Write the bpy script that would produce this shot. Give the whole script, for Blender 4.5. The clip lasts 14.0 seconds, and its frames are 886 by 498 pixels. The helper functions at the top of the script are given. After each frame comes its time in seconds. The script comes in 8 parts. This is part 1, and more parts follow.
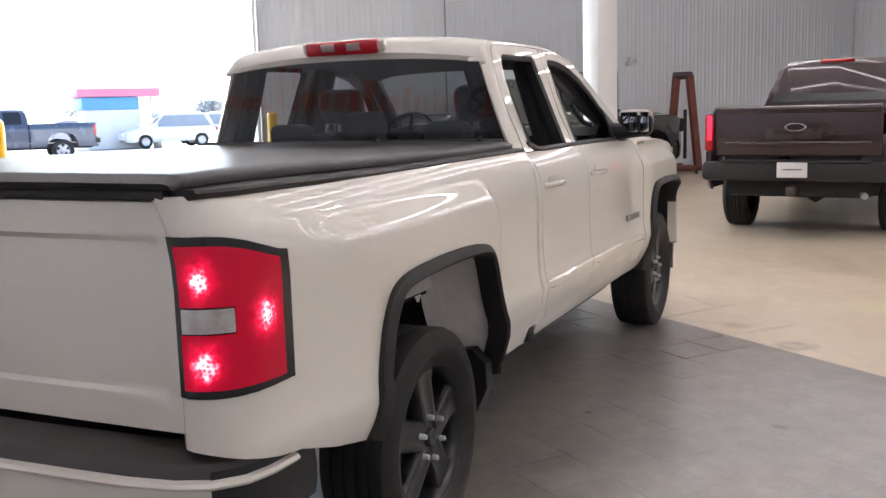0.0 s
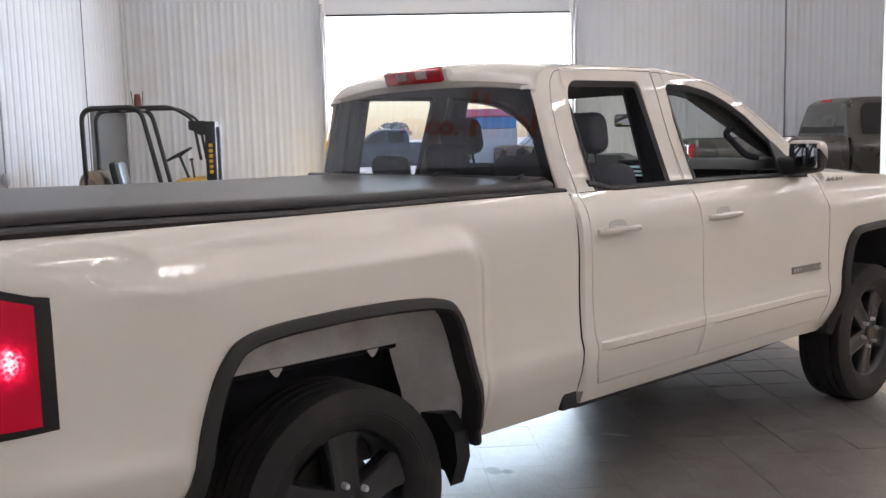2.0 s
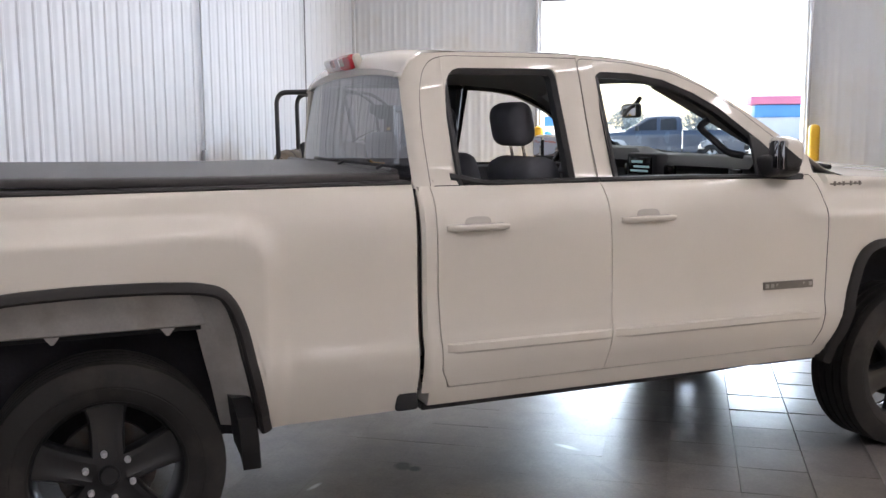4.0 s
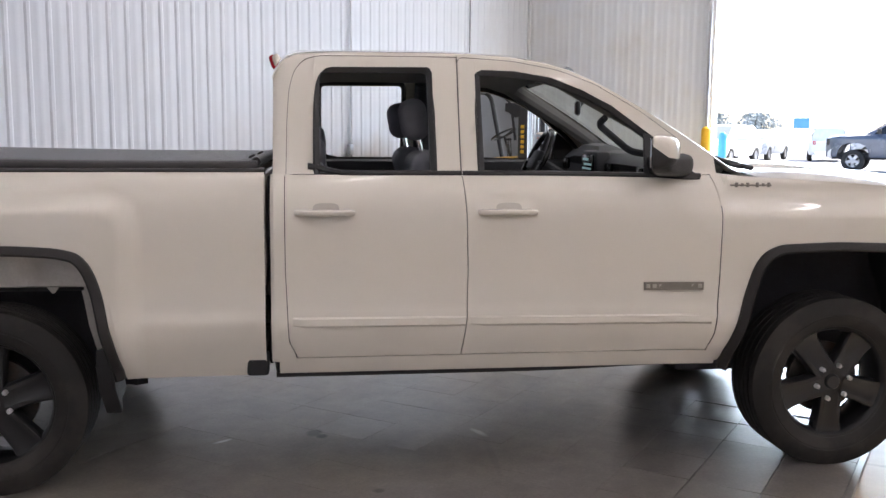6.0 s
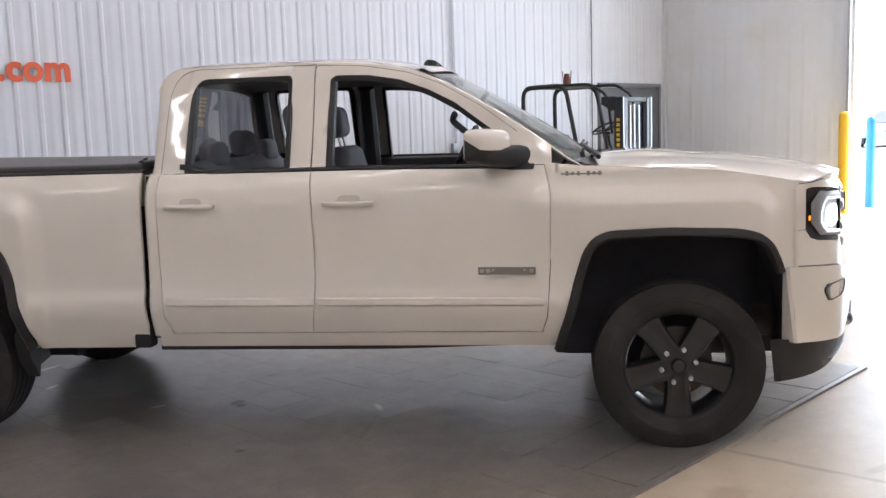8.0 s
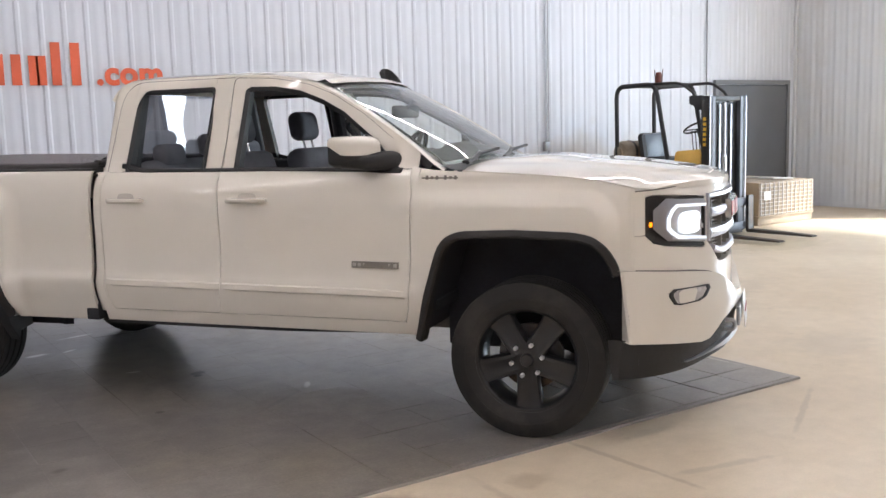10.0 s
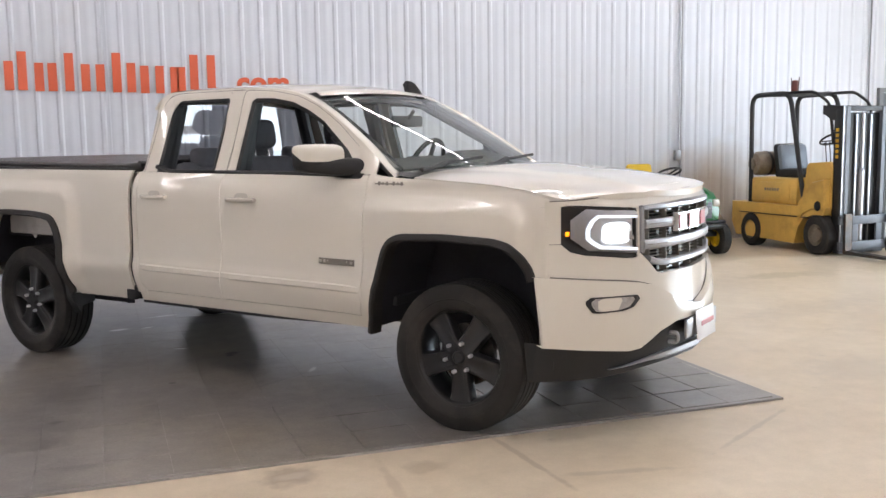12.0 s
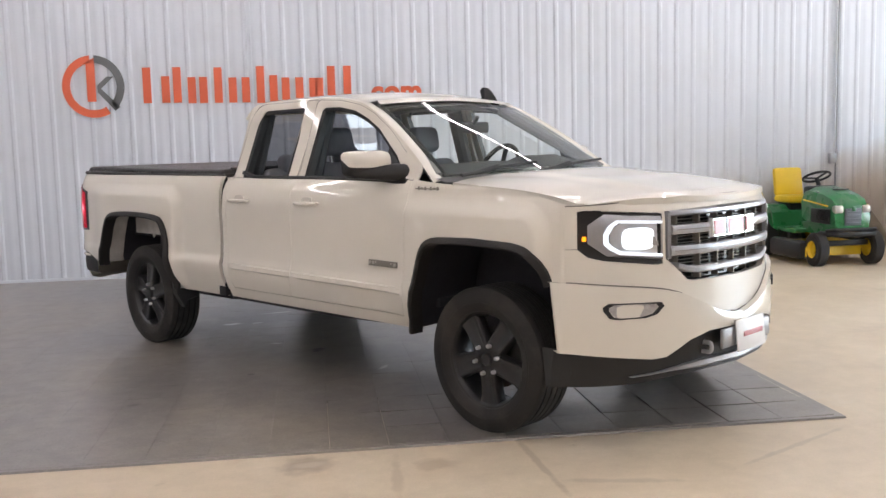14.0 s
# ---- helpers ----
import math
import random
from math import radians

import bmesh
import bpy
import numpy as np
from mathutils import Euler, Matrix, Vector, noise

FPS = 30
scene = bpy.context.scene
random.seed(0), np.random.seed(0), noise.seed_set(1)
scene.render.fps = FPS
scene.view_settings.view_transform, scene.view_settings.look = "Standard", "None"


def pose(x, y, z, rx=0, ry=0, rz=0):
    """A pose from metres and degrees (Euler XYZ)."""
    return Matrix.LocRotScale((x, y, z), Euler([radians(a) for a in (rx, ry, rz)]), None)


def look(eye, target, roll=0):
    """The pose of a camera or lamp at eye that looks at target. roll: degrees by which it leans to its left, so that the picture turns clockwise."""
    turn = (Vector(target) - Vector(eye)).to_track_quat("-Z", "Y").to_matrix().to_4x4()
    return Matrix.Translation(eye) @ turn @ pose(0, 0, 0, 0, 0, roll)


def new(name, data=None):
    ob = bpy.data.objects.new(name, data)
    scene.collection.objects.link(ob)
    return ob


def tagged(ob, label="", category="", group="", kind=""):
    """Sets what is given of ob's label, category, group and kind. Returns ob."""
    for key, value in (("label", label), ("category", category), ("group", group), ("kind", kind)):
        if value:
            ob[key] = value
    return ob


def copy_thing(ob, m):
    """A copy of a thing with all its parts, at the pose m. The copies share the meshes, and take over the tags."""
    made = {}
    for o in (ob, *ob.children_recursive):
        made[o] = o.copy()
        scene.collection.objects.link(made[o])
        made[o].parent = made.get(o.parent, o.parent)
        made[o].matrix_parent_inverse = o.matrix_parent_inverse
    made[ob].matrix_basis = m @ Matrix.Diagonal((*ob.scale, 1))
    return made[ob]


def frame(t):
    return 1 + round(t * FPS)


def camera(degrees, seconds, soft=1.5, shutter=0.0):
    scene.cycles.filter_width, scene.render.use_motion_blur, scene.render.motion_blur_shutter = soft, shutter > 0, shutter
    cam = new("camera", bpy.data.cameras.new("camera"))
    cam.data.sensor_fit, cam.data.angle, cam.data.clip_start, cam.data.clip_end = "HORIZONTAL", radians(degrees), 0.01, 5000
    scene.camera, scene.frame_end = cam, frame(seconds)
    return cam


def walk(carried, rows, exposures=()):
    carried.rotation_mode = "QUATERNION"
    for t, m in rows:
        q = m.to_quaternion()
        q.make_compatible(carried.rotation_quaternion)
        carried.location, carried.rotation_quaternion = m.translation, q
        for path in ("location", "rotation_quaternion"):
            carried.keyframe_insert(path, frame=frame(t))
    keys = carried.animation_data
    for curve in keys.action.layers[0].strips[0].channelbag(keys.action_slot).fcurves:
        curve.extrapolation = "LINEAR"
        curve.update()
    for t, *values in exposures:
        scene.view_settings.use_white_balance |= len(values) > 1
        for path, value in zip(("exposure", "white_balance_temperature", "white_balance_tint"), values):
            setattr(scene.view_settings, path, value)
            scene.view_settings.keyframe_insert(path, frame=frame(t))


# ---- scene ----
cam = camera(50.2, 14.0)
PATH = [
    (0, (-3.617, 0.874, 1.546), (-1.869, -0.052, 1.252), -1.6),
    (0.5, (-3.656, 0.463, 1.561), (-1.801, -0.236, 1.294), -2.0),
    (1, (-3.694, 0.082, 1.545), (-1.803, -0.516, 1.282), -1.9),
    (1.5, (-3.687, -0.295, 1.563), (-1.739, -0.667, 1.306), -1.2),
    (2, (-3.682, -0.682, 1.57), (-1.701, -0.826, 1.335), -1.5),
    (4.5, (-3.355, -2.847, 1.548), (-1.487, -2.183, 1.288), -0.2),
    (5, (-3.263, -3.234, 1.512), (-1.465, -2.396, 1.257), -0.4),
    (5.5, (-3.157, -3.612, 1.537), (-1.408, -2.678, 1.274), -0.4),
    (6, (-3.082, -4.034, 1.539), (-1.363, -3.044, 1.282), 0.4),
    (6.5, (-2.939, -4.444, 1.504), (-1.254, -3.395, 1.256), -0.4),
    (7, (-2.779, -4.853, 1.518), (-1.173, -3.689, 1.262), -1.1),
    (7.5, (-2.61, -5.252, 1.49), (-1.133, -3.926, 1.244), -1.8),
    (8, (-2.355, -5.653, 1.523), (-0.927, -4.278, 1.267), -1.8),
    (10.5, (-1.13, -7.324, 1.547), (-0.155, -5.596, 1.299), -1.2),
    (11, (-0.849, -7.61, 1.541), (0.011, -5.82, 1.302), -0.8),
    (11.5, (-0.573, -7.817, 1.534), (0.209, -5.992, 1.294), -0.9),
    (12, (-0.267, -7.975, 1.547), (0.409, -6.108, 1.308), -0.8),
    (12.5, (0.023, -8.168, 1.549), (0.512, -6.243, 1.322), -0.7),
    (13, (0.276, -8.227, 1.539), (0.673, -6.28, 1.312), -1.1),
    (13.5, (0.458, -8.228, 1.545), (0.78, -6.268, 1.315), -1.0),
    (14, (0.563, -8.3, 1.539), (0.831, -6.33, 1.317), -1.4),
]
walk(cam, [(t, look(eye, target, roll)) for t, eye, target, roll in PATH], [(0, 2.2, 6500, 11), (1.5, 2.0, 6500, 11), (4.5, 1.97, 6500, 12), (8, 1.98, 6500, 12), (10.5, 2.13, 6550, 10), (14, 2.15, 6700, 10)])

# ---- world, sun and lamps ----
world = bpy.data.worlds.new("world")
scene.world = world
world.use_nodes = True
wn = world.node_tree.nodes
sky = wn.new("ShaderNodeTexSky")
sky.sky_type = "NISHITA"
sky.sun_disc = False
sky.sun_elevation, sky.sun_rotation = radians(52), radians(60)
sky.air_density, sky.dust_density, sky.ozone_density = 1.0, 1.5, 1.0
wn["Background"].inputs[1].default_value = 0.15
world.node_tree.links.new(sky.outputs[0], wn["Background"].inputs[0])
sun = new("sun", bpy.data.lights.new("sun", "SUN"))
sun.data.energy, sun.data.angle, sun.data.color = 5.0, radians(12), (1.0, 0.96, 0.9)
sun.matrix_world = look((30, -16, 22), (13, 0, 0))
LAMP_POWER = 6.2
LAMP_COLOUR = (1.0, 0.948, 0.985, 1)
BAY_POWER = 125.0
bay_sky = new("bay_daylight", bpy.data.lights.new("bay_daylight", "AREA"))
bay_sky.data.shape, bay_sky.data.size, bay_sky.data.size_y = "RECTANGLE", 4.1, 3.4
bay_sky.data.energy, bay_sky.data.color = BAY_POWER, (0.72, 0.86, 1.0)
bay_sky.matrix_world = look((13.6, -2.3, 1.8), (0, -2.3, 1.2))

# ---- materials ----
def material(name):
    m = bpy.data.materials.new(name)
    m.use_nodes = True
    return m, m.node_tree.nodes, m.node_tree.links, m.node_tree.nodes["Principled BSDF"]


def surface(name, col, rough=0.5, metal=0.0, var=0.12, scale=3.0, bump=0.0, grain=60.0, coat=0.0, stain=None, stain_scale=0.7, rvar=0.12):
    """A painted, plastic, metal or mineral surface with stains, grain and relief."""
    m, n, l, p = material(name)
    co = n.new("ShaderNodeTexCoord")
    big = n.new("ShaderNodeTexNoise")
    big.inputs["Scale"].default_value, big.inputs["Detail"].default_value = scale, 6
    fine = n.new("ShaderNodeTexNoise")
    fine.inputs["Scale"].default_value, fine.inputs["Detail"].default_value = grain, 4
    for t in (big, fine):
        l.new(co.outputs["Object"], t.inputs["Vector"])
    ramp = n.new("ShaderNodeValToRGB")
    ramp.color_ramp.elements[0].position, ramp.color_ramp.elements[1].position = 0.3, 0.7
    ramp.color_ramp.elements[0].color = (*[c * (1 - var) for c in col], 1)
    ramp.color_ramp.elements[1].color = (*[min(1, c * (1 + var * 0.6)) for c in col], 1)
    l.new(big.outputs["Fac"], ramp.inputs["Fac"])
    out = ramp.outputs["Color"]
    mix = n.new("ShaderNodeMixRGB")
    mix.blend_type = "MULTIPLY"
    mix.inputs["Fac"].default_value = min(1, var * 1.5)
    l.new(out, mix.inputs[1])
    l.new(fine.outputs["Fac"], mix.inputs[2])
    out = mix.outputs[0]
    if stain:
        st = n.new("ShaderNodeTexNoise")
        st.inputs["Scale"].default_value, st.inputs["Detail"].default_value, st.inputs["Roughness"].default_value = stain_scale, 8, 0.65
        l.new(co.outputs["Object"], st.inputs["Vector"])
        sr = n.new("ShaderNodeValToRGB")
        sr.color_ramp.elements[0].position, sr.color_ramp.elements[1].position = 0.48, 0.72
        l.new(st.outputs["Fac"], sr.inputs["Fac"])
        mx = n.new("ShaderNodeMixRGB")
        l.new(sr.outputs["Color"], mx.inputs["Fac"])
        l.new(out, mx.inputs[1])
        mx.inputs[2].default_value = (*stain, 1)
        out = mx.outputs[0]
    l.new(out, p.inputs["Base Color"])
    rr = n.new("ShaderNodeMapRange")
    rr.inputs["To Min"].default_value, rr.inputs["To Max"].default_value = max(0.02, rough - rvar), min(1, rough + rvar)
    l.new(big.outputs["Fac"], rr.inputs["Value"])
    l.new(rr.outputs[0], p.inputs["Roughness"])
    p.inputs["Metallic"].default_value = metal
    p.inputs["Coat Weight"].default_value = coat
    p.inputs["Coat Roughness"].default_value = 0.04
    if bump:
        b = n.new("ShaderNodeBump")
        b.inputs["Strength"].default_value, b.inputs["Distance"].default_value = bump, 0.004
        l.new(fine.outputs["Fac"], b.inputs["Height"])
        l.new(b.outputs[0], p.inputs["Normal"])
    return m


def glass(name, tint, rough=0.0, power=4.5, least=0.05):
    """Thin window glass: it lets light straight through, tinted, and mirrors by Fresnel."""
    m, n, l, p = material(name)
    n.remove(p)
    tr = n.new("ShaderNodeBsdfTransparent")
    tr.inputs[0].default_value = (*tint, 1)
    gl = n.new("ShaderNodeBsdfGlossy")
    gl.inputs["Roughness"].default_value = rough
    lw = n.new("ShaderNodeLayerWeight")
    pw = n.new("ShaderNodeMath")
    pw.operation = "POWER"
    pw.inputs[1].default_value = power
    l.new(lw.outputs["Facing"], pw.inputs[0])
    fr = n.new("ShaderNodeMapRange")
    fr.inputs["To Min"].default_value = least
    l.new(pw.outputs[0], fr.inputs["Value"])
    mx = n.new("ShaderNodeMixShader")
    l.new(fr.outputs[0], mx.inputs[0])
    l.new(tr.outputs[0], mx.inputs[1])
    l.new(gl.outputs[0], mx.inputs[2])
    l.new(mx.outputs[0], n["Material Output"].inputs[0])
    return m


def glow(name, col, power):
    m, n, l, p = material(name)
    p.inputs["Base Color"].default_value = col
    p.inputs["Emission Color"].default_value = col
    p.inputs["Emission Strength"].default_value = power
    return m


PAINT = surface("white_paint", (0.715, 0.672, 0.592), 0.5, 0, 0.03, 0.8, 0, 200, coat=1.0, rvar=0.04)
PAINT.node_tree.nodes["Principled BSDF"].inputs["Specular IOR Level"].default_value = 0.25
PAINT.node_tree.nodes["Principled BSDF"].inputs["Coat Roughness"].default_value = 0.025
PAINT.node_tree.nodes["Principled BSDF"].inputs["Coat IOR"].default_value = 1.5
PAINT_DIRTY = surface("primer_white", (0.74, 0.71, 0.67), 0.55, 0, 0.15, 6, 0.1, 90, stain=(0.5, 0.47, 0.43), stain_scale=5)
BLACK = surface("black_plastic", (0.012, 0.012, 0.013), 0.5, 0, 0.15, 6, 0.25, 400)
FLARE = surface("grained_grey_plastic", (0.016, 0.0135, 0.0125), 0.6, 0, 0.2, 5, 0.4, 500)
GLOSS_BLACK = surface("gloss_black", (0.012, 0.012, 0.013), 0.15, 0, 0.1, 4)
RUBBER = surface("tyre_rubber", (0.014, 0.0125, 0.0115), 0.75, 0, 0.25, 8, 0.3, 260, stain=(0.042, 0.036, 0.032), stain_scale=4)
RIM = surface("black_rim", (0.0105, 0.0105, 0.012), 0.36, 0.0, 0.15, 8, 0, 200, coat=0.3)
STEEL = surface("dark_steel", (0.11, 0.105, 0.1), 0.45, 0.8, 0.3, 9, 0.2, 120, stain=(0.12, 0.07, 0.045), stain_scale=6)
CHROME = surface("chrome", (0.75, 0.76, 0.78), 0.1, 1.0, 0.05, 6)
NUT = surface("bright_nut", (0.6, 0.6, 0.62), 0.35, 0.35, 0.05, 6)
SATIN = surface("satin_silver", (0.46, 0.46, 0.48), 0.36, 0.8, 0.1, 6)
VINYL = surface("tonneau_vinyl", (0.035, 0.031, 0.03), 0.34, 0, 0.2, 2, 0.5, 600, rvar=0.03)
SEAT = surface("seat_cloth", (0.19, 0.195, 0.22), 0.85, 0, 0.2, 7, 0.5, 300)
TRIM = surface("dash_plastic", (0.035, 0.037, 0.042), 0.6, 0, 0.15, 5, 0.3, 350)
LINER = surface("headliner_cloth", (0.2, 0.2, 0.19), 0.9, 0, 0.1, 5, 0.3, 300)
PAD = surface("brown_grey_step_pad", (0.075, 0.062, 0.058), 0.5, 0, 0.2, 5, 0.4, 400)
# also colours the sheets that stand for shade in the gaps
BODY_IN = surface("dark_body_and_gap_shade", (0.02, 0.02, 0.022), 0.8, 0, 0.2, 5)
FENDER_IN = surface("wheelhouse_liner", (0.045, 0.044, 0.055), 0.75, 0, 0.3, 6, 0.3, 80)
BACK_GLASS = glass("privacy_glass", (0.27, 0.28, 0.30), 0.0, 2.6, 0.05)
CLEAR = glass("clear_glass", (0.86, 0.92, 0.89))
def tail_lens(name, bulbs, red, power):
    """Red tail lamp lens, lit from behind by bulbs at the given places (y without its sign), broken up by its prisms."""
    m, n, l, p = material(name)
    co = n.new("ShaderNodeTexCoord")
    ab = n.new("ShaderNodeVectorMath")
    ab.operation = "ABSOLUTE"
    l.new(co.outputs["Object"], ab.inputs[0])
    pr = n.new("ShaderNodeTexVoronoi")
    pr.inputs["Scale"].default_value = 95
    l.new(co.outputs["Object"], pr.inputs["Vector"])
    nz = n.new("ShaderNodeTexNoise")
    nz.inputs["Scale"].default_value, nz.inputs["Detail"].default_value = 40, 3
    l.new(co.outputs["Object"], nz.inputs["Vector"])
    def calc(op, a, b):
        x = n.new("ShaderNodeMath")
        x.operation = op
        for k, v in enumerate((a, b)):
            if isinstance(v, (int, float)):
                x.inputs[k].default_value = v
            else:
                l.new(v, x.inputs[k])
        return x.outputs[0]
    total = None
    for (bx, by, bz), r in bulbs:
        df = n.new("ShaderNodeVectorMath")
        df.operation = "SUBTRACT"
        l.new(ab.outputs[0], df.inputs[0])
        df.inputs[1].default_value = (abs(bx), by, bz)
        sc = n.new("ShaderNodeVectorMath")
        sc.operation = "MULTIPLY"
        l.new(df.outputs[0], sc.inputs[0])
        sc.inputs[1].default_value = (1 / r, 1 / r, 0.75 / r)
        ln = n.new("ShaderNodeVectorMath")
        ln.operation = "LENGTH"
        l.new(sc.outputs[0], ln.inputs[0])
        wob = calc("ADD", ln.outputs["Value"], calc("MULTIPLY", calc("SUBTRACT", nz.outputs["Fac"], 0.5), 1.5))
        g = calc("POWER", 2.718, calc("MULTIPLY", calc("MULTIPLY", wob, wob), -1.0))
        total = g if total is None else calc("ADD", total, g)
    spark = calc("ADD", calc("MULTIPLY", pr.outputs["Distance"], 1.2), 0.45)
    total = calc("MULTIPLY", total, spark)
    rp = n.new("ShaderNodeValToRGB")
    els = rp.color_ramp.elements
    els[0].position, els[0].color = 0.0, (red[0] * 0.2, red[1] * 0.2, red[2] * 0.2, 1)
    els[1].position, els[1].color = 1.0, (1.0, 0.75, 0.8, 1)
    e = els.new(0.35)
    e.color = (*red, 1)
    e = els.new(0.62)
    e.color = (1.0, 0.10, 0.2, 1)
    l.new(total, rp.inputs["Fac"])
    l.new(rp.outputs["Color"], p.inputs["Emission Color"])
    p.inputs["Emission Strength"].default_value = power
    p.inputs["Base Color"].default_value = (0.26, 0.002, 0.01, 1)
    p.inputs["Roughness"].default_value, p.inputs["Specular IOR Level"].default_value = 0.2, 0.25
    return m


TAIL_LIT = tail_lens("lit_tail_lens", (((-1.138, 0.915, 1.158), 0.027), ((-1.137, 0.918, 0.955), 0.03), ((-1.0, 0.999, 1.06), 0.03)), (0.62, 0.006, 0.04), 0.36)
RED_LENS = surface("red_lens", (0.5, 0.008, 0.02), 0.12, 0, 0.1, 14, 0, 200, coat=1.0)
CLEAR_LENS = surface("clear_lens", (0.68, 0.64, 0.62), 0.15, 0.3, 0.2, 30, 0, 200, coat=1.0)
CARGO_LENS = surface("cargo_lens", (0.6, 0.42, 0.4), 0.15, 0, 0.15, 30, coat=1.0)
HEAD_GLOW = glow("lit_headlamp", (0.86, 0.93, 1.0, 1), 0.45)
DRL_GLOW = glow("lit_running_lamp", (0.85, 0.92, 1.0, 1), 0.2)
AMBER = glow("lit_amber", (1.0, 0.26, 0.005, 1), 0.5)
REFLECTOR = surface("lamp_reflector", (0.72, 0.73, 0.75), 0.35, 0.5, 0.1, 12)
MIRROR = surface("mirror_glass", (0.5, 0.51, 0.54), 0.02, 1.0, 0.0, 2, rvar=0.0)
EMBLEM_RED = surface("red_emblem", (0.6, 0.2, 0.22), 0.5, 0.0, 0.1, 20, coat=0.5)
# body paint darkened for the shade in handle pockets and bonnet slot
POCKET_SHADE = surface("pocket_shade_grey", (0.5, 0.465, 0.41), 0.45, 0, 0.05, 5)
SHUT = surface("shut_line_shade", (0.12, 0.11, 0.1), 0.8, 0, 0.1, 5)
BADGE = surface("badge_grey", (0.24, 0.22, 0.19), 0.4, 0.3, 0.1, 20)
BADGE_INK = surface("badge_bars", (0.46, 0.43, 0.38), 0.35, 0.4, 0.05, 20)
PLATE = surface("dealer_plate", (0.75, 0.73, 0.72), 0.4, 0, 0.05, 10)
ORANGE_INK = surface("orange_vinyl", (0.72, 0.13, 0.055), 0.45, 0, 0.06, 4)
GREY_INK = surface("grey_vinyl", (0.12, 0.125, 0.13), 0.45, 0, 0.06, 4)
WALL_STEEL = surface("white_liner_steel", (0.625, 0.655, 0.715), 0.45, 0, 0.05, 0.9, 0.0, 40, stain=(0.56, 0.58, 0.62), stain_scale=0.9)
WALL_GREY = surface("grey_liner_steel", (0.615, 0.645, 0.69), 0.45, 0, 0.05, 0.8, 0.0, 40, stain=(0.56, 0.56, 0.56), stain_scale=0.8)
CEILING = surface("ceiling_liner", (0.66, 0.66, 0.66), 0.6, 0, 0.05, 0.8)
COLUMN = surface("white_column_paint", (0.76, 0.76, 0.75), 0.45, 0, 0.05, 2, 0.05, 80)
DOOR_GREY = surface("grey_door_paint", (0.13, 0.14, 0.155), 0.42, 0, 0.1, 2, 0.05, 80)
FRAME_GREY = surface("grey_door_frame", (0.2, 0.21, 0.225), 0.45, 0, 0.1, 3)
YELLOW = surface("safety_yellow", (0.72, 0.42, 0.015), 0.42, 0, 0.1, 3, 0.05, 90, stain=(0.5, 0.3, 0.03), stain_scale=3)
FORK_YELLOW = surface("forklift_yellow", (0.74, 0.46, 0.11), 0.4, 0, 0.14, 3, 0.08, 90, stain=(0.42, 0.25, 0.06), stain_scale=2.5)
BLUE_PAINT = surface("blue_paint", (0.03, 0.24, 0.5), 0.4, 0, 0.1, 3)
MOWER_GREEN = surface("mower_green", (0.016, 0.155, 0.045), 0.28, 0, 0.1, 4, coat=0.4)
MOWER_YELLOW = surface("mower_yellow", (0.75, 0.5, 0.02), 0.4, 0, 0.08, 4)
RUSTY_RED = surface("rusty_red_paint", (0.2, 0.045, 0.03), 0.55, 0.1, 0.3, 5, 0.2, 90, stain=(0.1, 0.05, 0.035), stain_scale=6)
CARDBOARD = surface("cardboard", (0.38, 0.31, 0.24), 0.85, 0, 0.12, 3, 0.2, 120, stain=(0.28, 0.19, 0.12), stain_scale=2)
WHITE_FILM = surface("white_strapping", (0.62, 0.61, 0.6), 0.5, 0, 0.1, 8)
CRATE_SLAT = surface("dull_crate_lattice", (0.46, 0.42, 0.37), 0.6, 0, 0.1, 8)
PALLET = surface("pale_pallet", (0.4, 0.33, 0.25), 0.8, 0, 0.2, 5, 0.2, 80)
TANK = surface("old_gas_tank", (0.3, 0.26, 0.2), 0.5, 0.2, 0.3, 6, 0.1, 60, stain=(0.16, 0.1, 0.06), stain_scale=5)
GREY_MAST = surface("mast_grey", (0.14, 0.155, 0.18), 0.5, 0.1, 0.25, 5, 0.15, 90, stain=(0.09, 0.095, 0.105), stain_scale=4)
# seat vinyl made paler and bluer to carry its sheen
SEAT_SHEEN = surface("seat_vinyl_sheen", (0.17, 0.2, 0.24), 0.3, 0, 0.2, 4, 0.05, 100)
MAROON = surface("maroon_paint", (0.035, 0.012, 0.014), 0.22, 0.25, 0.1, 2, coat=0.8)
CHARCOAL = surface("charcoal_paint", (0.055, 0.052, 0.046), 0.28, 0.3, 0.1, 2, coat=0.8)
NAVY = surface("navy_paint", (0.06, 0.075, 0.11), 0.25, 0.2, 0.1, 2, coat=0.8)
CAR_WHITE = surface("car_white", (0.7, 0.7, 0.7), 0.25, 0, 0.05, 2, coat=0.6)
CAR_SILVER = surface("car_silver", (0.42, 0.44, 0.48), 0.3, 0.4, 0.08, 2, coat=0.6)
ASPHALT = surface("lot_asphalt", (0.42, 0.42, 0.43), 0.85, 0, 0.2, 0.6, 0.3, 30)
SIGN_RED = surface("red_fascia", (0.68, 0.2, 0.3), 0.45, 0, 0.08, 1)
SIGN_BLUE = surface("blue_fascia", (0.1, 0.32, 0.62), 0.45, 0, 0.08, 1)
PALE_WALL = surface("pale_siding", (0.72, 0.72, 0.7), 0.7, 0, 0.1, 1)
BARK = surface("far_bark", (0.12, 0.09, 0.07), 0.9, 0, 0.2, 3)
# opaque pale blue-grey in place of sunlight on dark car glass
CAR_GLASS = surface("sunlit_glass_colour", (0.28, 0.31, 0.35), 0.15, 0, 0.1, 2)
# pale grey-green, with the distance haze put into the leaf colour
LEAVES = surface("hazed_leaves", (0.5, 0.54, 0.54), 0.9, 0, 0.3, 3)
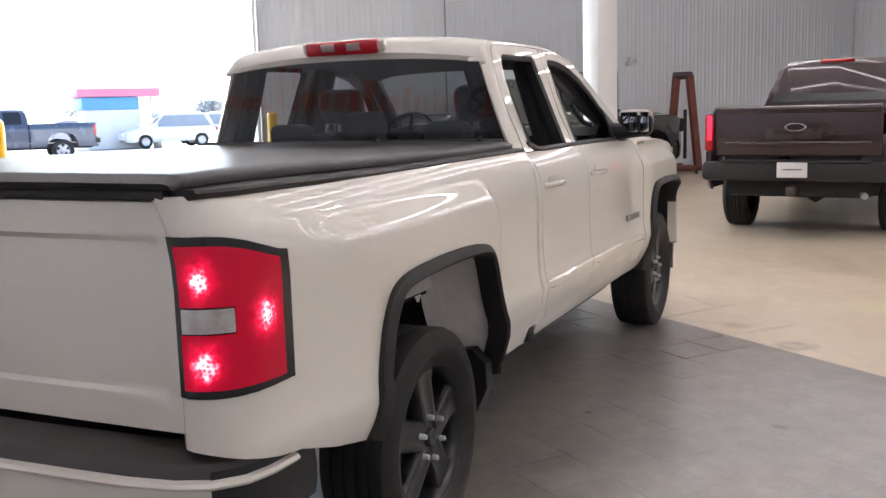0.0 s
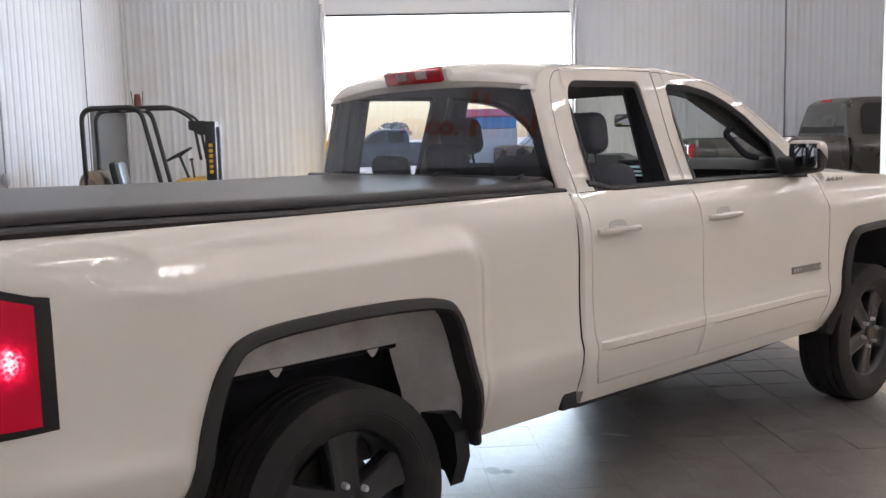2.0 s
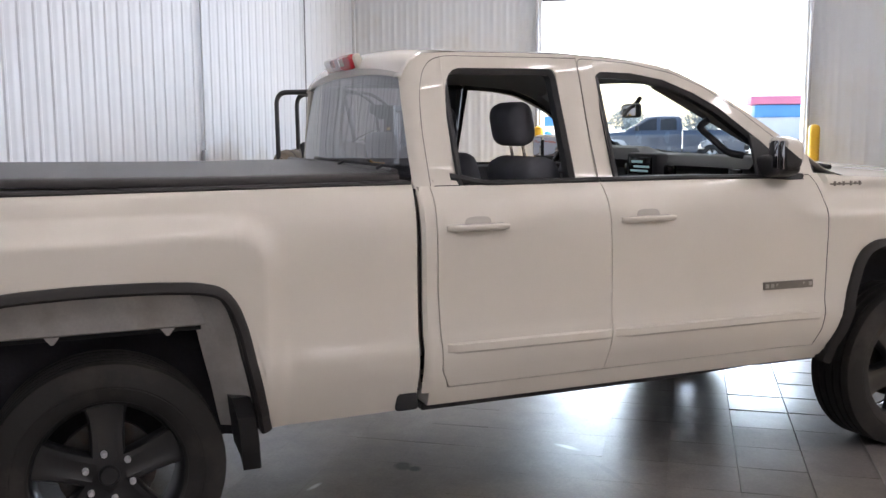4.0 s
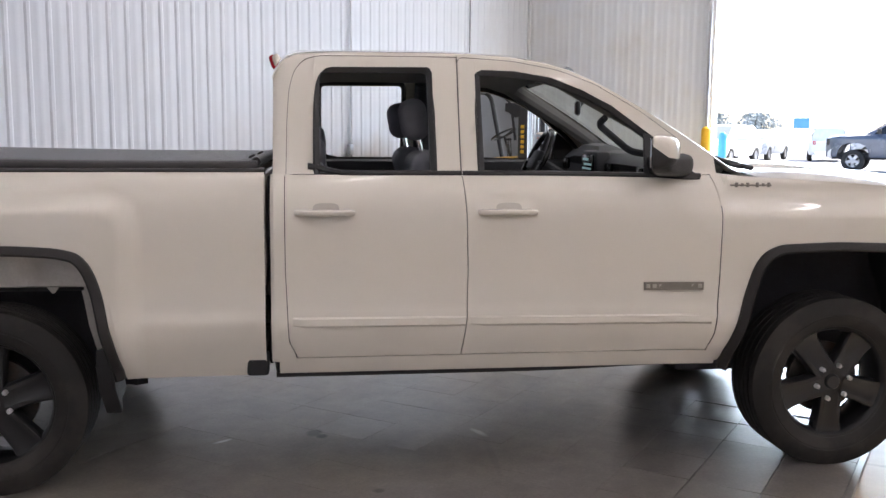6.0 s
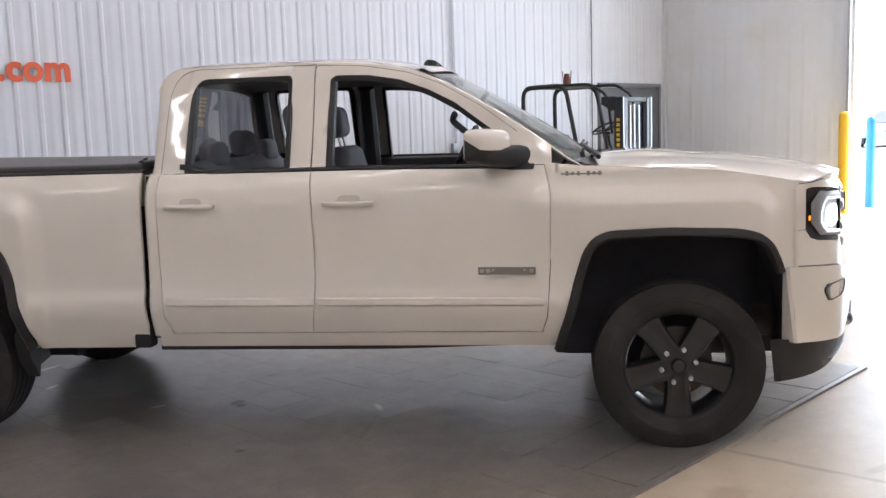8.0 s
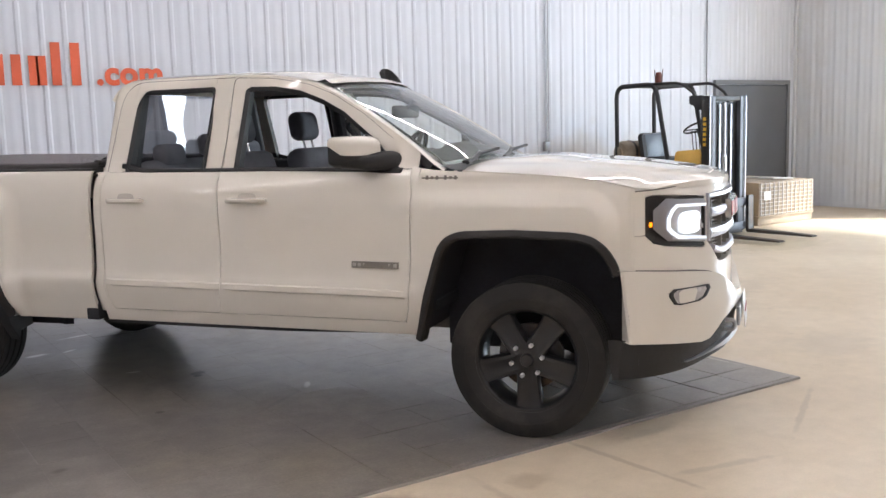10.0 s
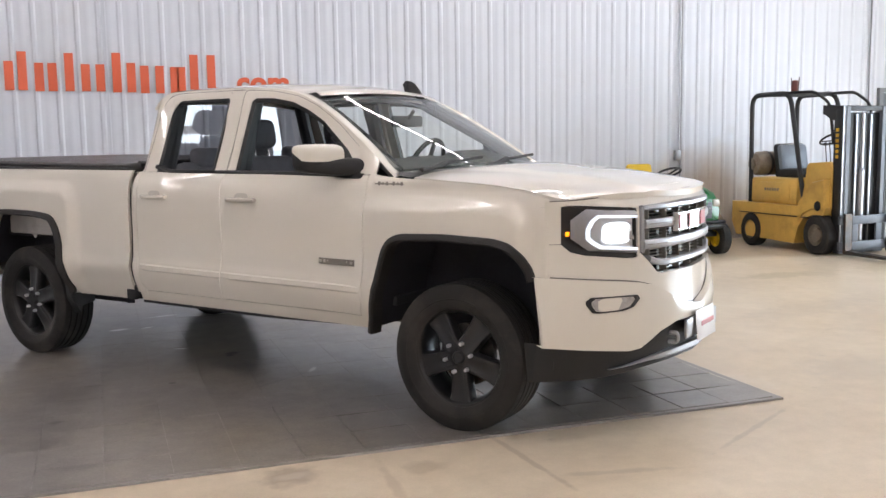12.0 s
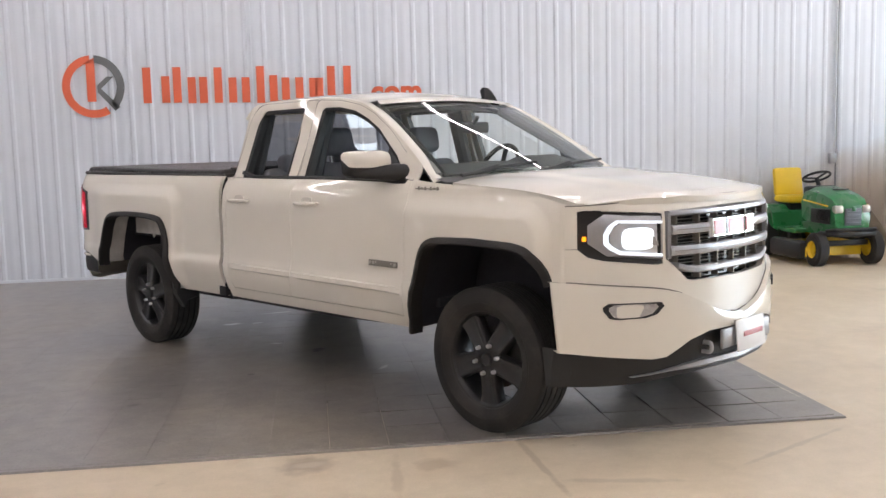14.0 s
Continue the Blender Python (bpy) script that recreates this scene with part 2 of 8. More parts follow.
RED_LIT = glow("lit_red_lens", (1.0, 0.02, 0.07, 1), 0.3)
SCREEN_GLOW = glow("lit_screen", (0.55, 0.8, 0.85, 1), 0.06)
EXIT_GLOW = glow("lit_exit_sign", (1.0, 0.12, 0.14, 1), 0.3)
LAMP_GLOW = glow("strip_lamp_diffuser", LAMP_COLOUR, LAMP_POWER)
def patch_on(mat, place, size, colour, strength):
    """A coloured patch with an uneven edge at a place on a wall."""
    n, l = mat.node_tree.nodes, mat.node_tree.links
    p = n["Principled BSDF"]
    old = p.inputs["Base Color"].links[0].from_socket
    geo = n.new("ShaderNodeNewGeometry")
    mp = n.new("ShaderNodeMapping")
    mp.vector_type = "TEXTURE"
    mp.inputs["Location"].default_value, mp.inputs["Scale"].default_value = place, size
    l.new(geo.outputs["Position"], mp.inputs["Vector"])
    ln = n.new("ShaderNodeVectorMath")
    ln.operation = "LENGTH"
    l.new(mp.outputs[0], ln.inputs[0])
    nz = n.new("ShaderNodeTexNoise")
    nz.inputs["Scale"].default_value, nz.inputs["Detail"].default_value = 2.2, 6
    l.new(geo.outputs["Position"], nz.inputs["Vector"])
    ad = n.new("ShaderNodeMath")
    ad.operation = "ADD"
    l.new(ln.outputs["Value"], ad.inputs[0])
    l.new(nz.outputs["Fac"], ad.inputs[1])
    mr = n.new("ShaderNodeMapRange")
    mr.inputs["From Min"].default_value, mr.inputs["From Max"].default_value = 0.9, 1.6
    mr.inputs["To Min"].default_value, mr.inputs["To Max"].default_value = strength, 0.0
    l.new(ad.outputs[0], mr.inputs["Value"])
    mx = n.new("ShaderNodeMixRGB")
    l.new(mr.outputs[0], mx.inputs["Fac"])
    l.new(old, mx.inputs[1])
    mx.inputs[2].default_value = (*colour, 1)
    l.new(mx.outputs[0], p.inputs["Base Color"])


# tan patches low on the lettered wall
patch_on(WALL_STEEL, (8.2, 3.5, 0.5), (1.8, 1.0, 0.9), (0.42, 0.33, 0.23), 0.75)
patch_on(WALL_STEEL, (5.6, 3.5, 0.4), (1.2, 1.0, 0.7), (0.44, 0.37, 0.29), 0.5)
LAMP_CASE = surface("lamp_housing", (0.7, 0.7, 0.7), 0.5)


def spots(n, l, base, places):
    """Stains and scuffs at their places on the floor: ((x, y), size x, size y, turn, colour, strength)."""
    geo = n.new("ShaderNodeNewGeometry")
    nz = n.new("ShaderNodeTexNoise")
    nz.inputs["Scale"].default_value, nz.inputs["Detail"].default_value = 9, 6
    l.new(geo.outputs["Position"], nz.inputs["Vector"])
    for (x, y), sx, sy, turn, colour, strength in places:
        mp = n.new("ShaderNodeMapping")
        mp.vector_type = "TEXTURE"
        mp.inputs["Location"].default_value = (x, y, 0)
        mp.inputs["Rotation"].default_value = (0, 0, radians(turn))
        mp.inputs["Scale"].default_value = (sx, sy, 1)
        l.new(geo.outputs["Position"], mp.inputs["Vector"])
        ln = n.new("ShaderNodeVectorMath")
        ln.operation = "LENGTH"
        l.new(mp.outputs[0], ln.inputs[0])
        ad = n.new("ShaderNodeMath")
        ad.operation = "MULTIPLY_ADD"
        l.new(nz.outputs["Fac"], ad.inputs[0])
        ad.inputs[1].default_value = 1.6
        l.new(ln.outputs["Value"], ad.inputs[2])
        mr = n.new("ShaderNodeMapRange")
        mr.inputs["From Min"].default_value, mr.inputs["From Max"].default_value = 1.35, 1.95
        mr.inputs["To Min"].default_value, mr.inputs["To Max"].default_value = strength, 0.0
        l.new(ad.outputs[0], mr.inputs["Value"])
        mx = n.new("ShaderNodeMixRGB")
        l.new(mr.outputs[0], mx.inputs["Fac"])
        l.new(base, mx.inputs[1])
        mx.inputs[2].default_value = (*colour, 1)
        base = mx.outputs[0]
    return base


def concrete():
    """Sealed, worn workshop concrete: warm beige, mottled, with cracks, stains and a soft sheen."""
    m, n, l, p = material("sealed_concrete")
    co = n.new("ShaderNodeTexCoord")
    def noise_of(scale, detail, rough=0.6):
        t = n.new("ShaderNodeTexNoise")
        t.inputs["Scale"].default_value, t.inputs["Detail"].default_value, t.inputs["Roughness"].default_value = scale, detail, rough
        l.new(co.outputs["Object"], t.inputs["Vector"])
        return t.outputs["Fac"]
    def ramp(fac, a, b, ca, cb):
        r = n.new("ShaderNodeValToRGB")
        r.color_ramp.elements[0].position, r.color_ramp.elements[1].position = a, b
        r.color_ramp.elements[0].color, r.color_ramp.elements[1].color = (*ca, 1), (*cb, 1)
        l.new(fac, r.inputs["Fac"])
        return r.outputs["Color"]
    def mix(a, b, fac, mode="MIX"):
        x = n.new("ShaderNodeMixRGB")
        x.blend_type = mode
        for k, v in ((0, fac), (1, a), (2, b)):
            if isinstance(v, (int, float)):
                x.inputs[k].default_value = v
            elif isinstance(v, tuple):
                x.inputs[k].default_value = (*v, 1)
            else:
                l.new(v, x.inputs[k])
        return x.outputs[0]
    cloud = noise_of(0.55, 7)
    base = ramp(cloud, 0.3, 0.7, (0.585, 0.475, 0.345), (0.72, 0.615, 0.47))
    base = mix(base, ramp(noise_of(6, 8, 0.7), 0.35, 0.65, (0.8, 0.79, 0.77), (1, 1, 1)), 0.55, "MULTIPLY")
    base = mix(base, ramp(noise_of(90, 3), 0.3, 0.7, (0.85, 0.85, 0.85), (1, 1, 1)), 0.5, "MULTIPLY")
    base = mix(base, (0.3, 0.235, 0.16), ramp(noise_of(1.7, 9, 0.7), 0.64, 0.74, (0, 0, 0), (0.6, 0.6, 0.6)))
    base = mix(base, (0.6, 0.55, 0.47), ramp(noise_of(1.1, 6, 0.7), 0.62, 0.75, (0, 0, 0), (0.7, 0.7, 0.7)))
    base = spots(n, l, base, (
        ((0.49, -3.79), 0.14, 0.13, 5, (0.33, 0.26, 0.19), 0.75), ((0.5, -3.79), 0.09, 0.05, 5, (0.52, 0.45, 0.36), 0.8), ((1.59, -4.0), 0.022, 0.5, 4, (0.36, 0.28, 0.2), 0.6), ((0.9, -4.05), 0.03, 0.3, -4, (0.4, 0.31, 0.22), 0.45), ((1.1, -3.9), 0.12, 0.08, 20, (0.33, 0.24, 0.15), 0.45), ((1.9, -4.3), 0.3, 0.03, -12, (0.3, 0.25, 0.19), 0.33),
        ((2.9, -4.0), 0.5, 0.02, 30, (0.28, 0.24, 0.19), 0.33), ((4.3, -3.2), 0.4, 0.3, 0, (0.45, 0.39, 0.31), 0.39), ((5.5, -1.4), 0.8, 0.25, 15, (0.42, 0.35, 0.27), 0.33),
        ((4.1, -0.6), 0.2, 0.1, 40, (0.25, 0.22, 0.19), 0.39), ((6.6, 0.26), 0.5, 0.2, 0, (0.3, 0.25, 0.13), 0.39), ((8.3, 0.20), 0.8, 0.4, 0, (0.32, 0.26, 0.13), 0.39),
        ((-0.2, -4.6), 0.25, 0.02, 60, (0.3, 0.25, 0.13), 0.33), ((0.9, -5.2), 0.35, 0.25, 0, (0.66, 0.6, 0.33), 0.33), ((2.4, -6.5), 0.6, 0.2, -30, (0.45, 0.37, 0.28), 0.33)))
    l.new(base, p.inputs["Base Color"])
    r = n.new("ShaderNodeMapRange")
    r.inputs["To Min"].default_value, r.inputs["To Max"].default_value = 0.29, 0.45
    l.new(noise_of(2.3, 6), r.inputs["Value"])
    l.new(r.outputs[0], p.inputs["Roughness"])
    b = n.new("ShaderNodeBump")
    b.inputs["Strength"].default_value, b.inputs["Distance"].default_value = 0.12, 0.003
    l.new(noise_of(14, 6), b.inputs["Height"])
    l.new(b.outputs[0], p.inputs["Normal"])
    return m


def mat_tile():
    """Worn grey rubber floor tiles, dusty, each a little different."""
    m, n, l, p = material("rubber_tile")
    co = n.new("ShaderNodeTexCoord")
    geo = n.new("ShaderNodeNewGeometry")
    info = n.new("ShaderNodeObjectInfo")
    a = n.new("ShaderNodeTexNoise")
    a.inputs["Scale"].default_value, a.inputs["Detail"].default_value = 1.1, 8
    l.new(geo.outputs["Position"], a.inputs["Vector"])
    f = n.new("ShaderNodeTexNoise")
    f.inputs["Scale"].default_value, f.inputs["Detail"].default_value = 70, 4
    l.new(geo.outputs["Position"], f.inputs["Vector"])
    r = n.new("ShaderNodeValToRGB")
    r.color_ramp.elements[0].position, r.color_ramp.elements[1].position = 0.3, 0.72
    r.color_ramp.elements[0].color, r.color_ramp.elements[1].color = (0.215, 0.196, 0.186, 1), (0.315, 0.286, 0.264, 1)
    l.new(a.outputs["Fac"], r.inputs["Fac"])
    v = n.new("ShaderNodeMapRange")
    v.inputs["To Min"].default_value, v.inputs["To Max"].default_value = 0.93, 1.06
    l.new(info.outputs["Random"], v.inputs["Value"])
    x = n.new("ShaderNodeVectorMath")
    x.operation = "SCALE"
    l.new(r.outputs["Color"], x.inputs[0])
    l.new(v.outputs[0], x.inputs["Scale"])
    x2 = n.new("ShaderNodeMixRGB")
    x2.blend_type, x2.inputs["Fac"].default_value = "MULTIPLY", 0.45
    dirt = n.new("ShaderNodeTexNoise")
    dirt.inputs["Scale"].default_value, dirt.inputs["Detail"].default_value, dirt.inputs["Roughness"].default_value = 0.6, 7, 0.65
    l.new(geo.outputs["Position"], dirt.inputs["Vector"])
    dr = n.new("ShaderNodeValToRGB")
    dr.color_ramp.elements[0].position, dr.color_ramp.elements[1].position = 0.42, 0.68
    l.new(dirt.outputs["Fac"], dr.inputs["Fac"])
    dm = n.new("ShaderNodeMixRGB")
    dm.inputs[2].default_value = (0.31, 0.267, 0.21, 1)
    l.new(dr.outputs["Color"], dm.inputs["Fac"])
    l.new(x.outputs[0], dm.inputs[1])
    l.new(dm.outputs[0], x2.inputs[1])
    l.new(f.outputs["Fac"], x2.inputs[2])
    base = spots(n, l, x2.outputs[0], (
        ((0.54, -1.26), 0.035, 0.03, 10, (0.02, 0.02, 0.02), 1.0), ((0.04, 0.02), 0.05, 0.014, 25, (0.75, 0.73, 0.7), 0.9), ((0.24, -0.9), 0.05, 0.014, -15, (0.7, 0.68, 0.66), 0.8), ((-0.18, 0.02), 0.1, 0.035, 12, (0.72, 0.7, 0.68), 0.85), ((0.56, -1.2), 0.06, 0.04, 20, (0.03, 0.028, 0.026), 0.9), ((-0.56, -2.52), 0.05, 0.03, 10, (0.07, 0.062, 0.055), 0.8),
        ((1.0, -1.9), 0.07, 0.02, 60, (0.6, 0.58, 0.55), 0.6), ((0.1, -1.9), 0.03, 0.03, 0, (0.06, 0.055, 0.05), 0.8), ((0.75, -2.1), 0.3, 0.02, 35, (0.1, 0.1, 0.1), 0.3),
        ((-0.62, -0.55), 0.09, 0.02, 10, (0.7, 0.68, 0.66), 0.8), ((0.2, 0.5), 0.14, 0.02, 15, (0.72, 0.7, 0.68), 0.8), ((0.62, 0.42), 0.16, 0.025, 5, (0.72, 0.7, 0.68), 0.8)))
    mid = n.new("ShaderNodeTexNoise")
    mid.inputs["Scale"].default_value, mid.inputs["Detail"].default_value, mid.inputs["Roughness"].default_value = 6, 8, 0.7
    l.new(geo.outputs["Position"], mid.inputs["Vector"])
    mc = n.new("ShaderNodeMapRange")
    mc.inputs["From Min"].default_value, mc.inputs["From Max"].default_value = 0.3, 0.7
    mc.inputs["To Min"].default_value, mc.inputs["To Max"].default_value = 0.78, 1.2
    l.new(mid.outputs["Fac"], mc.inputs["Value"])
    worn = n.new("ShaderNodeVectorMath")
    worn.operation = "SCALE"
    l.new(base, worn.inputs[0])
    l.new(mc.outputs[0], worn.inputs["Scale"])
    base = worn.outputs[0]
    l.new(base, p.inputs["Base Color"])
    rr = n.new("ShaderNodeMapRange")
    rr.inputs["To Min"].default_value, rr.inputs["To Max"].default_value = 0.24, 0.35
    pick = n.new("ShaderNodeMath")
    pick.operation = "MULTIPLY_ADD"
    l.new(info.outputs["Random"], pick.inputs[0])
    pick.inputs[1].default_value = 0.4
    l.new(a.outputs["Fac"], pick.inputs[2])
    l.new(pick.outputs[0], rr.inputs["Value"])
    l.new(rr.outputs[0], p.inputs["Roughness"])
    p.inputs["Specular IOR Level"].default_value = 0.8
    p.inputs["Coat Weight"].default_value, p.inputs["Coat Roughness"].default_value = 0.3, 0.21
    b = n.new("ShaderNodeBump")
    b.inputs["Strength"].default_value, b.inputs["Distance"].default_value = 0.12, 0.002
    l.new(f.outputs["Fac"], b.inputs["Height"])
    l.new(b.outputs[0], p.inputs["Normal"])
    return m


CONCRETE = concrete()
TILE = mat_tile()

# ---- mesh helpers ----
def finish(name, bm, mat, angle=35):
    me = bpy.data.meshes.new(name)
    bm.to_mesh(me)
    bm.free()
    for f in me.polygons:
        f.use_smooth = True
    me.set_sharp_from_angle(angle=radians(angle))
    me.materials.append(mat)
    return me


def part(name, bm, mat, parent=None, label="", angle=35):
    """One mesh object from a bmesh, under a thing or a part (which sit at the same origin)."""
    ob = new(name, finish(name, bm, mat, angle))
    if parent is not None:
        ob.parent = parent
    if label:
        ob["label"] = label
    return ob


def thing(name, label, category, m=None, group="", kind=""):
    ob = new(name)
    ob.empty_display_size = 0.2
    if m is not None:
        ob.matrix_world = m
    return tagged(ob, label, category, group, kind)


def pchip(pts):
    """A smooth curve through points, monotone between them."""
    xs, ys = np.array([p[0] for p in pts], float), np.array([p[1] for p in pts], float)
    h, d = np.diff(xs), np.diff(ys) / np.diff(xs)
    k = np.zeros(len(xs))
    for i in range(1, len(xs) - 1):
        if d[i - 1] * d[i] > 0:
            a, b = 2 * h[i] + h[i - 1], h[i] + 2 * h[i - 1]
            k[i] = (a + b) / (a / d[i - 1] + b / d[i])
    k[0], k[-1] = d[0], d[-1]
    def f(x):
        x = min(max(x, xs[0]), xs[-1])
        i = min(int(np.searchsorted(xs, x, side="right")) - 1, len(xs) - 2)
        t = (x - xs[i]) / h[i]
        return float((2 * t**3 - 3 * t**2 + 1) * ys[i] + (t**3 - 2 * t**2 + t) * h[i] * k[i] + (3 * t**2 - 2 * t**3) * ys[i + 1] + (t**3 - t**2) * h[i] * k[i + 1])
    return f


def lin(pts):
    xs, ys = [p[0] for p in pts], [p[1] for p in pts]
    return lambda x: float(np.interp(x, xs, ys))


def smoothstep(a, b, x):
    t = min(1, max(0, (x - a) / (b - a)))
    return t * t * (3 - 2 * t)


def grid(bm, rows, close=False):
    """Quads between rows of points."""
    vs = [[bm.verts.new(p) for p in r] for r in rows]
    for a, b in zip(vs, vs[1:]):
        n = len(a)
        for j in range(n if close else n - 1):
            q = (a[j], a[(j + 1) % n], b[(j + 1) % n], b[j])
            if len({v.co.to_tuple(6) for v in q}) >= 3:
                try:
                    bm.faces.new(q)
                except ValueError:
                    pass
    return vs


def box(bm, c, s, bevel=0.0, rot=None, seg=2, taper=None):
    """A bevelled box; taper: (sx, sy) scale of its top face."""
    m = Matrix.Translation(c) @ (rot if rot is not None else Matrix()) @ Matrix.Diagonal((*s, 1))
    r = bmesh.ops.create_cube(bm, size=1, matrix=Matrix())
    vs = r["verts"]
    if taper:
        for v in vs:
            if v.co.z > 0:
                v.co.x *= taper[0]
                v.co.y *= taper[1]
    for v in vs:
        v.co = m @ v.co
    if bevel:
        es = list({e for v in vs for e in v.link_edges})
        bmesh.ops.bevel(bm, geom=es, offset=bevel, segments=seg, profile=0.5, affect="EDGES")
    return bm


def boxed(c, s, bevel=0.0, rot=None, seg=2, taper=None):
    return box(bmesh.new(), c, s, bevel, rot, seg, taper)


def revolve(bm, prof, c=(0, 0, 0), axis="y", seg=32):
    """Turns a profile of (radius, along) round an axis through c."""
    rows = []
    for r, a in prof:
        row = []
        for i in range(seg):
            t = 2 * math.pi * i / seg
            u, v = r * math.cos(t), r * math.sin(t)
            q = {"y": (u, a, v), "x": (a, u, v), "z": (u, v, a)}[axis]
            row.append((c[0] + q[0], c[1] + q[1], c[2] + q[2]))
        rows.append(row)
    grid(bm, rows, close=True)
    bmesh.ops.remove_doubles(bm, verts=bm.verts, dist=1e-5)
    return bm


def turned(prof, c=(0, 0, 0), axis="y", seg=32):
    return revolve(bmesh.new(), prof, c, axis, seg)


def tube(bm, pts, r, seg=8, close=False):
    """A round bar along points."""
    pts = [Vector(p) for p in pts]
    rows, up = [], None
    n = len(pts)
    for i, p in enumerate(pts):
        d = (pts[(i + 1) % n] - pts[i - 1]) if close else pts[min(i + 1, n - 1)] - pts[max(i - 1, 0)]
        d.normalize()
        if up is None:
            up = Vector((0, 0, 1)) if abs(d.z) < 0.9 else Vector((1, 0, 0))
        side = d.cross(up).normalized()
        up = side.cross(d).normalized()
        rad = r(i / max(1, n - 1)) if callable(r) else r
        rows.append([p + side * math.cos(2 * math.pi * k / seg) * rad + up * math.sin(2 * math.pi * k / seg) * rad for k in range(seg)])
    if close:
        rows.append(rows[0])
    vs = grid(bm, rows, close=True)
    if not close:
        bm.faces.new(vs[0])
        bm.faces.new(list(reversed(vs[-1])))
    else:
        bmesh.ops.remove_doubles(bm, verts=bm.verts, dist=1e-5)
    return bm


def rounded(pts, r, n=5):
    """Rounds the corners of a polyline."""
    pts = [Vector(p) for p in pts]
    out = [pts[0]]
    for a, b, c in zip(pts, pts[1:], pts[2:]):
        u, v = (a - b), (c - b)
        k = min(r, u.length * 0.45, v.length * 0.45)
        p, q = b + u.normalized() * k, b + v.normalized() * k
        for i in range(n + 1):
            t = i / n
            out.append((1 - t) ** 2 * p + 2 * t * (1 - t) * b + t * t * q)
    return out + [pts[-1]]


def slab(bm, outline, depth, at=lambda u, v, w: (u, w, v), chamfer=0.0):
    """A flat plate from a closed 2D outline, depth thick; at maps (u, v, w) to a place."""
    lo, hi = [bm.verts.new(at(u, v, 0)) for u, v in outline], []
    if chamfer:
        cx, cy = sum(p[0] for p in outline) / len(outline), sum(p[1] for p in outline) / len(outline)
        mid = [bm.verts.new(at(u, v, depth - math.copysign(chamfer, depth))) for u, v in outline]
        for u, v in outline:
            d = math.hypot(u - cx, v - cy) or 1
            hi.append(bm.verts.new(at(u - (u - cx) / d * chamfer, v - (v - cy) / d * chamfer, depth)))
        rings = [lo, mid, hi]
    else:
        hi = [bm.verts.new(at(u, v, depth)) for u, v in outline]
        rings = [lo, hi]
    for a, b in zip(rings, rings[1:]):
        for i in range(len(a)):
            j = (i + 1) % len(a)
            bm.faces.new((a[i], a[j], b[j], b[i]))
    bm.faces.new(list(reversed(lo)))
    bm.faces.new(hi)
    return bm


def plate(outline, depth, at=lambda u, v, w: (u, w, v), chamfer=0.0):
    return slab(bmesh.new(), outline, depth, at, chamfer)


def mirrored(bm):
    """A copy of a bmesh on the other side of the plane y = 0."""
    b = bm.copy()
    for v in b.verts:
        v.co.y = -v.co.y
    bmesh.ops.reverse_faces(b, faces=b.faces)
    return b


def both(name, bm, mat, parent, label="", angle=35):
    """The part on the right and its mirror image on the left."""
    other = mirrored(bm)
    return part(name, bm, mat, parent, label, angle), part(name, other, mat, parent, label, angle)


def panel(xs, zlo, zhi, fy, nz=12, flange=0.022, splits=None):
    """A pressed sheet between two edge lines, with its rim turned inwards."""
    bm = bmesh.new()
    rows = []
    for x in xs:
        a, b = zlo(x), zhi(x)
        rows.append([(x, fy(x, a + (b - a) * k / nz), a + (b - a) * k / nz) for k in range(nz + 1)])
    vs = grid(bm, rows)
    rim = [r[0] for r in vs] + vs[-1][1:] + [r[-1] for r in reversed(vs[:-1])] + list(reversed(vs[0][1:-1]))
    inner = [bm.verts.new((v.co.x, v.co.y + flange, v.co.z)) for v in rim]
    for i in range(len(rim)):
        j = (i + 1) % len(rim)
        bm.faces.new((rim[i], inner[i], inner[j], rim[j]))
    return bm


def spread(a, b, n, extra=()):
    return sorted(set([round(a + (b - a) * i / n, 5) for i in range(n + 1)] + [e for e in extra if a < e < b]))

# ---- the hall ----
WALL_Y, BAY_X, BACK_X, SIDE_Y, TOP = 3.5, 13.1, -11.0, -20.0, 5.4
BAY_L, BAY_R, BAY_TOP = 0.03, -4.22, 3.66
RIB = 0.2262


def ribbed(a, b, lo, hi, start, at, depth=0.012, back=0.12):
    """Steel liner sheet from a to b with pressed ribs; at(u, w, z) gives a place, w towards the room."""
    prof, u = [(a, 0.0)], start
    while u < b - 0.03:
        if u > a + 0.03:
            prof += [(u - 0.034, 0.0), (u - 0.014, depth), (u + 0.014, depth), (u + 0.034, 0.0)]
            mid = u + RIB / 2
            if mid < b - 0.03:
                prof += [(mid - 0.03, 0.0), (mid - 0.022, 0.0018), (mid + 0.022, 0.0018), (mid + 0.03, 0.0)]
        u += RIB
    prof.append((b, 0.0))
    bm = bmesh.new()
    grid(bm, [[at(u, w, z) for u, w in prof] for z in (lo, hi)])
    grid(bm, [[at(a, -back, z), at(b, -back, z)] for z in (lo, hi)])
    for u in (a, b):
        grid(bm, [[at(u, 0, z), at(u, -back, z)] for z in (lo, hi)])
    for z in (lo, hi):
        grid(bm, [[at(a, 0, z), at(b, 0, z)], [at(a, -back, z), at(b, -back, z)]])
    return bm


def structure(name, bm, mat, label="", parent=None, angle=25):
    ob = part(name, bm, mat, parent, angle=angle)
    return tagged(ob, label, "", "", "structure") if parent is None else ob


def text_wall(u, w, z):
    return (u, WALL_Y - w, z)


def bay_wall(u, w, z):
    return (BAY_X - w, u, z)


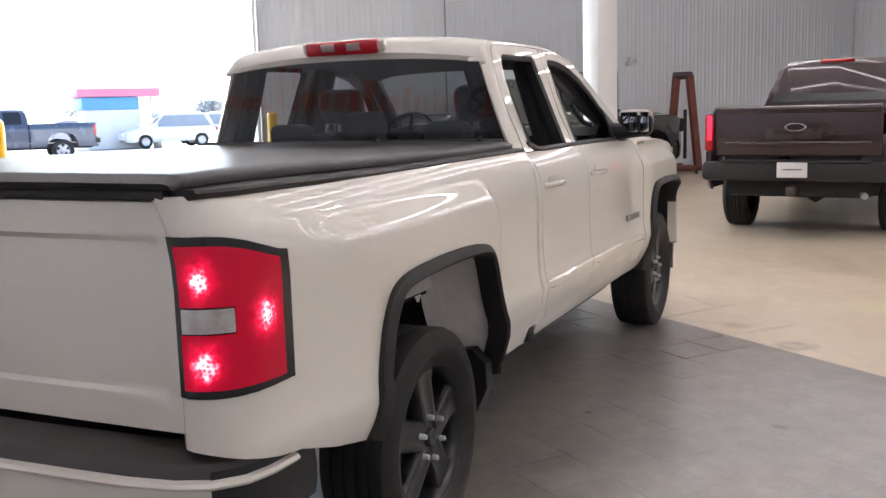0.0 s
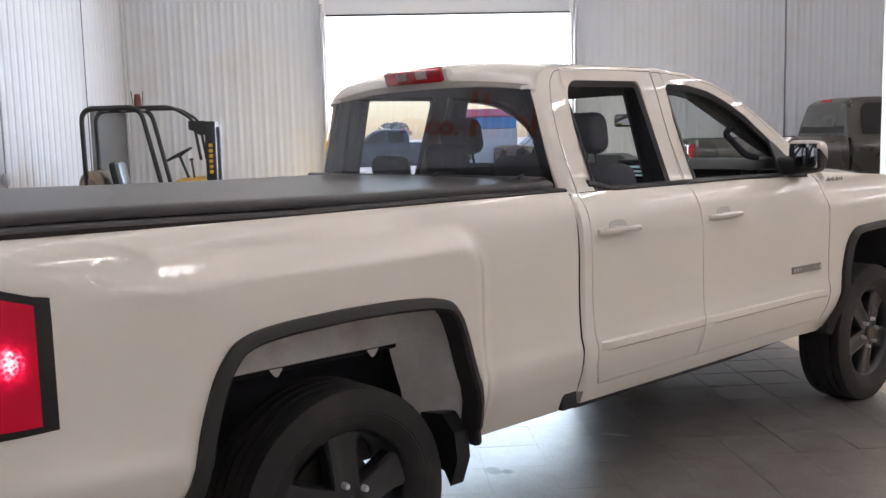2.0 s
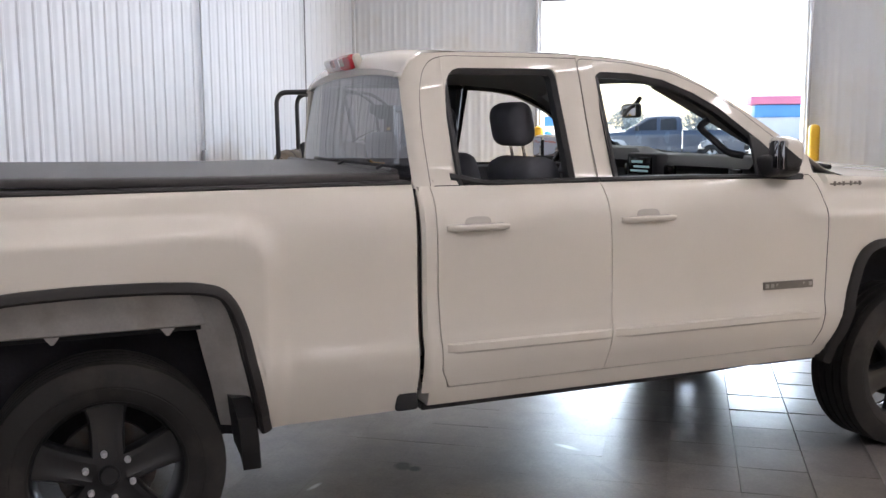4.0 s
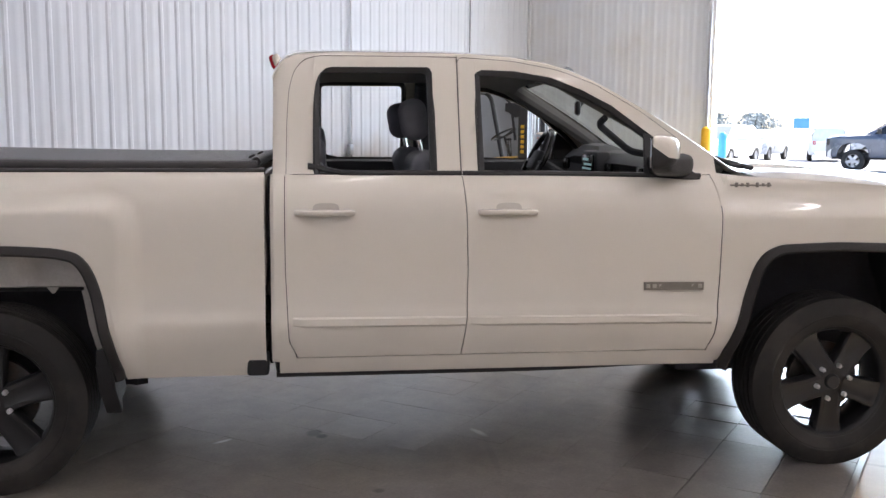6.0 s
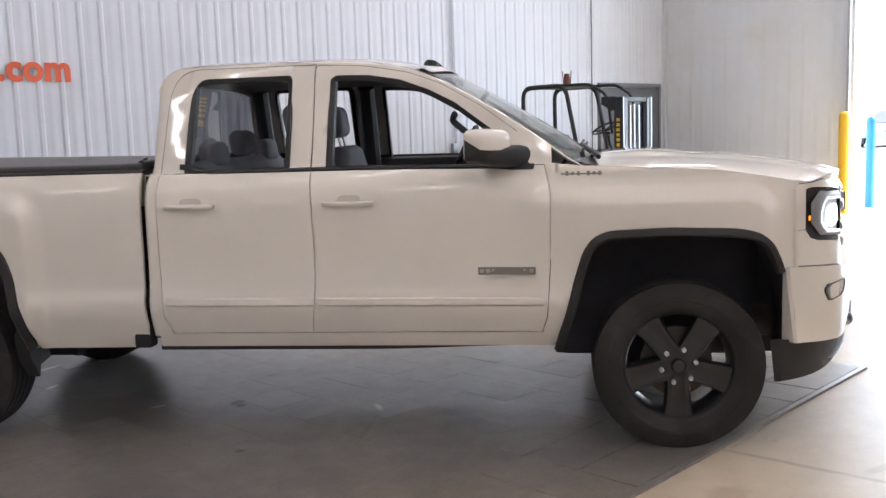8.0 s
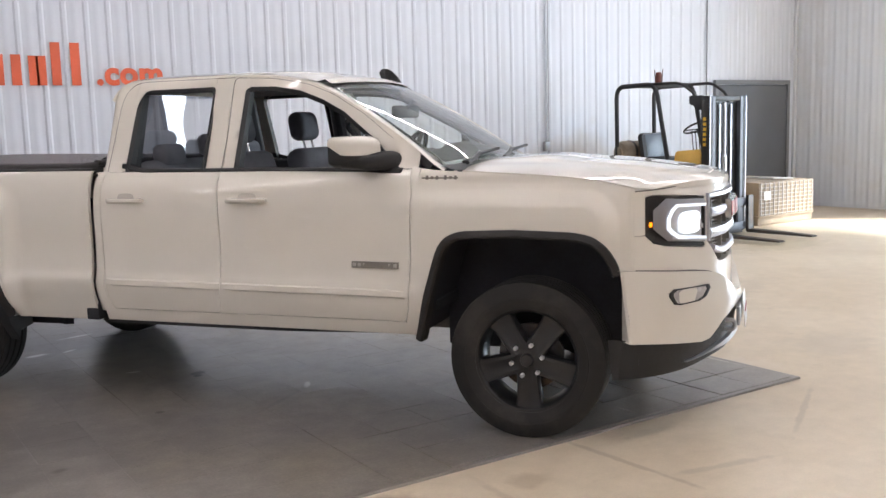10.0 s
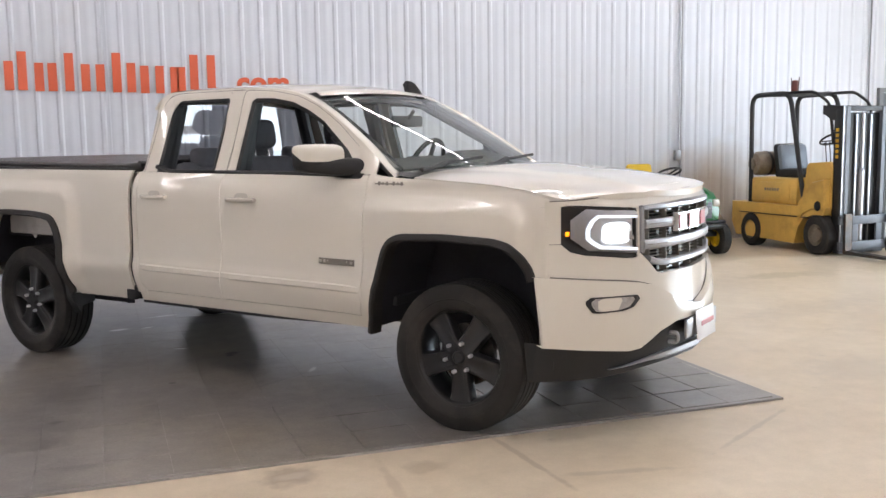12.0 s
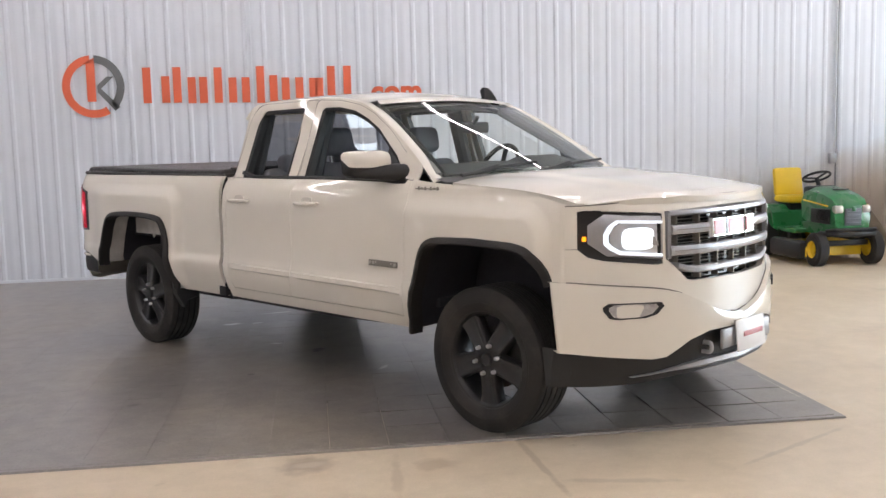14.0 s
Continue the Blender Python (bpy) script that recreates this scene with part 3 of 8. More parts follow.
first = -2.44 - RIB * 40
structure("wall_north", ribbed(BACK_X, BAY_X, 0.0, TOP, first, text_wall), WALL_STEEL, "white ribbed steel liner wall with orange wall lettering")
structure("wall_east", ribbed(BAY_L + 0.09, WALL_Y, 0.0, TOP, -30 * RIB, bay_wall, 0.009), WALL_GREY, "pale grey ribbed steel wall beside the bay opening")
structure("wall_east_far", ribbed(SIDE_Y, BAY_R - 0.09, 0.0, TOP, SIDE_Y + 0.1, bay_wall, 0.009), WALL_GREY, "pale grey ribbed steel wall with exit door")
structure("wall_east_header", ribbed(BAY_R - 0.09, BAY_L + 0.09, BAY_TOP + 0.36, TOP, BAY_R, bay_wall), WALL_GREY, "pale grey steel header above bay opening")
structure("wall_south", ribbed(BACK_X, BAY_X, 0.0, TOP, BACK_X + 0.1, lambda u, w, z: (u, SIDE_Y + w, z)), WALL_GREY, "pale grey ribbed steel side wall")
structure("wall_west", ribbed(SIDE_Y, WALL_Y, 0.0, TOP, SIDE_Y + 0.1, lambda u, w, z: (BACK_X + w, u, z)), WALL_GREY, "pale grey ribbed steel back wall")
bm = boxed(((BACK_X + BAY_X) / 2, (SIDE_Y + WALL_Y) / 2, TOP + 0.1), (BAY_X - BACK_X, WALL_Y - SIDE_Y, 0.2))
structure("ceiling", bm, CEILING, "white liner panel ceiling")
bm = boxed(((BACK_X + BAY_X + 0.3) / 2, (SIDE_Y + WALL_Y) / 2, -0.1), (BAY_X - BACK_X + 0.3, WALL_Y - SIDE_Y, 0.2))
structure("floor", bm, CONCRETE, "worn sealed beige concrete workshop floor")
# seams between the sheets of the lettered wall
for i, x in enumerate((-0.11, 7.45, 10.78)):
    structure("trim", boxed((x, WALL_Y - 0.03, TOP / 2), (0.02, 0.014, TOP - 0.02), 0.003), FRAME_GREY if i else WALL_STEEL, "narrow vertical sheet joint on ribbed wall")
structure("trim", boxed((BAY_X - 0.035, 3.47, TOP / 2), (0.06, 0.05, TOP - 0.02), 0.004), WALL_GREY, "corner flashing between two steel walls")
structure("trim", boxed((BAY_X - 0.03, -8.15, TOP / 2), (0.03, 0.02, TOP - 0.02), 0.003), FRAME_GREY, "dark vertical sheet joint on steel wall")
structure("baseboard", boxed(((BACK_X + 10.95) / 2, WALL_Y - 0.045, 0.02), (10.95 - BACK_X, 0.02, 0.04), 0.004), WALL_STEEL, "steel base angle along ribbed wall")

# bay opening: jambs, header and the raised sectional door
bay = thing("door_1", "open overhead bay door with pale jambs, daylight beyond", "bay door", kind="structure")
for y, s in ((BAY_L + 0.045, 1), (BAY_R - 0.045, -1)):
    part("jamb", boxed((BAY_X - 0.02, y, BAY_TOP / 2 + 0.18), (0.34, 0.09, BAY_TOP + 0.36), 0.006), COLUMN, bay)
    part("track", boxed((BAY_X - 0.26, y + s * 0.02, BAY_TOP / 2 + 0.1), (0.06, 0.05, BAY_TOP + 0.2), 0.006), SATIN, bay, "galvanised door track")
part("header", boxed((BAY_X + 0.1, (BAY_L + BAY_R) / 2, BAY_TOP + 0.2), (0.1, BAY_L - BAY_R, 0.32), 0.006), COLUMN, bay)
part("door_panel", boxed((BAY_X - 0.17, (BAY_L + BAY_R) / 2, BAY_TOP + 0.2), (0.05, BAY_L - BAY_R - 0.02, 0.34), 0.01), WALL_GREY, bay, "bottom section of raised sectional door")
part("bottom_seal", boxed((BAY_X - 0.17, (BAY_L + BAY_R) / 2, BAY_TOP + 0.015), (0.06, BAY_L - BAY_R - 0.02, 0.03), 0.008), BLACK, bay, "black rubber bottom seal")

# grey walk door in the corner of the lettered wall
walk_door = thing("door_2", "closed dark grey steel walk door in white wall", "door", kind="structure")
part("door_frame", plate([(10.97, 0), (10.97, 2.17), (12.89, 2.17), (12.89, 0), (12.82, 0), (12.82, 2.1), (11.04, 2.1), (11.04, 0)], -0.06, lambda u, v, w: (u, WALL_Y - 0.002 + w, v), 0.004), FRAME_GREY, walk_door)
part("door_leaf", boxed((11.93, WALL_Y - 0.03, 1.05), (1.76, 0.04, 2.08), 0.004), DOOR_GREY, walk_door)
part("door_handle", tube(turned([(0, 0), (0.03, 0), (0.03, -0.012), (0.012, -0.016), (0.012, -0.05), (0, -0.05)], (11.5, WALL_Y - 0.05, 0.98)), [(11.5, WALL_Y - 0.095, 0.98), (11.62, WALL_Y - 0.1, 0.98)], 0.01), CHROME, walk_door, "chrome lever handle")

# exit door and lit sign on the far wall
exit_door = thing("door_3", "closed dark grey steel exit door", "door", kind="structure")
part("door_frame", plate([(-12.37, 0), (-12.37, 2.24), (-11.28, 2.24), (-11.28, 0), (-11.35, 0), (-11.35, 2.17), (-12.3, 2.17), (-12.3, 0)], -0.06, lambda u, v, w: (BAY_X - 0.028 + w, u, v), 0.004), FRAME_GREY, exit_door)
part("door_leaf", boxed((BAY_X - 0.05, -11.825, 1.085), (0.04, 0.94, 2.15), 0.004), DOOR_GREY, exit_door)
part("push_bar", boxed((BAY_X - 0.1, -11.825, 1.02), (0.05, 0.7, 0.06), 0.012), SATIN, exit_door, "steel push bar")
sign = thing("exit_sign", "small lit red exit sign on pale wall", "exit sign", pose(BAY_X - 0.06, -11.95, 2.57))
part("sign_case", boxed((0.015, 0, 0), (0.04, 0.34, 0.2), 0.01), LAMP_CASE, sign)
part("sign_face", boxed((-0.012, 0, 0), (0.012, 0.3, 0.16), 0.004), EXIT_GLOW, sign, "glowing red face")
emergency = thing("emergency_light", "small pale twin emergency light on wall", "emergency light", pose(BAY_X - 0.1, -12.75, 2.4))
part("lamp_body", boxed((0.03, 0, 0), (0.08, 0.28, 0.1), 0.015), LAMP_CASE, emergency)
for y in (-0.09, 0.09):
    part("lamp_head", turned([(0, -0.08), (0.045, -0.08), (0.05, -0.03), (0.03, 0.01), (0, 0.01)], (0, y, 0.08), "x", 14), LAMP_CASE, emergency)
pipe = thing("wall_conduit", "thin grey conduit down the ribbed wall to a box", "conduit", pose(7.42, WALL_Y - 0.05, 0))
part("pipe", tube(bmesh.new(), [(0, 0, 1.3), (0, 0, 5.3)], 0.011), WALL_GREY, pipe)
part("outlet_box", boxed((-0.03, -0.005, 1.22), (0.09, 0.06, 0.14), 0.012), SATIN, pipe, "small grey outlet box")

# white square column
col = thing("column", "white painted square steel column", "column", pose(4.85, -5.62, 0), kind="structure")
part("shaft", boxed((0, 0, TOP / 2), (0.27, 0.27, TOP - 0.01), 0.012), COLUMN, col)
part("base_plate", boxed((0, 0, 0.012), (0.4, 0.4, 0.024), 0.004), STEEL, col)

# strip lamps under the ceiling
def strip_lamp():
    lamp = thing("strip_light", "long lit white strip light under ceiling", "strip light", group="strip lights in rows")
    part("housing", boxed((0, 0, 0.05), (2.36, 0.13, 0.06), 0.01), LAMP_CASE, lamp)
    part("diffuser", boxed((0, 0, 0.0), (2.34, 0.06, 0.04), 0.01), LAMP_GLOW, lamp, "glowing diffuser")
    for x in (-0.9, 0.9):
        part("hanger", tube(bmesh.new(), [(x, 0, 0.08), (x, 0, 0.48)], 0.005, 6), STEEL, lamp)
    return lamp


lamp = strip_lamp()
LAMP_ROWS = (0.9, -2.2, -5.3, -8.4, -11.5, -14.6)
lamp_places = [(-9.3 + 2.4 * i, y) for y in LAMP_ROWS for i in range(9)]
lamp.matrix_world = pose(lamp_places[0][0], lamp_places[0][1], 4.9)
for x, y in lamp_places[1:]:
    copy_thing(lamp, pose(x, y, 4.9))

# lettering on the wall: plain bars for the name, letters for the ending
def wall_sign():
    s = thing("wall_lettering", "orange vinyl wall lettering with round emblem", "wall sign", pose(0, WALL_Y - 0.022, 0))
    def at(u, v, w):
        return (u, w, v)
    strokes = []  # per letter: x of left, right; foot, head; strokes
    for a, b, z0, z1, n in ((-1.39, -1.08, 2.10, 2.52, 2), (-1.04, -0.945, 2.10, 2.52, 1), (-0.87, -0.64, 2.09, 2.40, 2), (-0.56, -0.46, 2.09, 2.51, 1), (-0.39, -0.14, 2.09, 2.39, 2),
                            (-0.06, 0.19, 2.08, 2.52, 2), (0.24, 0.50, 2.07, 2.38, 2), (0.57, 0.74, 2.07, 2.37, 2), (0.79, 1.08, 2.07, 2.51, 2)):
        wbar = 0.095
        cells = [(a, a + wbar)] if n == 1 else [(a, a + wbar), (b - wbar, b)]
        for k, (p, q) in enumerate(cells):
            top = z1 if k == 0 else z0 + (z1 - z0) * (0.75 if z1 > 2.45 and b < 0.7 else 1.0)
            part("bar", plate([(p, z0), (q, z0), (q, top), (p, top)], -0.004, at), ORANGE_INK, s)
    # ring of the emblem: an orange and a grey arc, and bars within
    def arc(t0, t1, mat):
        n = 28
        bm = bmesh.new()
        cx, cz = -1.955, 2.305
        rows = []
        for i in range(n + 1):
            t = radians(t0 + (t1 - t0) * i / n)
            rows.append([(cx + 0.355 * math.cos(t), -0.004, cz + 0.365 * math.sin(t)), (cx + 0.265 * math.cos(t), -0.004, cz + 0.275 * math.sin(t)),
                         (cx + 0.265 * math.cos(t), 0.0, cz + 0.275 * math.sin(t)), (cx + 0.355 * math.cos(t), 0.0, cz + 0.365 * math.sin(t))])
        grid(bm, rows, close=True)
        part("emblem_arc", bm, mat, s)
    arc(95, 300, ORANGE_INK)
    arc(-45, 87, GREY_INK)
    part("emblem_bar", plate([(-2.03, 2.13), (-1.93, 2.13), (-1.93, 2.64), (-2.03, 2.6)], -0.004, at), ORANGE_INK, s)
    part("emblem_bar", plate([(-1.87, 2.28), (-1.66, 2.06), (-1.72, 2.02), (-1.91, 2.24), (-1.91, 2.32), (-1.8, 2.42), (-1.72, 2.42)], -0.004, at), GREY_INK, s)
    cu = bpy.data.curves.new("ending", "FONT")
    cu.body, cu.size, cu.extrude, cu.offset, cu.space_character = ".com", 0.345, 0.002, 0.014, 1.06
    ending = new("ending_text", cu)
    ending.parent = s
    ending.matrix_local = pose(1.235, -0.004, 2.085, 90, 0, 0)
    cu.materials.append(ORANGE_INK)
    return s


wall_sign()

# bollards
def bollard(x, y, mat, label, h, r=0.085):
    b = thing("bollard", label, "bollard", pose(x, y, 0))
    part("post", turned([(0, h), (r * 0.6, h - 0.012), (r * 0.92, h - 0.04), (r, h - 0.08), (r, 0.02), (r * 1.15, 0.0)], (0, 0, 0), "z", 20), mat, b)
    return b


bollard(12.48, 0.0, YELLOW, "yellow steel bollard beside bay jamb", 1.57)
bollard(12.48, -4.35, YELLOW, "yellow steel bollard beside bay jamb", 1.57)
bollard(13.65, 0.02, BLUE_PAINT, "blue steel bollard outside bay opening", 1.48, 0.07)

# outdoors
structure("ground", plate([(BAY_X + 0.15, -900), (900, -900), (900, 900), (BAY_X + 0.15, 900)], -0.2, lambda u, v, w: (u, v, w - 0.005)), ASPHALT, "pale parking lot asphalt reaching the horizon")

# ---- wheel, shared by the vehicles ----
def wheel_parts(holder, c, s, R=0.40, W=0.27, rim=0.262, mat=RIM, nuts=True, detail=True, turn=0.0):
    """A wheel under its empty; s is -1 for the right side of a vehicle, +1 for the left: its face looks that way."""
    x, y, z = c
    h = W / 2
    def P(prof):
        return [(r, s * a) for r, a in prof]
    seg = 56 if detail else 28
    groove = []
    tread = [-0.105, -0.075, -0.065, -0.028, -0.018, 0.018, 0.028, 0.065, 0.075, 0.105]
    prof = [(rim - 0.012, -h * 0.78), (rim + 0.01, -h * 0.92), (rim + 0.06, -h), (R - 0.05, -h * 0.98), (R - 0.018, -h * 0.9), (R - 0.004, -0.115)]
    for i, a in enumerate(tread[:-1]):
        deep = i % 2 == 1
        prof += [(R - (0.009 if deep else 0.0), a + 0.001), (R - (0.009 if deep else 0.0), tread[i + 1] - 0.001)]
    prof += [(R - 0.004, 0.115), (R - 0.018, h * 0.9), (R - 0.05, h * 0.98), (R - 0.075, h * 1.0), (R - 0.08, h * 0.985), (rim + 0.045, h * 1.0), (rim + 0.012, h * 0.93), (rim - 0.012, h * 0.8)]
    tyre = part("tyre", turned(P(prof), c, "y", seg), RUBBER, holder, angle=28)
    bm = turned(P([(rim - 0.004, -h * 0.75), (rim - 0.02, -h * 0.6), (rim - 0.035, 0.0), (rim - 0.028, h * 0.55), (rim - 0.018, h * 0.72), (rim - 0.002, h * 0.86), (rim + 0.004, h * 0.8), (rim - 0.006, h * 0.7)]), c, "y", seg)
    rimob = part("rim", bm, mat, holder, "black alloy rim with five wide spokes" if nuts else "")
    # spokes: wide tapered blades with a raised spine
    yf = y + s * h * 0.62
    for k in range(5):
        a = radians(270 + 72 * k + turn)
        ca, sa = math.cos(a), math.sin(a)
        bm = bmesh.new()
        rows = []
        for r, wd, dp in ((0.05, 0.055, 0.014), (0.10, 0.055, 0.010), (0.15, 0.057, 0.003), (0.2, 0.062, -0.003), (rim - 0.03, 0.07, 0.0), (rim - 0.01, 0.092, 0.008)):
            row = []
            for u, w in ((-1, -0.05), (-1, -0.006), (-0.86, 0.006), (-0.55, 0.008), (-0.42, 0.004), (0.42, 0.004), (0.55, 0.008), (0.86, 0.006), (1, -0.006), (1, -0.05)):
                px, pz = r * ca - u * wd * sa, r * sa + u * wd * ca
                row.append((x + px, yf + s * (dp + w), z + pz))
            rows.append(row)
        grid(bm, rows, close=True)
        part("spoke", bm, mat, rimob)
    hub = part("hub", turned(P([(0, 0.0), (0.028, 0.0), (0.034, -0.006), (0.036, -0.016), (0.08, -0.02), (0.088, -0.03), (0.09, -0.07), (0.0, -0.07)]), (x, yf + s * 0.03, z), "y", 24), mat, rimob)
    if nuts:
        for k in range(6):
            a = radians(60 * k + 13 + turn * 0.75)
            part("lug_nut", turned(P([(0, 0.014), (0.008, 0.013), (0.011, 0.006), (0.012, -0.02), (0, -0.02)]), (x + 0.079 * math.cos(a), yf + s * 0.028, z + 0.079 * math.sin(a)), "y", 8), NUT, rimob, "chrome lug nut")
    part("brake_disc", turned(P([(0.05, 0.0), (0.165, 0.0), (0.165, -0.025), (0.05, -0.025)]), (x, y + s * 0.01, z), "y", 32), STEEL, holder, "dark steel brake disc")
    return tyre


# ---- the white pickup ----
truck = thing("pickup_truck", "white four-door pickup truck with black wheels and bed cover", "pickup truck", pose(0, 0, 0, 0, 0, -53.0))
FX = 3.645
side_z = pchip([(0.48, -0.905), (0.54, -0.935), (0.60, -0.957), (0.68, -0.978), (0.745, -0.984), (0.80, -0.970), (0.95, -0.962), (1.10, -0.963), (1.20, -0.958), (1.27, -0.945), (1.32, -0.922), (1.36, -0.89), (1.40, -0.862), (1.48, -0.828), (1.65, -0.766), (1.81, -0.705), (1.86, -0.672), (1.885, -0.63)])
bed_z = pchip([(0.48, -0.905), (0.54, -0.935), (0.60, -0.957), (0.68, -0.978), (0.745, -0.984), (0.80, -0.970), (0.95, -0.962), (1.10, -0.963), (1.19, -0.961), (1.25, -0.955), (1.30, -0.944), (1.34, -0.930), (1.375, -0.914), (1.39, -0.905), (1.40, -0.89)])
nose_in = pchip([(3.9, 0.0), (4.05, 0.0005), (4.10, 0.003), (4.13, 0.006), (4.15, 0.011), (4.18, 0.028), (4.235, 0.085)])


def bulge(x, z, c, w0, w1, top):
    """The squared swelling over a wheel."""
    r = 0.13
    over = math.hypot(max(0.0, x - (c + w1 + 0.01 - r)), max(0.0, z - (top + 0.005 - r))) - r
    return 0.05 * smoothstep(c - w0 - 0.30, c - w0 + 0.12, x) * (1 - smoothstep(-0.045, 0.05, over)) * smoothstep(0.45, 0.6, z)


def side(x, z):
    y = bed_z(z) if x < 1.13 else side_z(z)
    y -= bulge(x, z, 0.0, 0.62, 0.56, 1.25)
    y -= bulge(x, z, FX, 0.50, 0.40, 1.215)
    if x > 3.95:
        y += nose_in(x)
    if x < 1.13:
        y -= 0.04 * smoothstep(0.9, -0.7, x)
    return y


rear_out = [(-0.605, 0.615), (-0.585, 0.664), (-0.543, 0.812), (-0.49, 0.955), (-0.434, 1.035), (-0.364, 1.061), (-0.255, 1.073), (-0.05, 1.079), (0.16, 1.075), (0.305, 1.064), (0.386, 1.043), (0.43, 0.985), (0.462, 0.892), (0.496, 0.727), (0.53, 0.558), (0.54, 0.518)]
front_out = [(3.085, 0.50), (3.125, 0.62), (3.17, 0.80), (3.22, 0.96), (3.26, 1.02), (3.33, 1.052), (3.6, 1.062), (3.9, 1.052), (3.99, 1.03), (4.045, 0.98), (4.085, 0.90), (4.10, 0.85)]


def arch(pts, base):
    f = lin(pts)
    return lambda x: max(base(x), f(x)) if pts[0][0] <= x <= pts[-1][0] else base(x)


bed_bottom = lin([(-0.95, 0.72), (-0.88, 0.69), (-0.75, 0.645), (-0.61, 0.615), (0.5, 0.503), (0.8, 0.503), (1.12, 0.505)])
ex = [p[0] for p in rear_out]
corner = [(-1.136, -0.842), (-1.145, -0.87), (-1.138, -0.905), (-1.118, -0.942), (-1.085, -0.97), (-1.04, -0.988), (-0.99, -0.997), (-0.94, -1.001), (-0.90, -1.002)]


def bed_skin():
    """The bed's side in one sheet: round the corner from the tailgate, along the side to the cab."""
    bm, rows, nz = bmesh.new(), [], 44
    low = arch(rear_out, bed_bottom)
    for i, (x, y) in enumerate(corner[:-1]):
        k = i / (len(corner) - 1)
        a, b = 0.757 - 0.057 * smoothstep(0.1, 1, k), 1.386 + 0.012 * smoothstep(0, -1.0, x)
        zs = [a + (b - a) * n / nz for n in range(nz + 1)]
        rows.append([(x, y + (bed_z(z) + 0.962) * (k if z < 1.1 else 1), z) for z in zs])
    for x in spread(-0.902, 1.112, 92, ex):
        a, b = low(x), 1.385 + 0.012 * smoothstep(0, -1.0, x)
        rows.append([(x, side(x, z), z) for z in [a + (b - a) * n / nz for n in range(nz + 1)]])
    vs = grid(bm, rows)
    rim = [r[0] for r in vs] + vs[-1][1:] + [r[-1] for r in reversed(vs[:-1])] + list(reversed(vs[0][1:-1]))
    inner = [bm.verts.new((v.co.x + 0.02 * (v.co.x < -1.1), v.co.y + 0.022, v.co.z)) for v in rim]
    for n in range(len(rim)):
        m = (n + 1) % len(rim)
        bm.faces.new((rim[n], inner[n], inner[m], rim[m]))
    return bm


bed, bed_left = both("bed_side", bed_skin(), PAINT, truck)
# cab corner, doors and fender
rd0 = lin([(0.57, 1.245), (0.65, 1.21), (0.95, 1.197), (1.4, 1.197)])


def lower_door(x0, x1, n, slant0=0.0, slant1=0.0):
    """A door skin below the window line, its edges following the shut lines."""
    bm = bmesh.new()
    nz = 26
    rows = []
    for i in range(n + 1):
        row = []
        for k in range(nz + 1):
            z = 0.572 + (1.368 - 0.572) * k / nz
            a, b = (x0(z) if callable(x0) else x0), (x1(z) if callable(x1) else x1)
            x = a + (b - a) * i / n
            row.append((x, side(x, z), z))
        rows.append(row)
    vs = grid(bm, rows)
    rim = [r[0] for r in vs] + vs[-1][1:] + [r[-1] for r in reversed(vs[:-1])] + list(reversed(vs[0][1:-1]))
    inner = [bm.verts.new((v.co.x, v.co.y + 0.022, v.co.z)) for v in rim]
    for i in range(len(rim)):
        j = (i + 1) % len(rim)
        bm.faces.new((rim[i], inner[i], inner[j], rim[j]))
    return bm


def corner_skin():
    bm = bmesh.new()
    rows = []
    for i in range(5):
        row = []
        for z in np.linspace(0.555, 1.37, 18):
            x = 1.135 + (rd0(z) - 0.0035 - 1.135) * i / 4
            row.append((x, side(x, z) + (0.012 if i == 0 else 0), z))
        rows.append(row)
    vs = grid(bm, rows)
    edge = [bm.verts.new(v.co + Vector((0, 0.03, 0))) for v in vs[-1]]
    for a, b, c, d in zip(vs[-1], vs[-1][1:], edge[1:], edge):
        bm.faces.new((a, b, c, d))
    return bm


both("cab_corner", corner_skin(), PAINT, truck)
split = lin([(0.57, 1.935), (0.75, 1.957), (0.95, 1.962), (1.2, 1.955), (1.37, 1.942)])
fend = lin([(0.57, 3.025), (0.65, 3.05), (0.9, 3.068), (1.24, 3.072), (1.37, 3.045)])
rear_doors = both("rear_door", lower_door(rd0, lambda z: split(z) - 0.0018, 20), PAINT, truck)
front_doors = both("front_door", lower_door(lambda z: split(z) + 0.0018, lambda z: fend(z) - 0.0018, 26), PAINT, truck)
fex = [p[0] for p in front_out]
fender_top = pchip([(3.05, 1.385), (3.2, 1.362), (3.5, 1.34), (3.8, 1.318), (4.0, 1.292), (4.1, 1.272), (4.17, 1.255)])
bm = bmesh.new()
xs = spread(3.03, 4.165, 70, fex)
low = arch(front_out, lambda x: 0.525 if x < 3.6 else 0.855)
rows = []
for x in xs:
    a, b = low(x), fender_top(x)
    row = []
    for k in range(41):
        z = a + (b - a) * k / 40
        xx = max(x, fend(z) + 0.0018)
        row.append((xx, side(xx, z) - (0.03 * smoothstep(1.28, 1.36, z) if xx > 3.1 else 0), z))
    rows.append(row)
vs = grid(bm, rows)
rim = [r[0] for r in vs]
inner = [bm.verts.new((v.co.x, v.co.y + 0.03, v.co.z)) for v in rim]
for a, b, c, d in zip(rim, rim[1:], inner[1:], inner):
    bm.faces.new((a, d, c, b))
bmesh.ops.remove_doubles(bm, verts=bm.verts, dist=1e-5)
bmesh.ops.delete(bm, geom=[v for v in bm.verts if not v.link_faces], context="VERTS")
both("front_fender", bm, PAINT, truck)
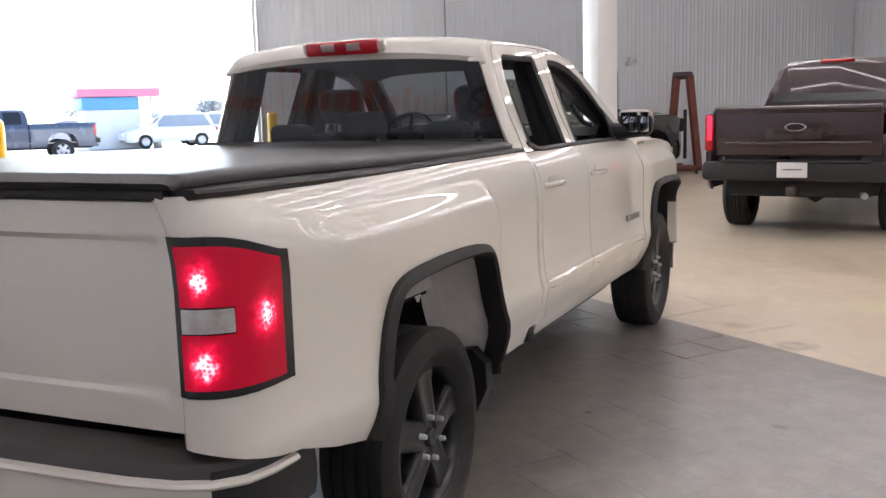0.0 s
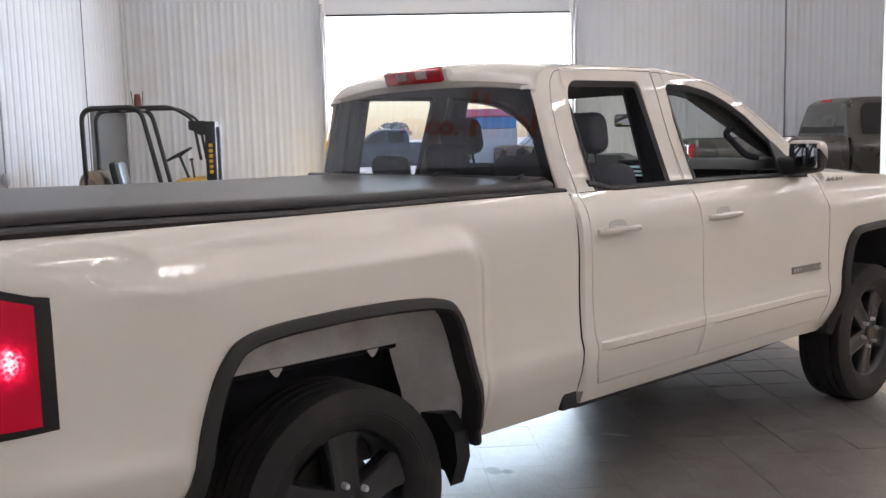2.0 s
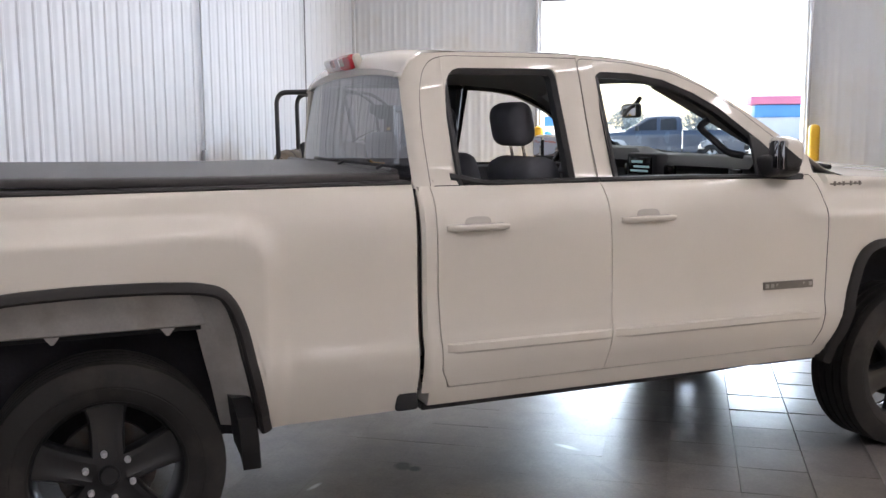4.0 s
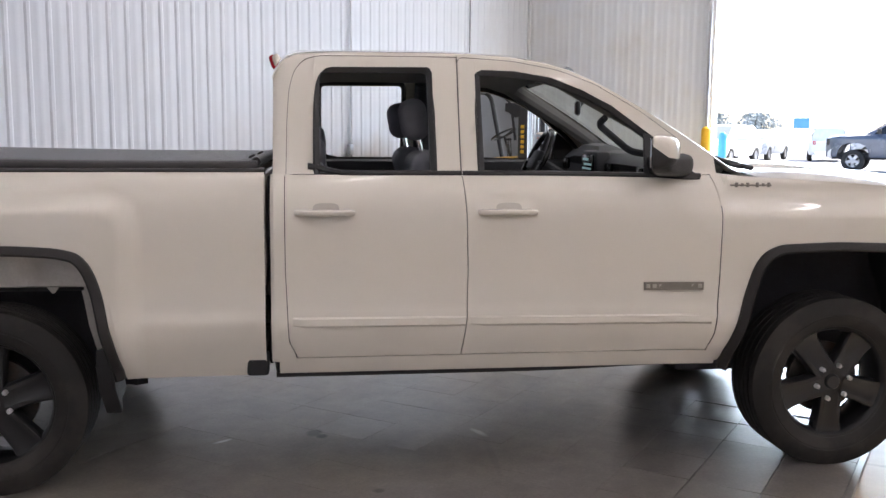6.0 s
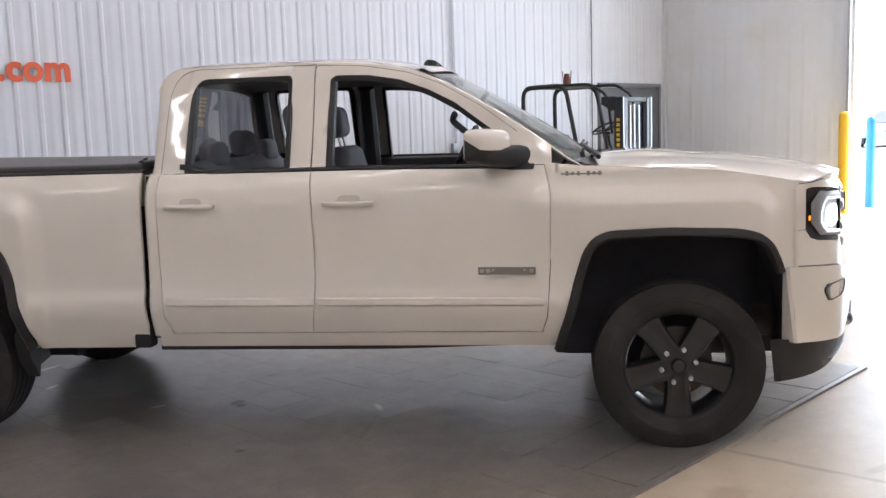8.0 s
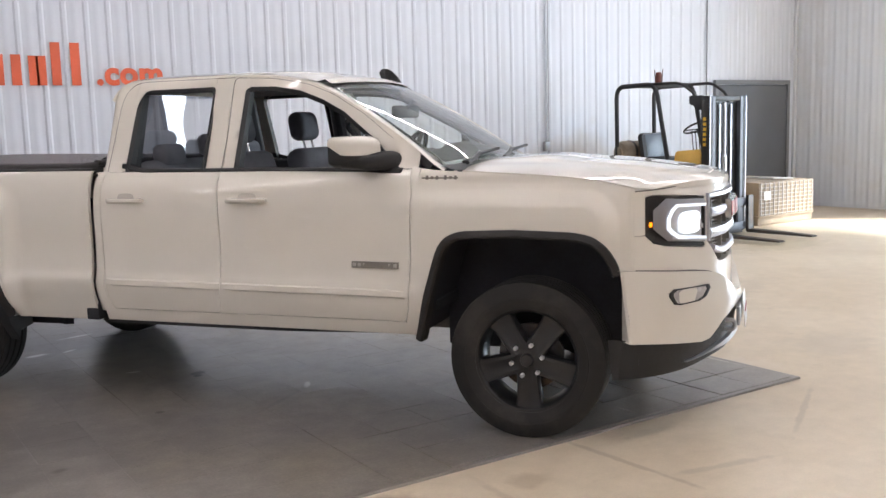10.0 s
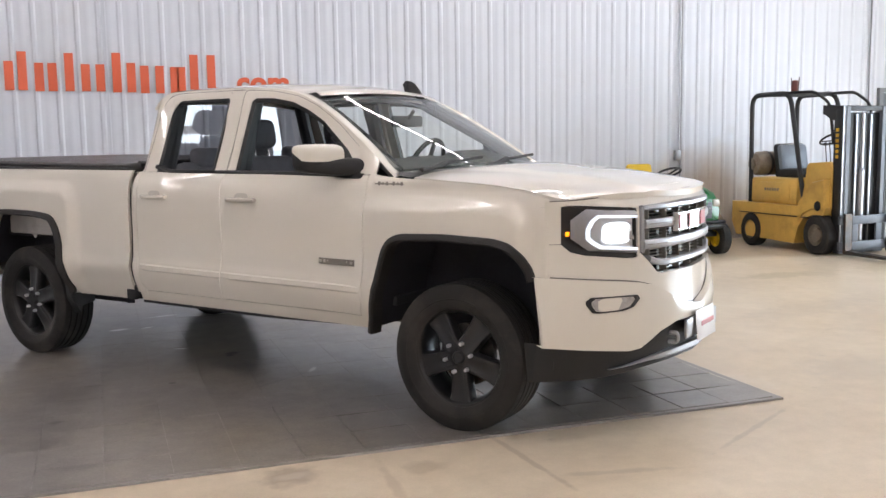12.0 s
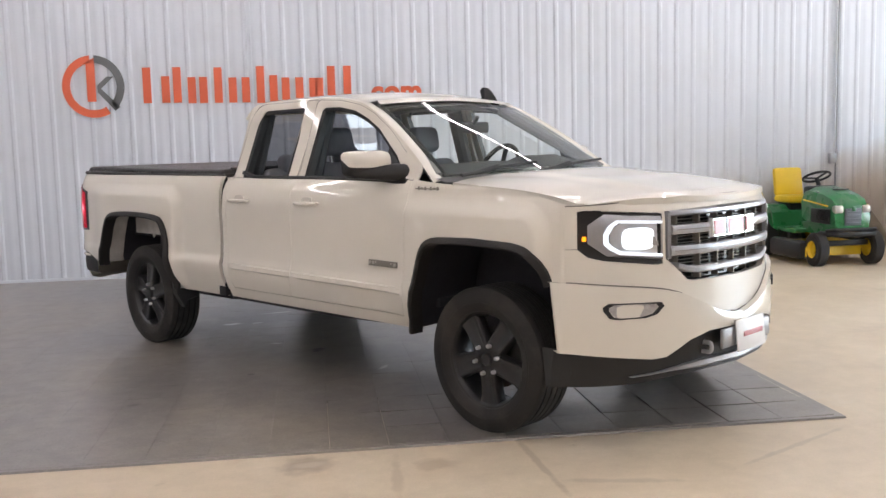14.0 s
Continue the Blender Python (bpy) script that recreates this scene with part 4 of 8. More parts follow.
# rocker below the doors
bm = panel(spread(1.165, 3.08, 24), lambda x: 0.508, lambda x: 0.568, lambda x, z: side(x, z) + 0.004, 4, 0.12)
both("rocker_panel", bm, PAINT, truck)

# door frames above the belt
roof_line = pchip([(1.14, 1.80), (1.17, 1.845), (1.22, 1.872), (1.3, 1.885), (1.9, 1.888), (2.2, 1.876), (2.4, 1.85), (2.55, 1.80), (2.75, 1.70), (2.95, 1.575), (3.1, 1.47), (3.22, 1.385)])
rw_top = lin([(1.318, 1.40), (1.32, 1.715), (1.324, 1.745), (1.333, 1.77), (1.347, 1.79), (1.367, 1.805), (1.395, 1.812), (1.81, 1.815), (1.822, 1.81), (1.83, 1.795)])
fw_top = lin([(2.018, 1.79), (2.04, 1.808), (2.2, 1.805), (2.36, 1.782), (2.5, 1.735), (2.63, 1.672), (2.84, 1.515), (2.98, 1.372)])


def frame_low(x):
    if 1.318 <= x <= 1.83:
        return rw_top(x)
    if 2.018 <= x <= 2.98:
        return fw_top(x)
    return 1.372


def green(x, z):
    return side_z(z)


xs = [1.2145, 1.23, 1.26, 1.29, 1.3179, 1.318, 1.32, 1.324, 1.333, 1.347, 1.367, 1.395, 1.5, 1.6, 1.7, 1.81, 1.822, 1.83, 1.8301, 1.88, 1.938]
bm = panel(xs, frame_low, lambda x: roof_line(x) - 0.03, green, 12, 0.012)
both("door_frame", bm, PAINT, rear_doors[0])[1].parent = rear_doors[1]
xs = [1.944, 1.98, 2.0179, 2.018, 2.022, 2.03, 2.05, 2.1, 2.2, 2.3, 2.36, 2.43, 2.5, 2.56, 2.63, 2.7, 2.77, 2.84, 2.91, 2.98, 2.9801, 3.03, 3.08]
bm = panel(xs, frame_low, lambda x: max(frame_low(x) + 0.004, min(roof_line(x) - 0.03, 1.86)), green, 12, 0.012)
both("door_frame", bm, PAINT, front_doors[0])[1].parent = front_doors[1]

# shut lines round the door frames
for pts in ([(1.2, 1.37), (1.203, 1.6), (1.212, 1.73), (1.235, 1.80), (1.275, 1.836), (1.34, 1.848), (1.9405, 1.85)], [(1.9405, 1.37), (1.9425, 1.6), (1.9405, 1.85), (2.2, 1.838), (2.4, 1.81), (2.56, 1.758), (2.75, 1.655), (2.92, 1.53)]):
    path = rounded([(x, 0, z) for x, z in pts], 0.03, 3)
    both("shut_line", tube(bmesh.new(), [(q.x, side_z(q.z) + 0.0005, q.z) for q in path], 0.0014, 5), SHUT, truck)

# roof, pillars and glass
def roof_z(x, y):
    return roof_line(x) + 0.012 - 0.035 * (abs(y) / 0.66) ** 2.5


def ws(t, s):
    """t runs from the header to the cowl, s across."""
    y = (0.615 + 0.165 * t) * s
    bow = 0.10 * (1 - s * s)
    x = 2.42 + 0.80 * t + bow * (0.55 + 0.45 * t)
    z = 1.862 - 0.02 * s * s - 0.475 * t + 0.03 * math.sin(math.pi * t)
    return (x, y, z)


half_roof = pchip([(1.14, 0.685), (1.22, 0.672), (1.5, 0.66), (2.0, 0.655), (2.4, 0.665), (2.6, 0.69), (2.8, 0.73), (3.0, 0.775), (3.25, 0.85)])
bm = bmesh.new()
rows = []
for x in [1.15, 1.17, 1.2, 1.25, 1.35, 1.5, 1.7, 1.9, 2.1, 2.25, 2.36, 2.43]:
    h = half_roof(x)
    rows.append([(x - 0.02 * (1 - (abs(t)) ** 2) * (x < 1.3), h * t, roof_z(x, 0.66 * t)) for t in np.linspace(-1, 1, 25)])
for t in (0.05, 0.1):
    rows.append([Vector(ws(t, y)) + Vector((0, 0, 0.006)) for y in np.linspace(-1, 1, 25)])
grid(bm, rows)
roof = part("roof", bm, PAINT, truck, "white roof skin")
# side rails from the roof down the windscreen pillars
bm = bmesh.new()
rows = []
for x in [1.142, 1.16, 1.19, 1.25, 1.4, 1.7, 2.0, 2.2, 2.35, 2.45, 2.55, 2.65, 2.75, 2.85, 2.95, 3.05, 3.15, 3.22]:
    z = roof_line(x) - 0.03
    h = half_roof(x)
    y0 = side_z(min(z, 1.86))
    zt = roof_z(x, 0.66)
    rows.append([(x, y0 + 0.03, z - 0.012), (x, y0 + 0.001, z - 0.004), (x, y0, z), (x, y0 * 0.6 - h * 0.4 - 0.004, z + (zt - z) * 0.62), (x, -h + 0.012, zt + 0.001), (x, -h + 0.05, zt - 0.002 - (0.012 if x > 2.4 else 0))])
grid(bm, rows)
both("roof_rail", bm, PAINT, truck)
# windscreen
bm = bmesh.new()
grid(bm, [[ws(t, s) for s in np.linspace(-1, 1, 21)] for t in np.linspace(0.1, 1, 13)])
windscreen = part("windscreen", bm, CLEAR, truck, "clear windscreen")
windscreen.visible_shadow = False
bm = bmesh.new()
grid(bm, [[Vector(ws(t, s)) + Vector((-0.004, 0, -0.006)) for s in np.linspace(-1, 1, 21)] for t in (0.1, 0.14)])
grid(bm, [[Vector(ws(t, s)) + Vector((-0.004, 0, -0.006)) for s in np.linspace(-1, 1, 21)] for t in (0.93, 1.0)])
for s0, s1 in ((-1, -0.95), (0.95, 1)):
    grid(bm, [[Vector(ws(t, s)) + Vector((-0.004, 0, -0.006)) for s in (s0, s1)] for t in np.linspace(0.14, 0.93, 9)])
part("glass_border", bm, GLOSS_BLACK, windscreen, "black windscreen border")
# back of the cab: glass, corners, header and high brake lamp
def back(y, z):
    return (1.122 + 0.024 * smoothstep(1.38, 1.83, z) + 0.022 * (abs(y) / 0.75) ** 3 - 0.008 * (1 - ((z - 1.605) / 0.22) ** 2), y, z)


def back_half(z):
    return 0.815 - 0.35 * (z - 1.40)


def glass_top(q):
    return 1.806 - 0.03 * abs(q) ** 2.5


ACROSS = list(np.linspace(-1, 1, 21))
bm = bmesh.new()
grid(bm, [[back(q * back_half(1.40 + (glass_top(q) - 1.40) * k), 1.40 + (glass_top(q) - 1.40) * k) for q in ACROSS] for k in np.linspace(0, 1, 9)])
glass_ob = part("rear_window", bm, BACK_GLASS, truck, "tinted rear window")
glass_ob.visible_shadow = False
bm = bmesh.new()
rows = []
for dx, dz in ((0.0, 0.0), (-0.004, 0.003), (-0.004, 0.009)):
    rows.append([Vector(back(q * back_half(glass_top(q)), glass_top(q))) + Vector((dx, 0, dz)) for q in ACROSS])
rows.append([(1.15 - 0.02 * (1 - q * q), half_roof(1.15) * q, roof_z(1.15, 0.66 * q)) for q in ACROSS])
grid(bm, rows)
part("rear_header", bm, PAINT, truck, angle=60)
bm = bmesh.new()
rows = []
for k in np.linspace(0, 1, 16):
    row = []
    for x, d in ((1.2155, 0.0), (1.195, 0.001), (1.175, 0.006), (1.157, 0.016), (1.143, 0.03), (1.137, None)):
        z = 1.365 + (roof_line(max(x, 1.142)) - 0.03 - 1.365) * k
        if d is None:
            bx = back(back_half(z), z)
            row.append((bx[0] + 0.001, -bx[1] + 0.002, z))
        else:
            row.append((x, side_z(z) + d, z))
    rows.append(row)
grid(bm, rows)
both("cab_back_corner", bm, PAINT, truck, angle=60)
bm = bmesh.new()
grid(bm, [[(1.145, -0.90, z), (1.142, -0.88, z), (1.15, -0.76, z)] for z in np.linspace(0.56, 1.37, 10)])
both("cab_back_edge", bm, PAINT, truck)
part("cab_back", boxed((1.19, 0, 0.98), (0.03, 1.56, 0.84), 0.01), PAINT, truck, "white back wall of cab")
bm = bmesh.new()
grid(bm, [[Vector(back(q * back_half(1.4), z)) + Vector((-0.004, 0, 0)) for q in ACROSS] for z in (1.385, 1.408)])
part("window_seal", bm, BLACK, glass_ob, "black rubber seal")
lean_back = Euler((0, radians(-24), 0)).to_matrix().to_4x4()
lamp3 = part("brake_lamp", boxed((1.118, 0.01, 1.853), (0.034, 0.40, 0.052), 0.012, lean_back), RED_LENS, truck, "red high brake lamp with clear cargo lamps")
part("lamp_fairing", boxed((1.136, 0.01, 1.856), (0.036, 0.45, 0.05), 0.014, lean_back), PAINT, lamp3, "white lamp fairing")
for y in (-0.07, 0.07):
    part("cargo_lens", boxed((1.1005, y + 0.01, 1.853), (0.006, 0.075, 0.028), 0.003, lean_back), CARGO_LENS, lamp3, "clear cargo lamp lens")

# black window seals and belt mouldings
def seal(pts, width, parent):
    """A black rubber band round a window opening, stepping inwards from the door frame."""
    path = rounded([(x, 0, z) for x, z in pts], 0.05, 6)
    cx, cz = sum(q.x for q in path) / len(path), sum(q.z for q in path) / len(path)
    rows = []
    for i, q in enumerate(path):
        d = (path[min(i + 1, len(path) - 1)] - path[max(i - 1, 0)]).normalized()
        n = Vector((-d.z, 0, d.x))
        if n.x * (cx - q.x) + n.z * (cz - q.z) < 0:
            n = -n
        row = []
        for w, deep in ((-0.006, 0.010), (0.002, 0.003), (width * 0.6, 0.008), (width, 0.014), (width, 0.06)):
            e = q + n * w
            row.append((e.x, side_z(min(e.z, 1.86)) + deep, e.z))
        rows.append(row)
    bm = bmesh.new()
    grid(bm, rows)
    a, b = both("window_seal", bm, BLACK, parent[0], "black window seal")
    b.parent = parent[1]


seal([(1.318, 1.36), (1.319, 1.812), (1.83, 1.815), (1.832, 1.36)], 0.022, rear_doors)
seal([(2.019, 1.36), (2.018, 1.80), (2.05, 1.81), (2.2, 1.805), (2.36, 1.782), (2.5, 1.735), (2.63, 1.672), (2.84, 1.515), (2.99, 1.36)], 0.024, front_doors)
def belt(x0, x1, dz, parent):
    bm = bmesh.new()
    rows = []
    for x in spread(x0, x1, 14):
        z = 1.372 + dz(x)
        y = side_z(z)
        rows.append([(x, y + 0.02, z + 0.022), (x, y - 0.004, z + 0.018), (x, y - 0.010, z + 0.004), (x, y - 0.006, z - 0.008), (x, y + 0.02, z - 0.010)])
    vs = grid(bm, rows, close=True)
    bm.faces.new(vs[0]); bm.faces.new(vs[-1])
    a, b = both("belt_moulding", bm, BLACK, parent[0])
    b.parent = parent[1]


belt(1.29, 1.94, lambda x: 0.03 * (1 - smoothstep(1.29, 1.45, x)), rear_doors)
belt(1.946, 3.0, lambda x: -0.012 * smoothstep(2.2, 3.0, x), front_doors)
# mirror sail
bm = plate([(2.745, 1.36), (2.765, 1.555), (2.80, 1.54), (2.86, 1.492), (2.94, 1.415), (3.0, 1.36), (2.995, 1.345), (2.9, 1.345)], -0.014, lambda u, v, w: (u, side_z(v) + 0.006 + w, v), 0.004)
both("mirror_sail", bm, BLACK, front_doors[0])[1].parent = front_doors[1]
# handles, mouldings
def handle(x0, parent):
    bm = bmesh.new()
    rows = []
    for i in range(13):
        t = i / 12
        x = x0 + 0.25 * t
        out = 0.026 + 0.01 * math.sin(math.pi * t)
        if t < 0.12:
            out *= t / 0.12 * 0.8 + 0.2
        hz = 0.0125 * (1 if 0.05 < t < 0.95 else 0.75)
        y = side(x, 1.20)
        rows.append([(x, y + 0.004, 1.205 - hz), (x, y - out * 0.8, 1.205 - hz), (x, y - out, 1.205 - hz * 0.3), (x, y - out, 1.205 + hz * 0.5), (x, y - out * 0.75, 1.205 + hz), (x, y + 0.004, 1.205 + hz)])
    vs = grid(bm, rows, close=True)
    bm.faces.new(vs[0]); bm.faces.new(vs[-1])
    a, b = both("door_handle", bm, PAINT, parent[0], "white body-coloured handle")
    b.parent = parent[1]
    # recess shade as a darker flat patch on the door skin
    bm = plate([(x0 + 0.075 + 0.11 * (1 + math.copysign(abs(math.cos(t)) ** 0.6, math.cos(t))) / 2, 1.215 + 0.03 * math.sin(t) ** 0.6) for t in np.linspace(0, math.pi, 16)], -0.003, lambda u, v, w: (u, side(u, v) + 0.001 + w, v))
    a, b = both("handle_recess", bm, POCKET_SHADE, parent[0], "handle pocket, its shade put in as darker grey")
    b.parent = parent[1]


handle(1.235, rear_doors)
handle(2.005, front_doors)
for x0, x1, parent in ((1.225, 1.95, rear_doors), (1.972, 3.035, front_doors)):
    bm = bmesh.new()
    rows = []
    for x in spread(x0, x1, 16):
        z = 0.742 - 0.012 * (x - 1.2) / 1.9
        y = side(x, z)
        t = min(1, (x - x0) / 0.02, (x1 - x) / 0.02)
        rows.append([(x, y + 0.003, z + 0.024), (x, y - 0.011 * t, z + 0.018), (x, y - 0.012 * t, z - 0.010), (x, y + 0.003, z - 0.022)])
    grid(bm, rows)
    a, b = both("door_moulding", bm, PAINT, parent[0])
    b.parent = parent[1]
bm = plate([(2.735, 0.852), (3.0, 0.852), (3.0, 0.886), (2.735, 0.886)], -0.008, lambda u, v, w: (u, side(u, v) + 0.001 + w, v), 0.003)
badge = both("door_badge", bm, BADGE, front_doors[0], "grey trim badge with plain bars")
badge[1].parent = front_doors[1]
for k in range(9):
    bm = boxed((2.752 + k * 0.0287, side(2.752 + k * 0.0287, 0.869) - 0.008, 0.869), (0.018, 0.006, 0.017), 0.001)
    part("badge_bar", bm, BADGE_INK, front_doors[0])
bm = bmesh.new()
box(bm, (3.215, side(3.215, 1.315) - 0.007, 1.318), (0.19, 0.014, 0.008), 0.002)
for k, h in ((-0.066, 0.03), (-0.04, 0.02), (-0.014, 0.028), (0.03, 0.03), (0.056, 0.02), (0.082, 0.028)):
    box(bm, (3.215 + k, side(3.215, 1.315) - 0.008, 1.32), (0.014, 0.014, h * 0.8), 0.003)
both("fender_badge", bm, BADGE, truck, "small chrome drive badge of plain bars")

# wheel flares
def flare(pts, name):
    bm = bmesh.new()
    path = rounded([Vector((x, 0, z)) for x, z in pts], 0.05, 4)
    rows = []
    cx = sum(p.x for p in path) / len(path)
    for i, p in enumerate(path):
        d = (path[min(i + 1, len(path) - 1)] - path[max(i - 1, 0)]).normalized()
        n = Vector((d.z, 0, -d.x))  # towards the wheel
        base = side(p.x, max(p.z, 0.55))
        o = p - n * 0.006
        q = p + n * 0.034
        rows.append([(o.x, base + 0.004, o.z), (o.x, base - 0.018, o.z), ((o + n * 0.012).x, base - 0.03, (o + n * 0.012).z), ((q - n * 0.01).x, base - 0.036, (q - n * 0.01).z), (q.x, base - 0.026, q.z), (q.x, base + 0.055, q.z)])
    grid(bm, rows)
    return both(name, bm, FLARE, truck, "grained dark grey wheel flare")


flare(rear_out, "rear_flare")
flare([p for p in front_out], "front_flare")

# wheel houses
for cx, pts, mat in ((0.0, rear_out, FENDER_IN), (FX, front_out + [(4.16, 0.70), (4.19, 0.55), (4.18, 0.40)], FENDER_IN)):
    bm = bmesh.new()
    rows = [[(x, side(min(x, 4.1), max(z, .6)) + d, z + 0.012) for d in ((0.03, 0.14, 0.3, 0.52) if cx else (0.19, 0.3, 0.52))] for x, z in pts]
    grid(bm, rows)
    back_row = [r[-1] for r in rows]
    a = [bm.verts.new(p) for p in back_row]
    b = [bm.verts.new((p[0], p[1], 0.36)) for p in back_row]
    for i in range(len(a) - 1):
        bm.faces.new((a[i], a[i + 1], b[i + 1], b[i]))
    bmesh.ops.remove_doubles(bm, verts=bm.verts, dist=1e-5)
    both("wheel_house", bm, mat, truck, "dark wheel house liner")
bm = bmesh.new()
grid(bm, [[(x, side(x, max(z, 0.6)) + d, z + 0.012) for d in (0.03, 0.08, 0.14, 0.19)] for x, z in rear_out if z > 0.6])
both("wheel_house_band", bm, PAINT_DIRTY, truck, "dull white inner rim of rear wheel house")
# white outer wall of the bed seen above the rear tyre
bm = bmesh.new()
rows = []
for x in spread(-0.46, 0.42, 16):
    top = lin(rear_out)(x) - 0.03
    rows.append([(x, -0.80, top + 0.02), (x, -0.80, max(0.86, top - 0.06)), (x, -0.80, 0.875), (x, -0.775, 0.865), (x, -0.74, 0.868)])
grid(bm, rows)
both("bed_inner_panel", bm, PAINT_DIRTY, truck, "dull white bed panel above rear tyre")
bm = bmesh.new()
rows = []
for x, z in [(q.x, q.z) for q in rounded([Vector((x, 0, z)) for x, z in rear_out if x > 0.2 and z > 0.5], 0.05, 4)]:
    y = side(x, max(z, 0.6))
    rows.append([(x - 0.014 - 0.12 * k ** 1.8, y + 0.04 + 0.22 * k, z - 0.006 - 0.03 * k) for k in np.linspace(0, 1, 8)])
grid(bm, rows)
both("bed_front_liner", bm, PAINT_DIRTY, truck, "dull white curved panel behind rear arch", 60)
for x in (-0.18, 0.2):
    both("bracket", plate([(x, 0.87), (x + 0.05, 0.87), (x + 0.03, 0.845), (x + 0.02, 0.845)], -0.004, lambda u, v, w: (u, -0.80 + w, v)), PAINT_DIRTY, truck)
# mud guards
bm = plate([(-0.80, 0.60), (-0.80, 0.43), (-0.905, 0.41), (-0.93, 0.355), (-0.985, 0.47), (-0.985, 0.56), (-0.93, 0.62)], 0.065, lambda u, v, w: (0.435 + w - (v - 0.5) * 0.12, u, v), 0.005)
both("mud_guard", bm, BLACK, truck, "black mud guard")
# gap filler between cab and bed
both("gap_block", boxed((1.075, -0.905, 0.55), (0.09, 0.08, 0.09), 0.012), BODY_IN, truck, "black block between cab and bed")
# black sheet filling the gap, in place of the shade in it
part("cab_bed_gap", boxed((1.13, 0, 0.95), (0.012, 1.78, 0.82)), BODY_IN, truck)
# dark sheet added behind the shut lines to give their shade
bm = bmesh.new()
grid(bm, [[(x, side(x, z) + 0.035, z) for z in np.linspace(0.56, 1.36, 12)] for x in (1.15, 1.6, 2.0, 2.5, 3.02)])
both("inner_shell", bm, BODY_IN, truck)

# underbody
both("sill_strip", panel(spread(1.15, 3.05, 14), lambda x: 0.488 + 0.018 * smoothstep(2.2, 3.0, x), lambda x: 0.508, lambda x, z: side_z(0.508) + 0.018, 2, 0.2), BLACK, truck, "black strip under sill")
bm = bmesh.new()
for s in (-1, 1):
    box(bm, (1.6, s * 0.42, 0.52), (5.4, 0.08, 0.15), 0.012)
for x in (-0.9, 0.55, 1.4, 2.6, 3.2, 4.2):
    box(bm, (x, 0, 0.53), (0.08, 0.8, 0.09), 0.012)
part("chassis", bm, STEEL, truck, "dark steel ladder chassis")
part("underbody", boxed((2.1, 0, 0.56), (2.0, 1.66, 0.05), 0.02), BODY_IN, truck)
bm = turned([(0, -0.7), (0.045, -0.7), (0.045, -0.16), (0.1, -0.1), (0.13, 0), (0.1, 0.1), (0.045, 0.16), (0.045, 0.7), (0, 0.7)], (0, 0, 0.41), "y", 20)
part("rear_axle", bm, STEEL, truck, "dark steel rear axle")
part("front_axle", turned([(0, -0.7), (0.035, -0.7), (0.035, 0.7), (0, 0.7)], (FX, 0, 0.41), "y", 14), STEEL, truck)
part("drive_shaft", tube(bmesh.new(), [(0.1, 0, 0.45), (2.2, 0, 0.55)], 0.04, 10), STEEL, truck)
part("gearbox", boxed((2.6, 0, 0.52), (1.3, 0.4, 0.3), 0.08), STEEL, truck)
bm = tube(bmesh.new(), rounded([(2.2, -0.3, 0.46), (0.9, -0.36, 0.46), (0.35, -0.4, 0.62), (-0.3, -0.45, 0.66), (-1.0, -0.55, 0.55)], 0.15), 0.035, 10)
revolve(bm, [(0, 1.1), (0.09, 1.12), (0.1, 1.2), (0.1, 1.7), (0.09, 1.78), (0, 1.8)], (0, -0.34, 0.46), "x", 16)
part("exhaust", bm, STEEL, truck, "dull steel exhaust pipe and silencer")
part("fuel_tank", boxed((1.9, 0.52, 0.5), (1.4, 0.42, 0.22), 0.06), BODY_IN, truck)
part("spare_wheel", turned([(0.2, -0.1), (0.36, -0.1), (0.38, 0), (0.36, 0.1), (0.2, 0.1)], (-0.62, 0, 0.66), "z", 28), RUBBER, truck, "spare wheel under bed")
# bed floor and inner walls under the cover
part("bed_floor", boxed((0.03, 0, 0.88), (2.15, 1.56, 0.06), 0.01), BODY_IN, truck)
part("bed_front_wall", boxed((1.10, 0, 1.12), (0.03, 1.7, 0.5), 0.01), PAINT, truck)
# bed rail caps and rolled soft cover
bm = bmesh.new()
rows = []
for x in spread(-1.12, 1.11, 24):
    y = max(side(x, 1.385), -0.905 - 0.35 * (x + 1.12)) if x < -0.95 else side(x, 1.385) + 0.002
    z = 1.386 + 0.012 * smoothstep(0, -1.0, x)
    rows.append([(x, y, z - 0.008), (x, y - 0.004, z + 0.006), (x, y + 0.006, z + 0.014), (x, y + 0.10, z + 0.016), (x, y + 0.10, z - 0.03)])
vs = grid(bm, rows)
bm.faces.new(vs[0]); bm.faces.new(vs[-1])
both("rail_cap", bm, FLARE, truck, "dark grey bed rail cap")
cover = part("bed_cover", bmesh.new(), VINYL, truck, "black vinyl roll-up bed cover")
bm = bmesh.new()
rows = []
for x in [-1.15, -1.145, -1.12] + spread(-1.08, 1.08, 26):
    h = 0.862
    drop = 0.02 if x < -1.14 else 0.0
    sag = 0.006 * math.sin(x * 7.0) * 0.5
    lift = 0.018 * smoothstep(0.6, -1.0, x)
    rows.append([(x, -h, 1.398 + lift), (x, -h - 0.004, 1.415 + lift - drop), (x, -h + 0.012, 1.426 + lift - drop)] +
                [(x, h * s, 1.429 + lift - drop + 0.006 * (1 - s * s) + sag * (1 - s * s)) for s in np.linspace(-0.97, 0.97, 21)] +
                [(x, h - 0.012, 1.426 + lift - drop), (x, h + 0.004, 1.415 + lift - drop), (x, h, 1.398 + lift)])
vs = grid(bm, rows)
bm.faces.new(vs[0]); bm.faces.new(vs[-1])
bm.to_mesh(cover.data)
bm.free()
for f in cover.data.polygons:
    f.use_smooth = True
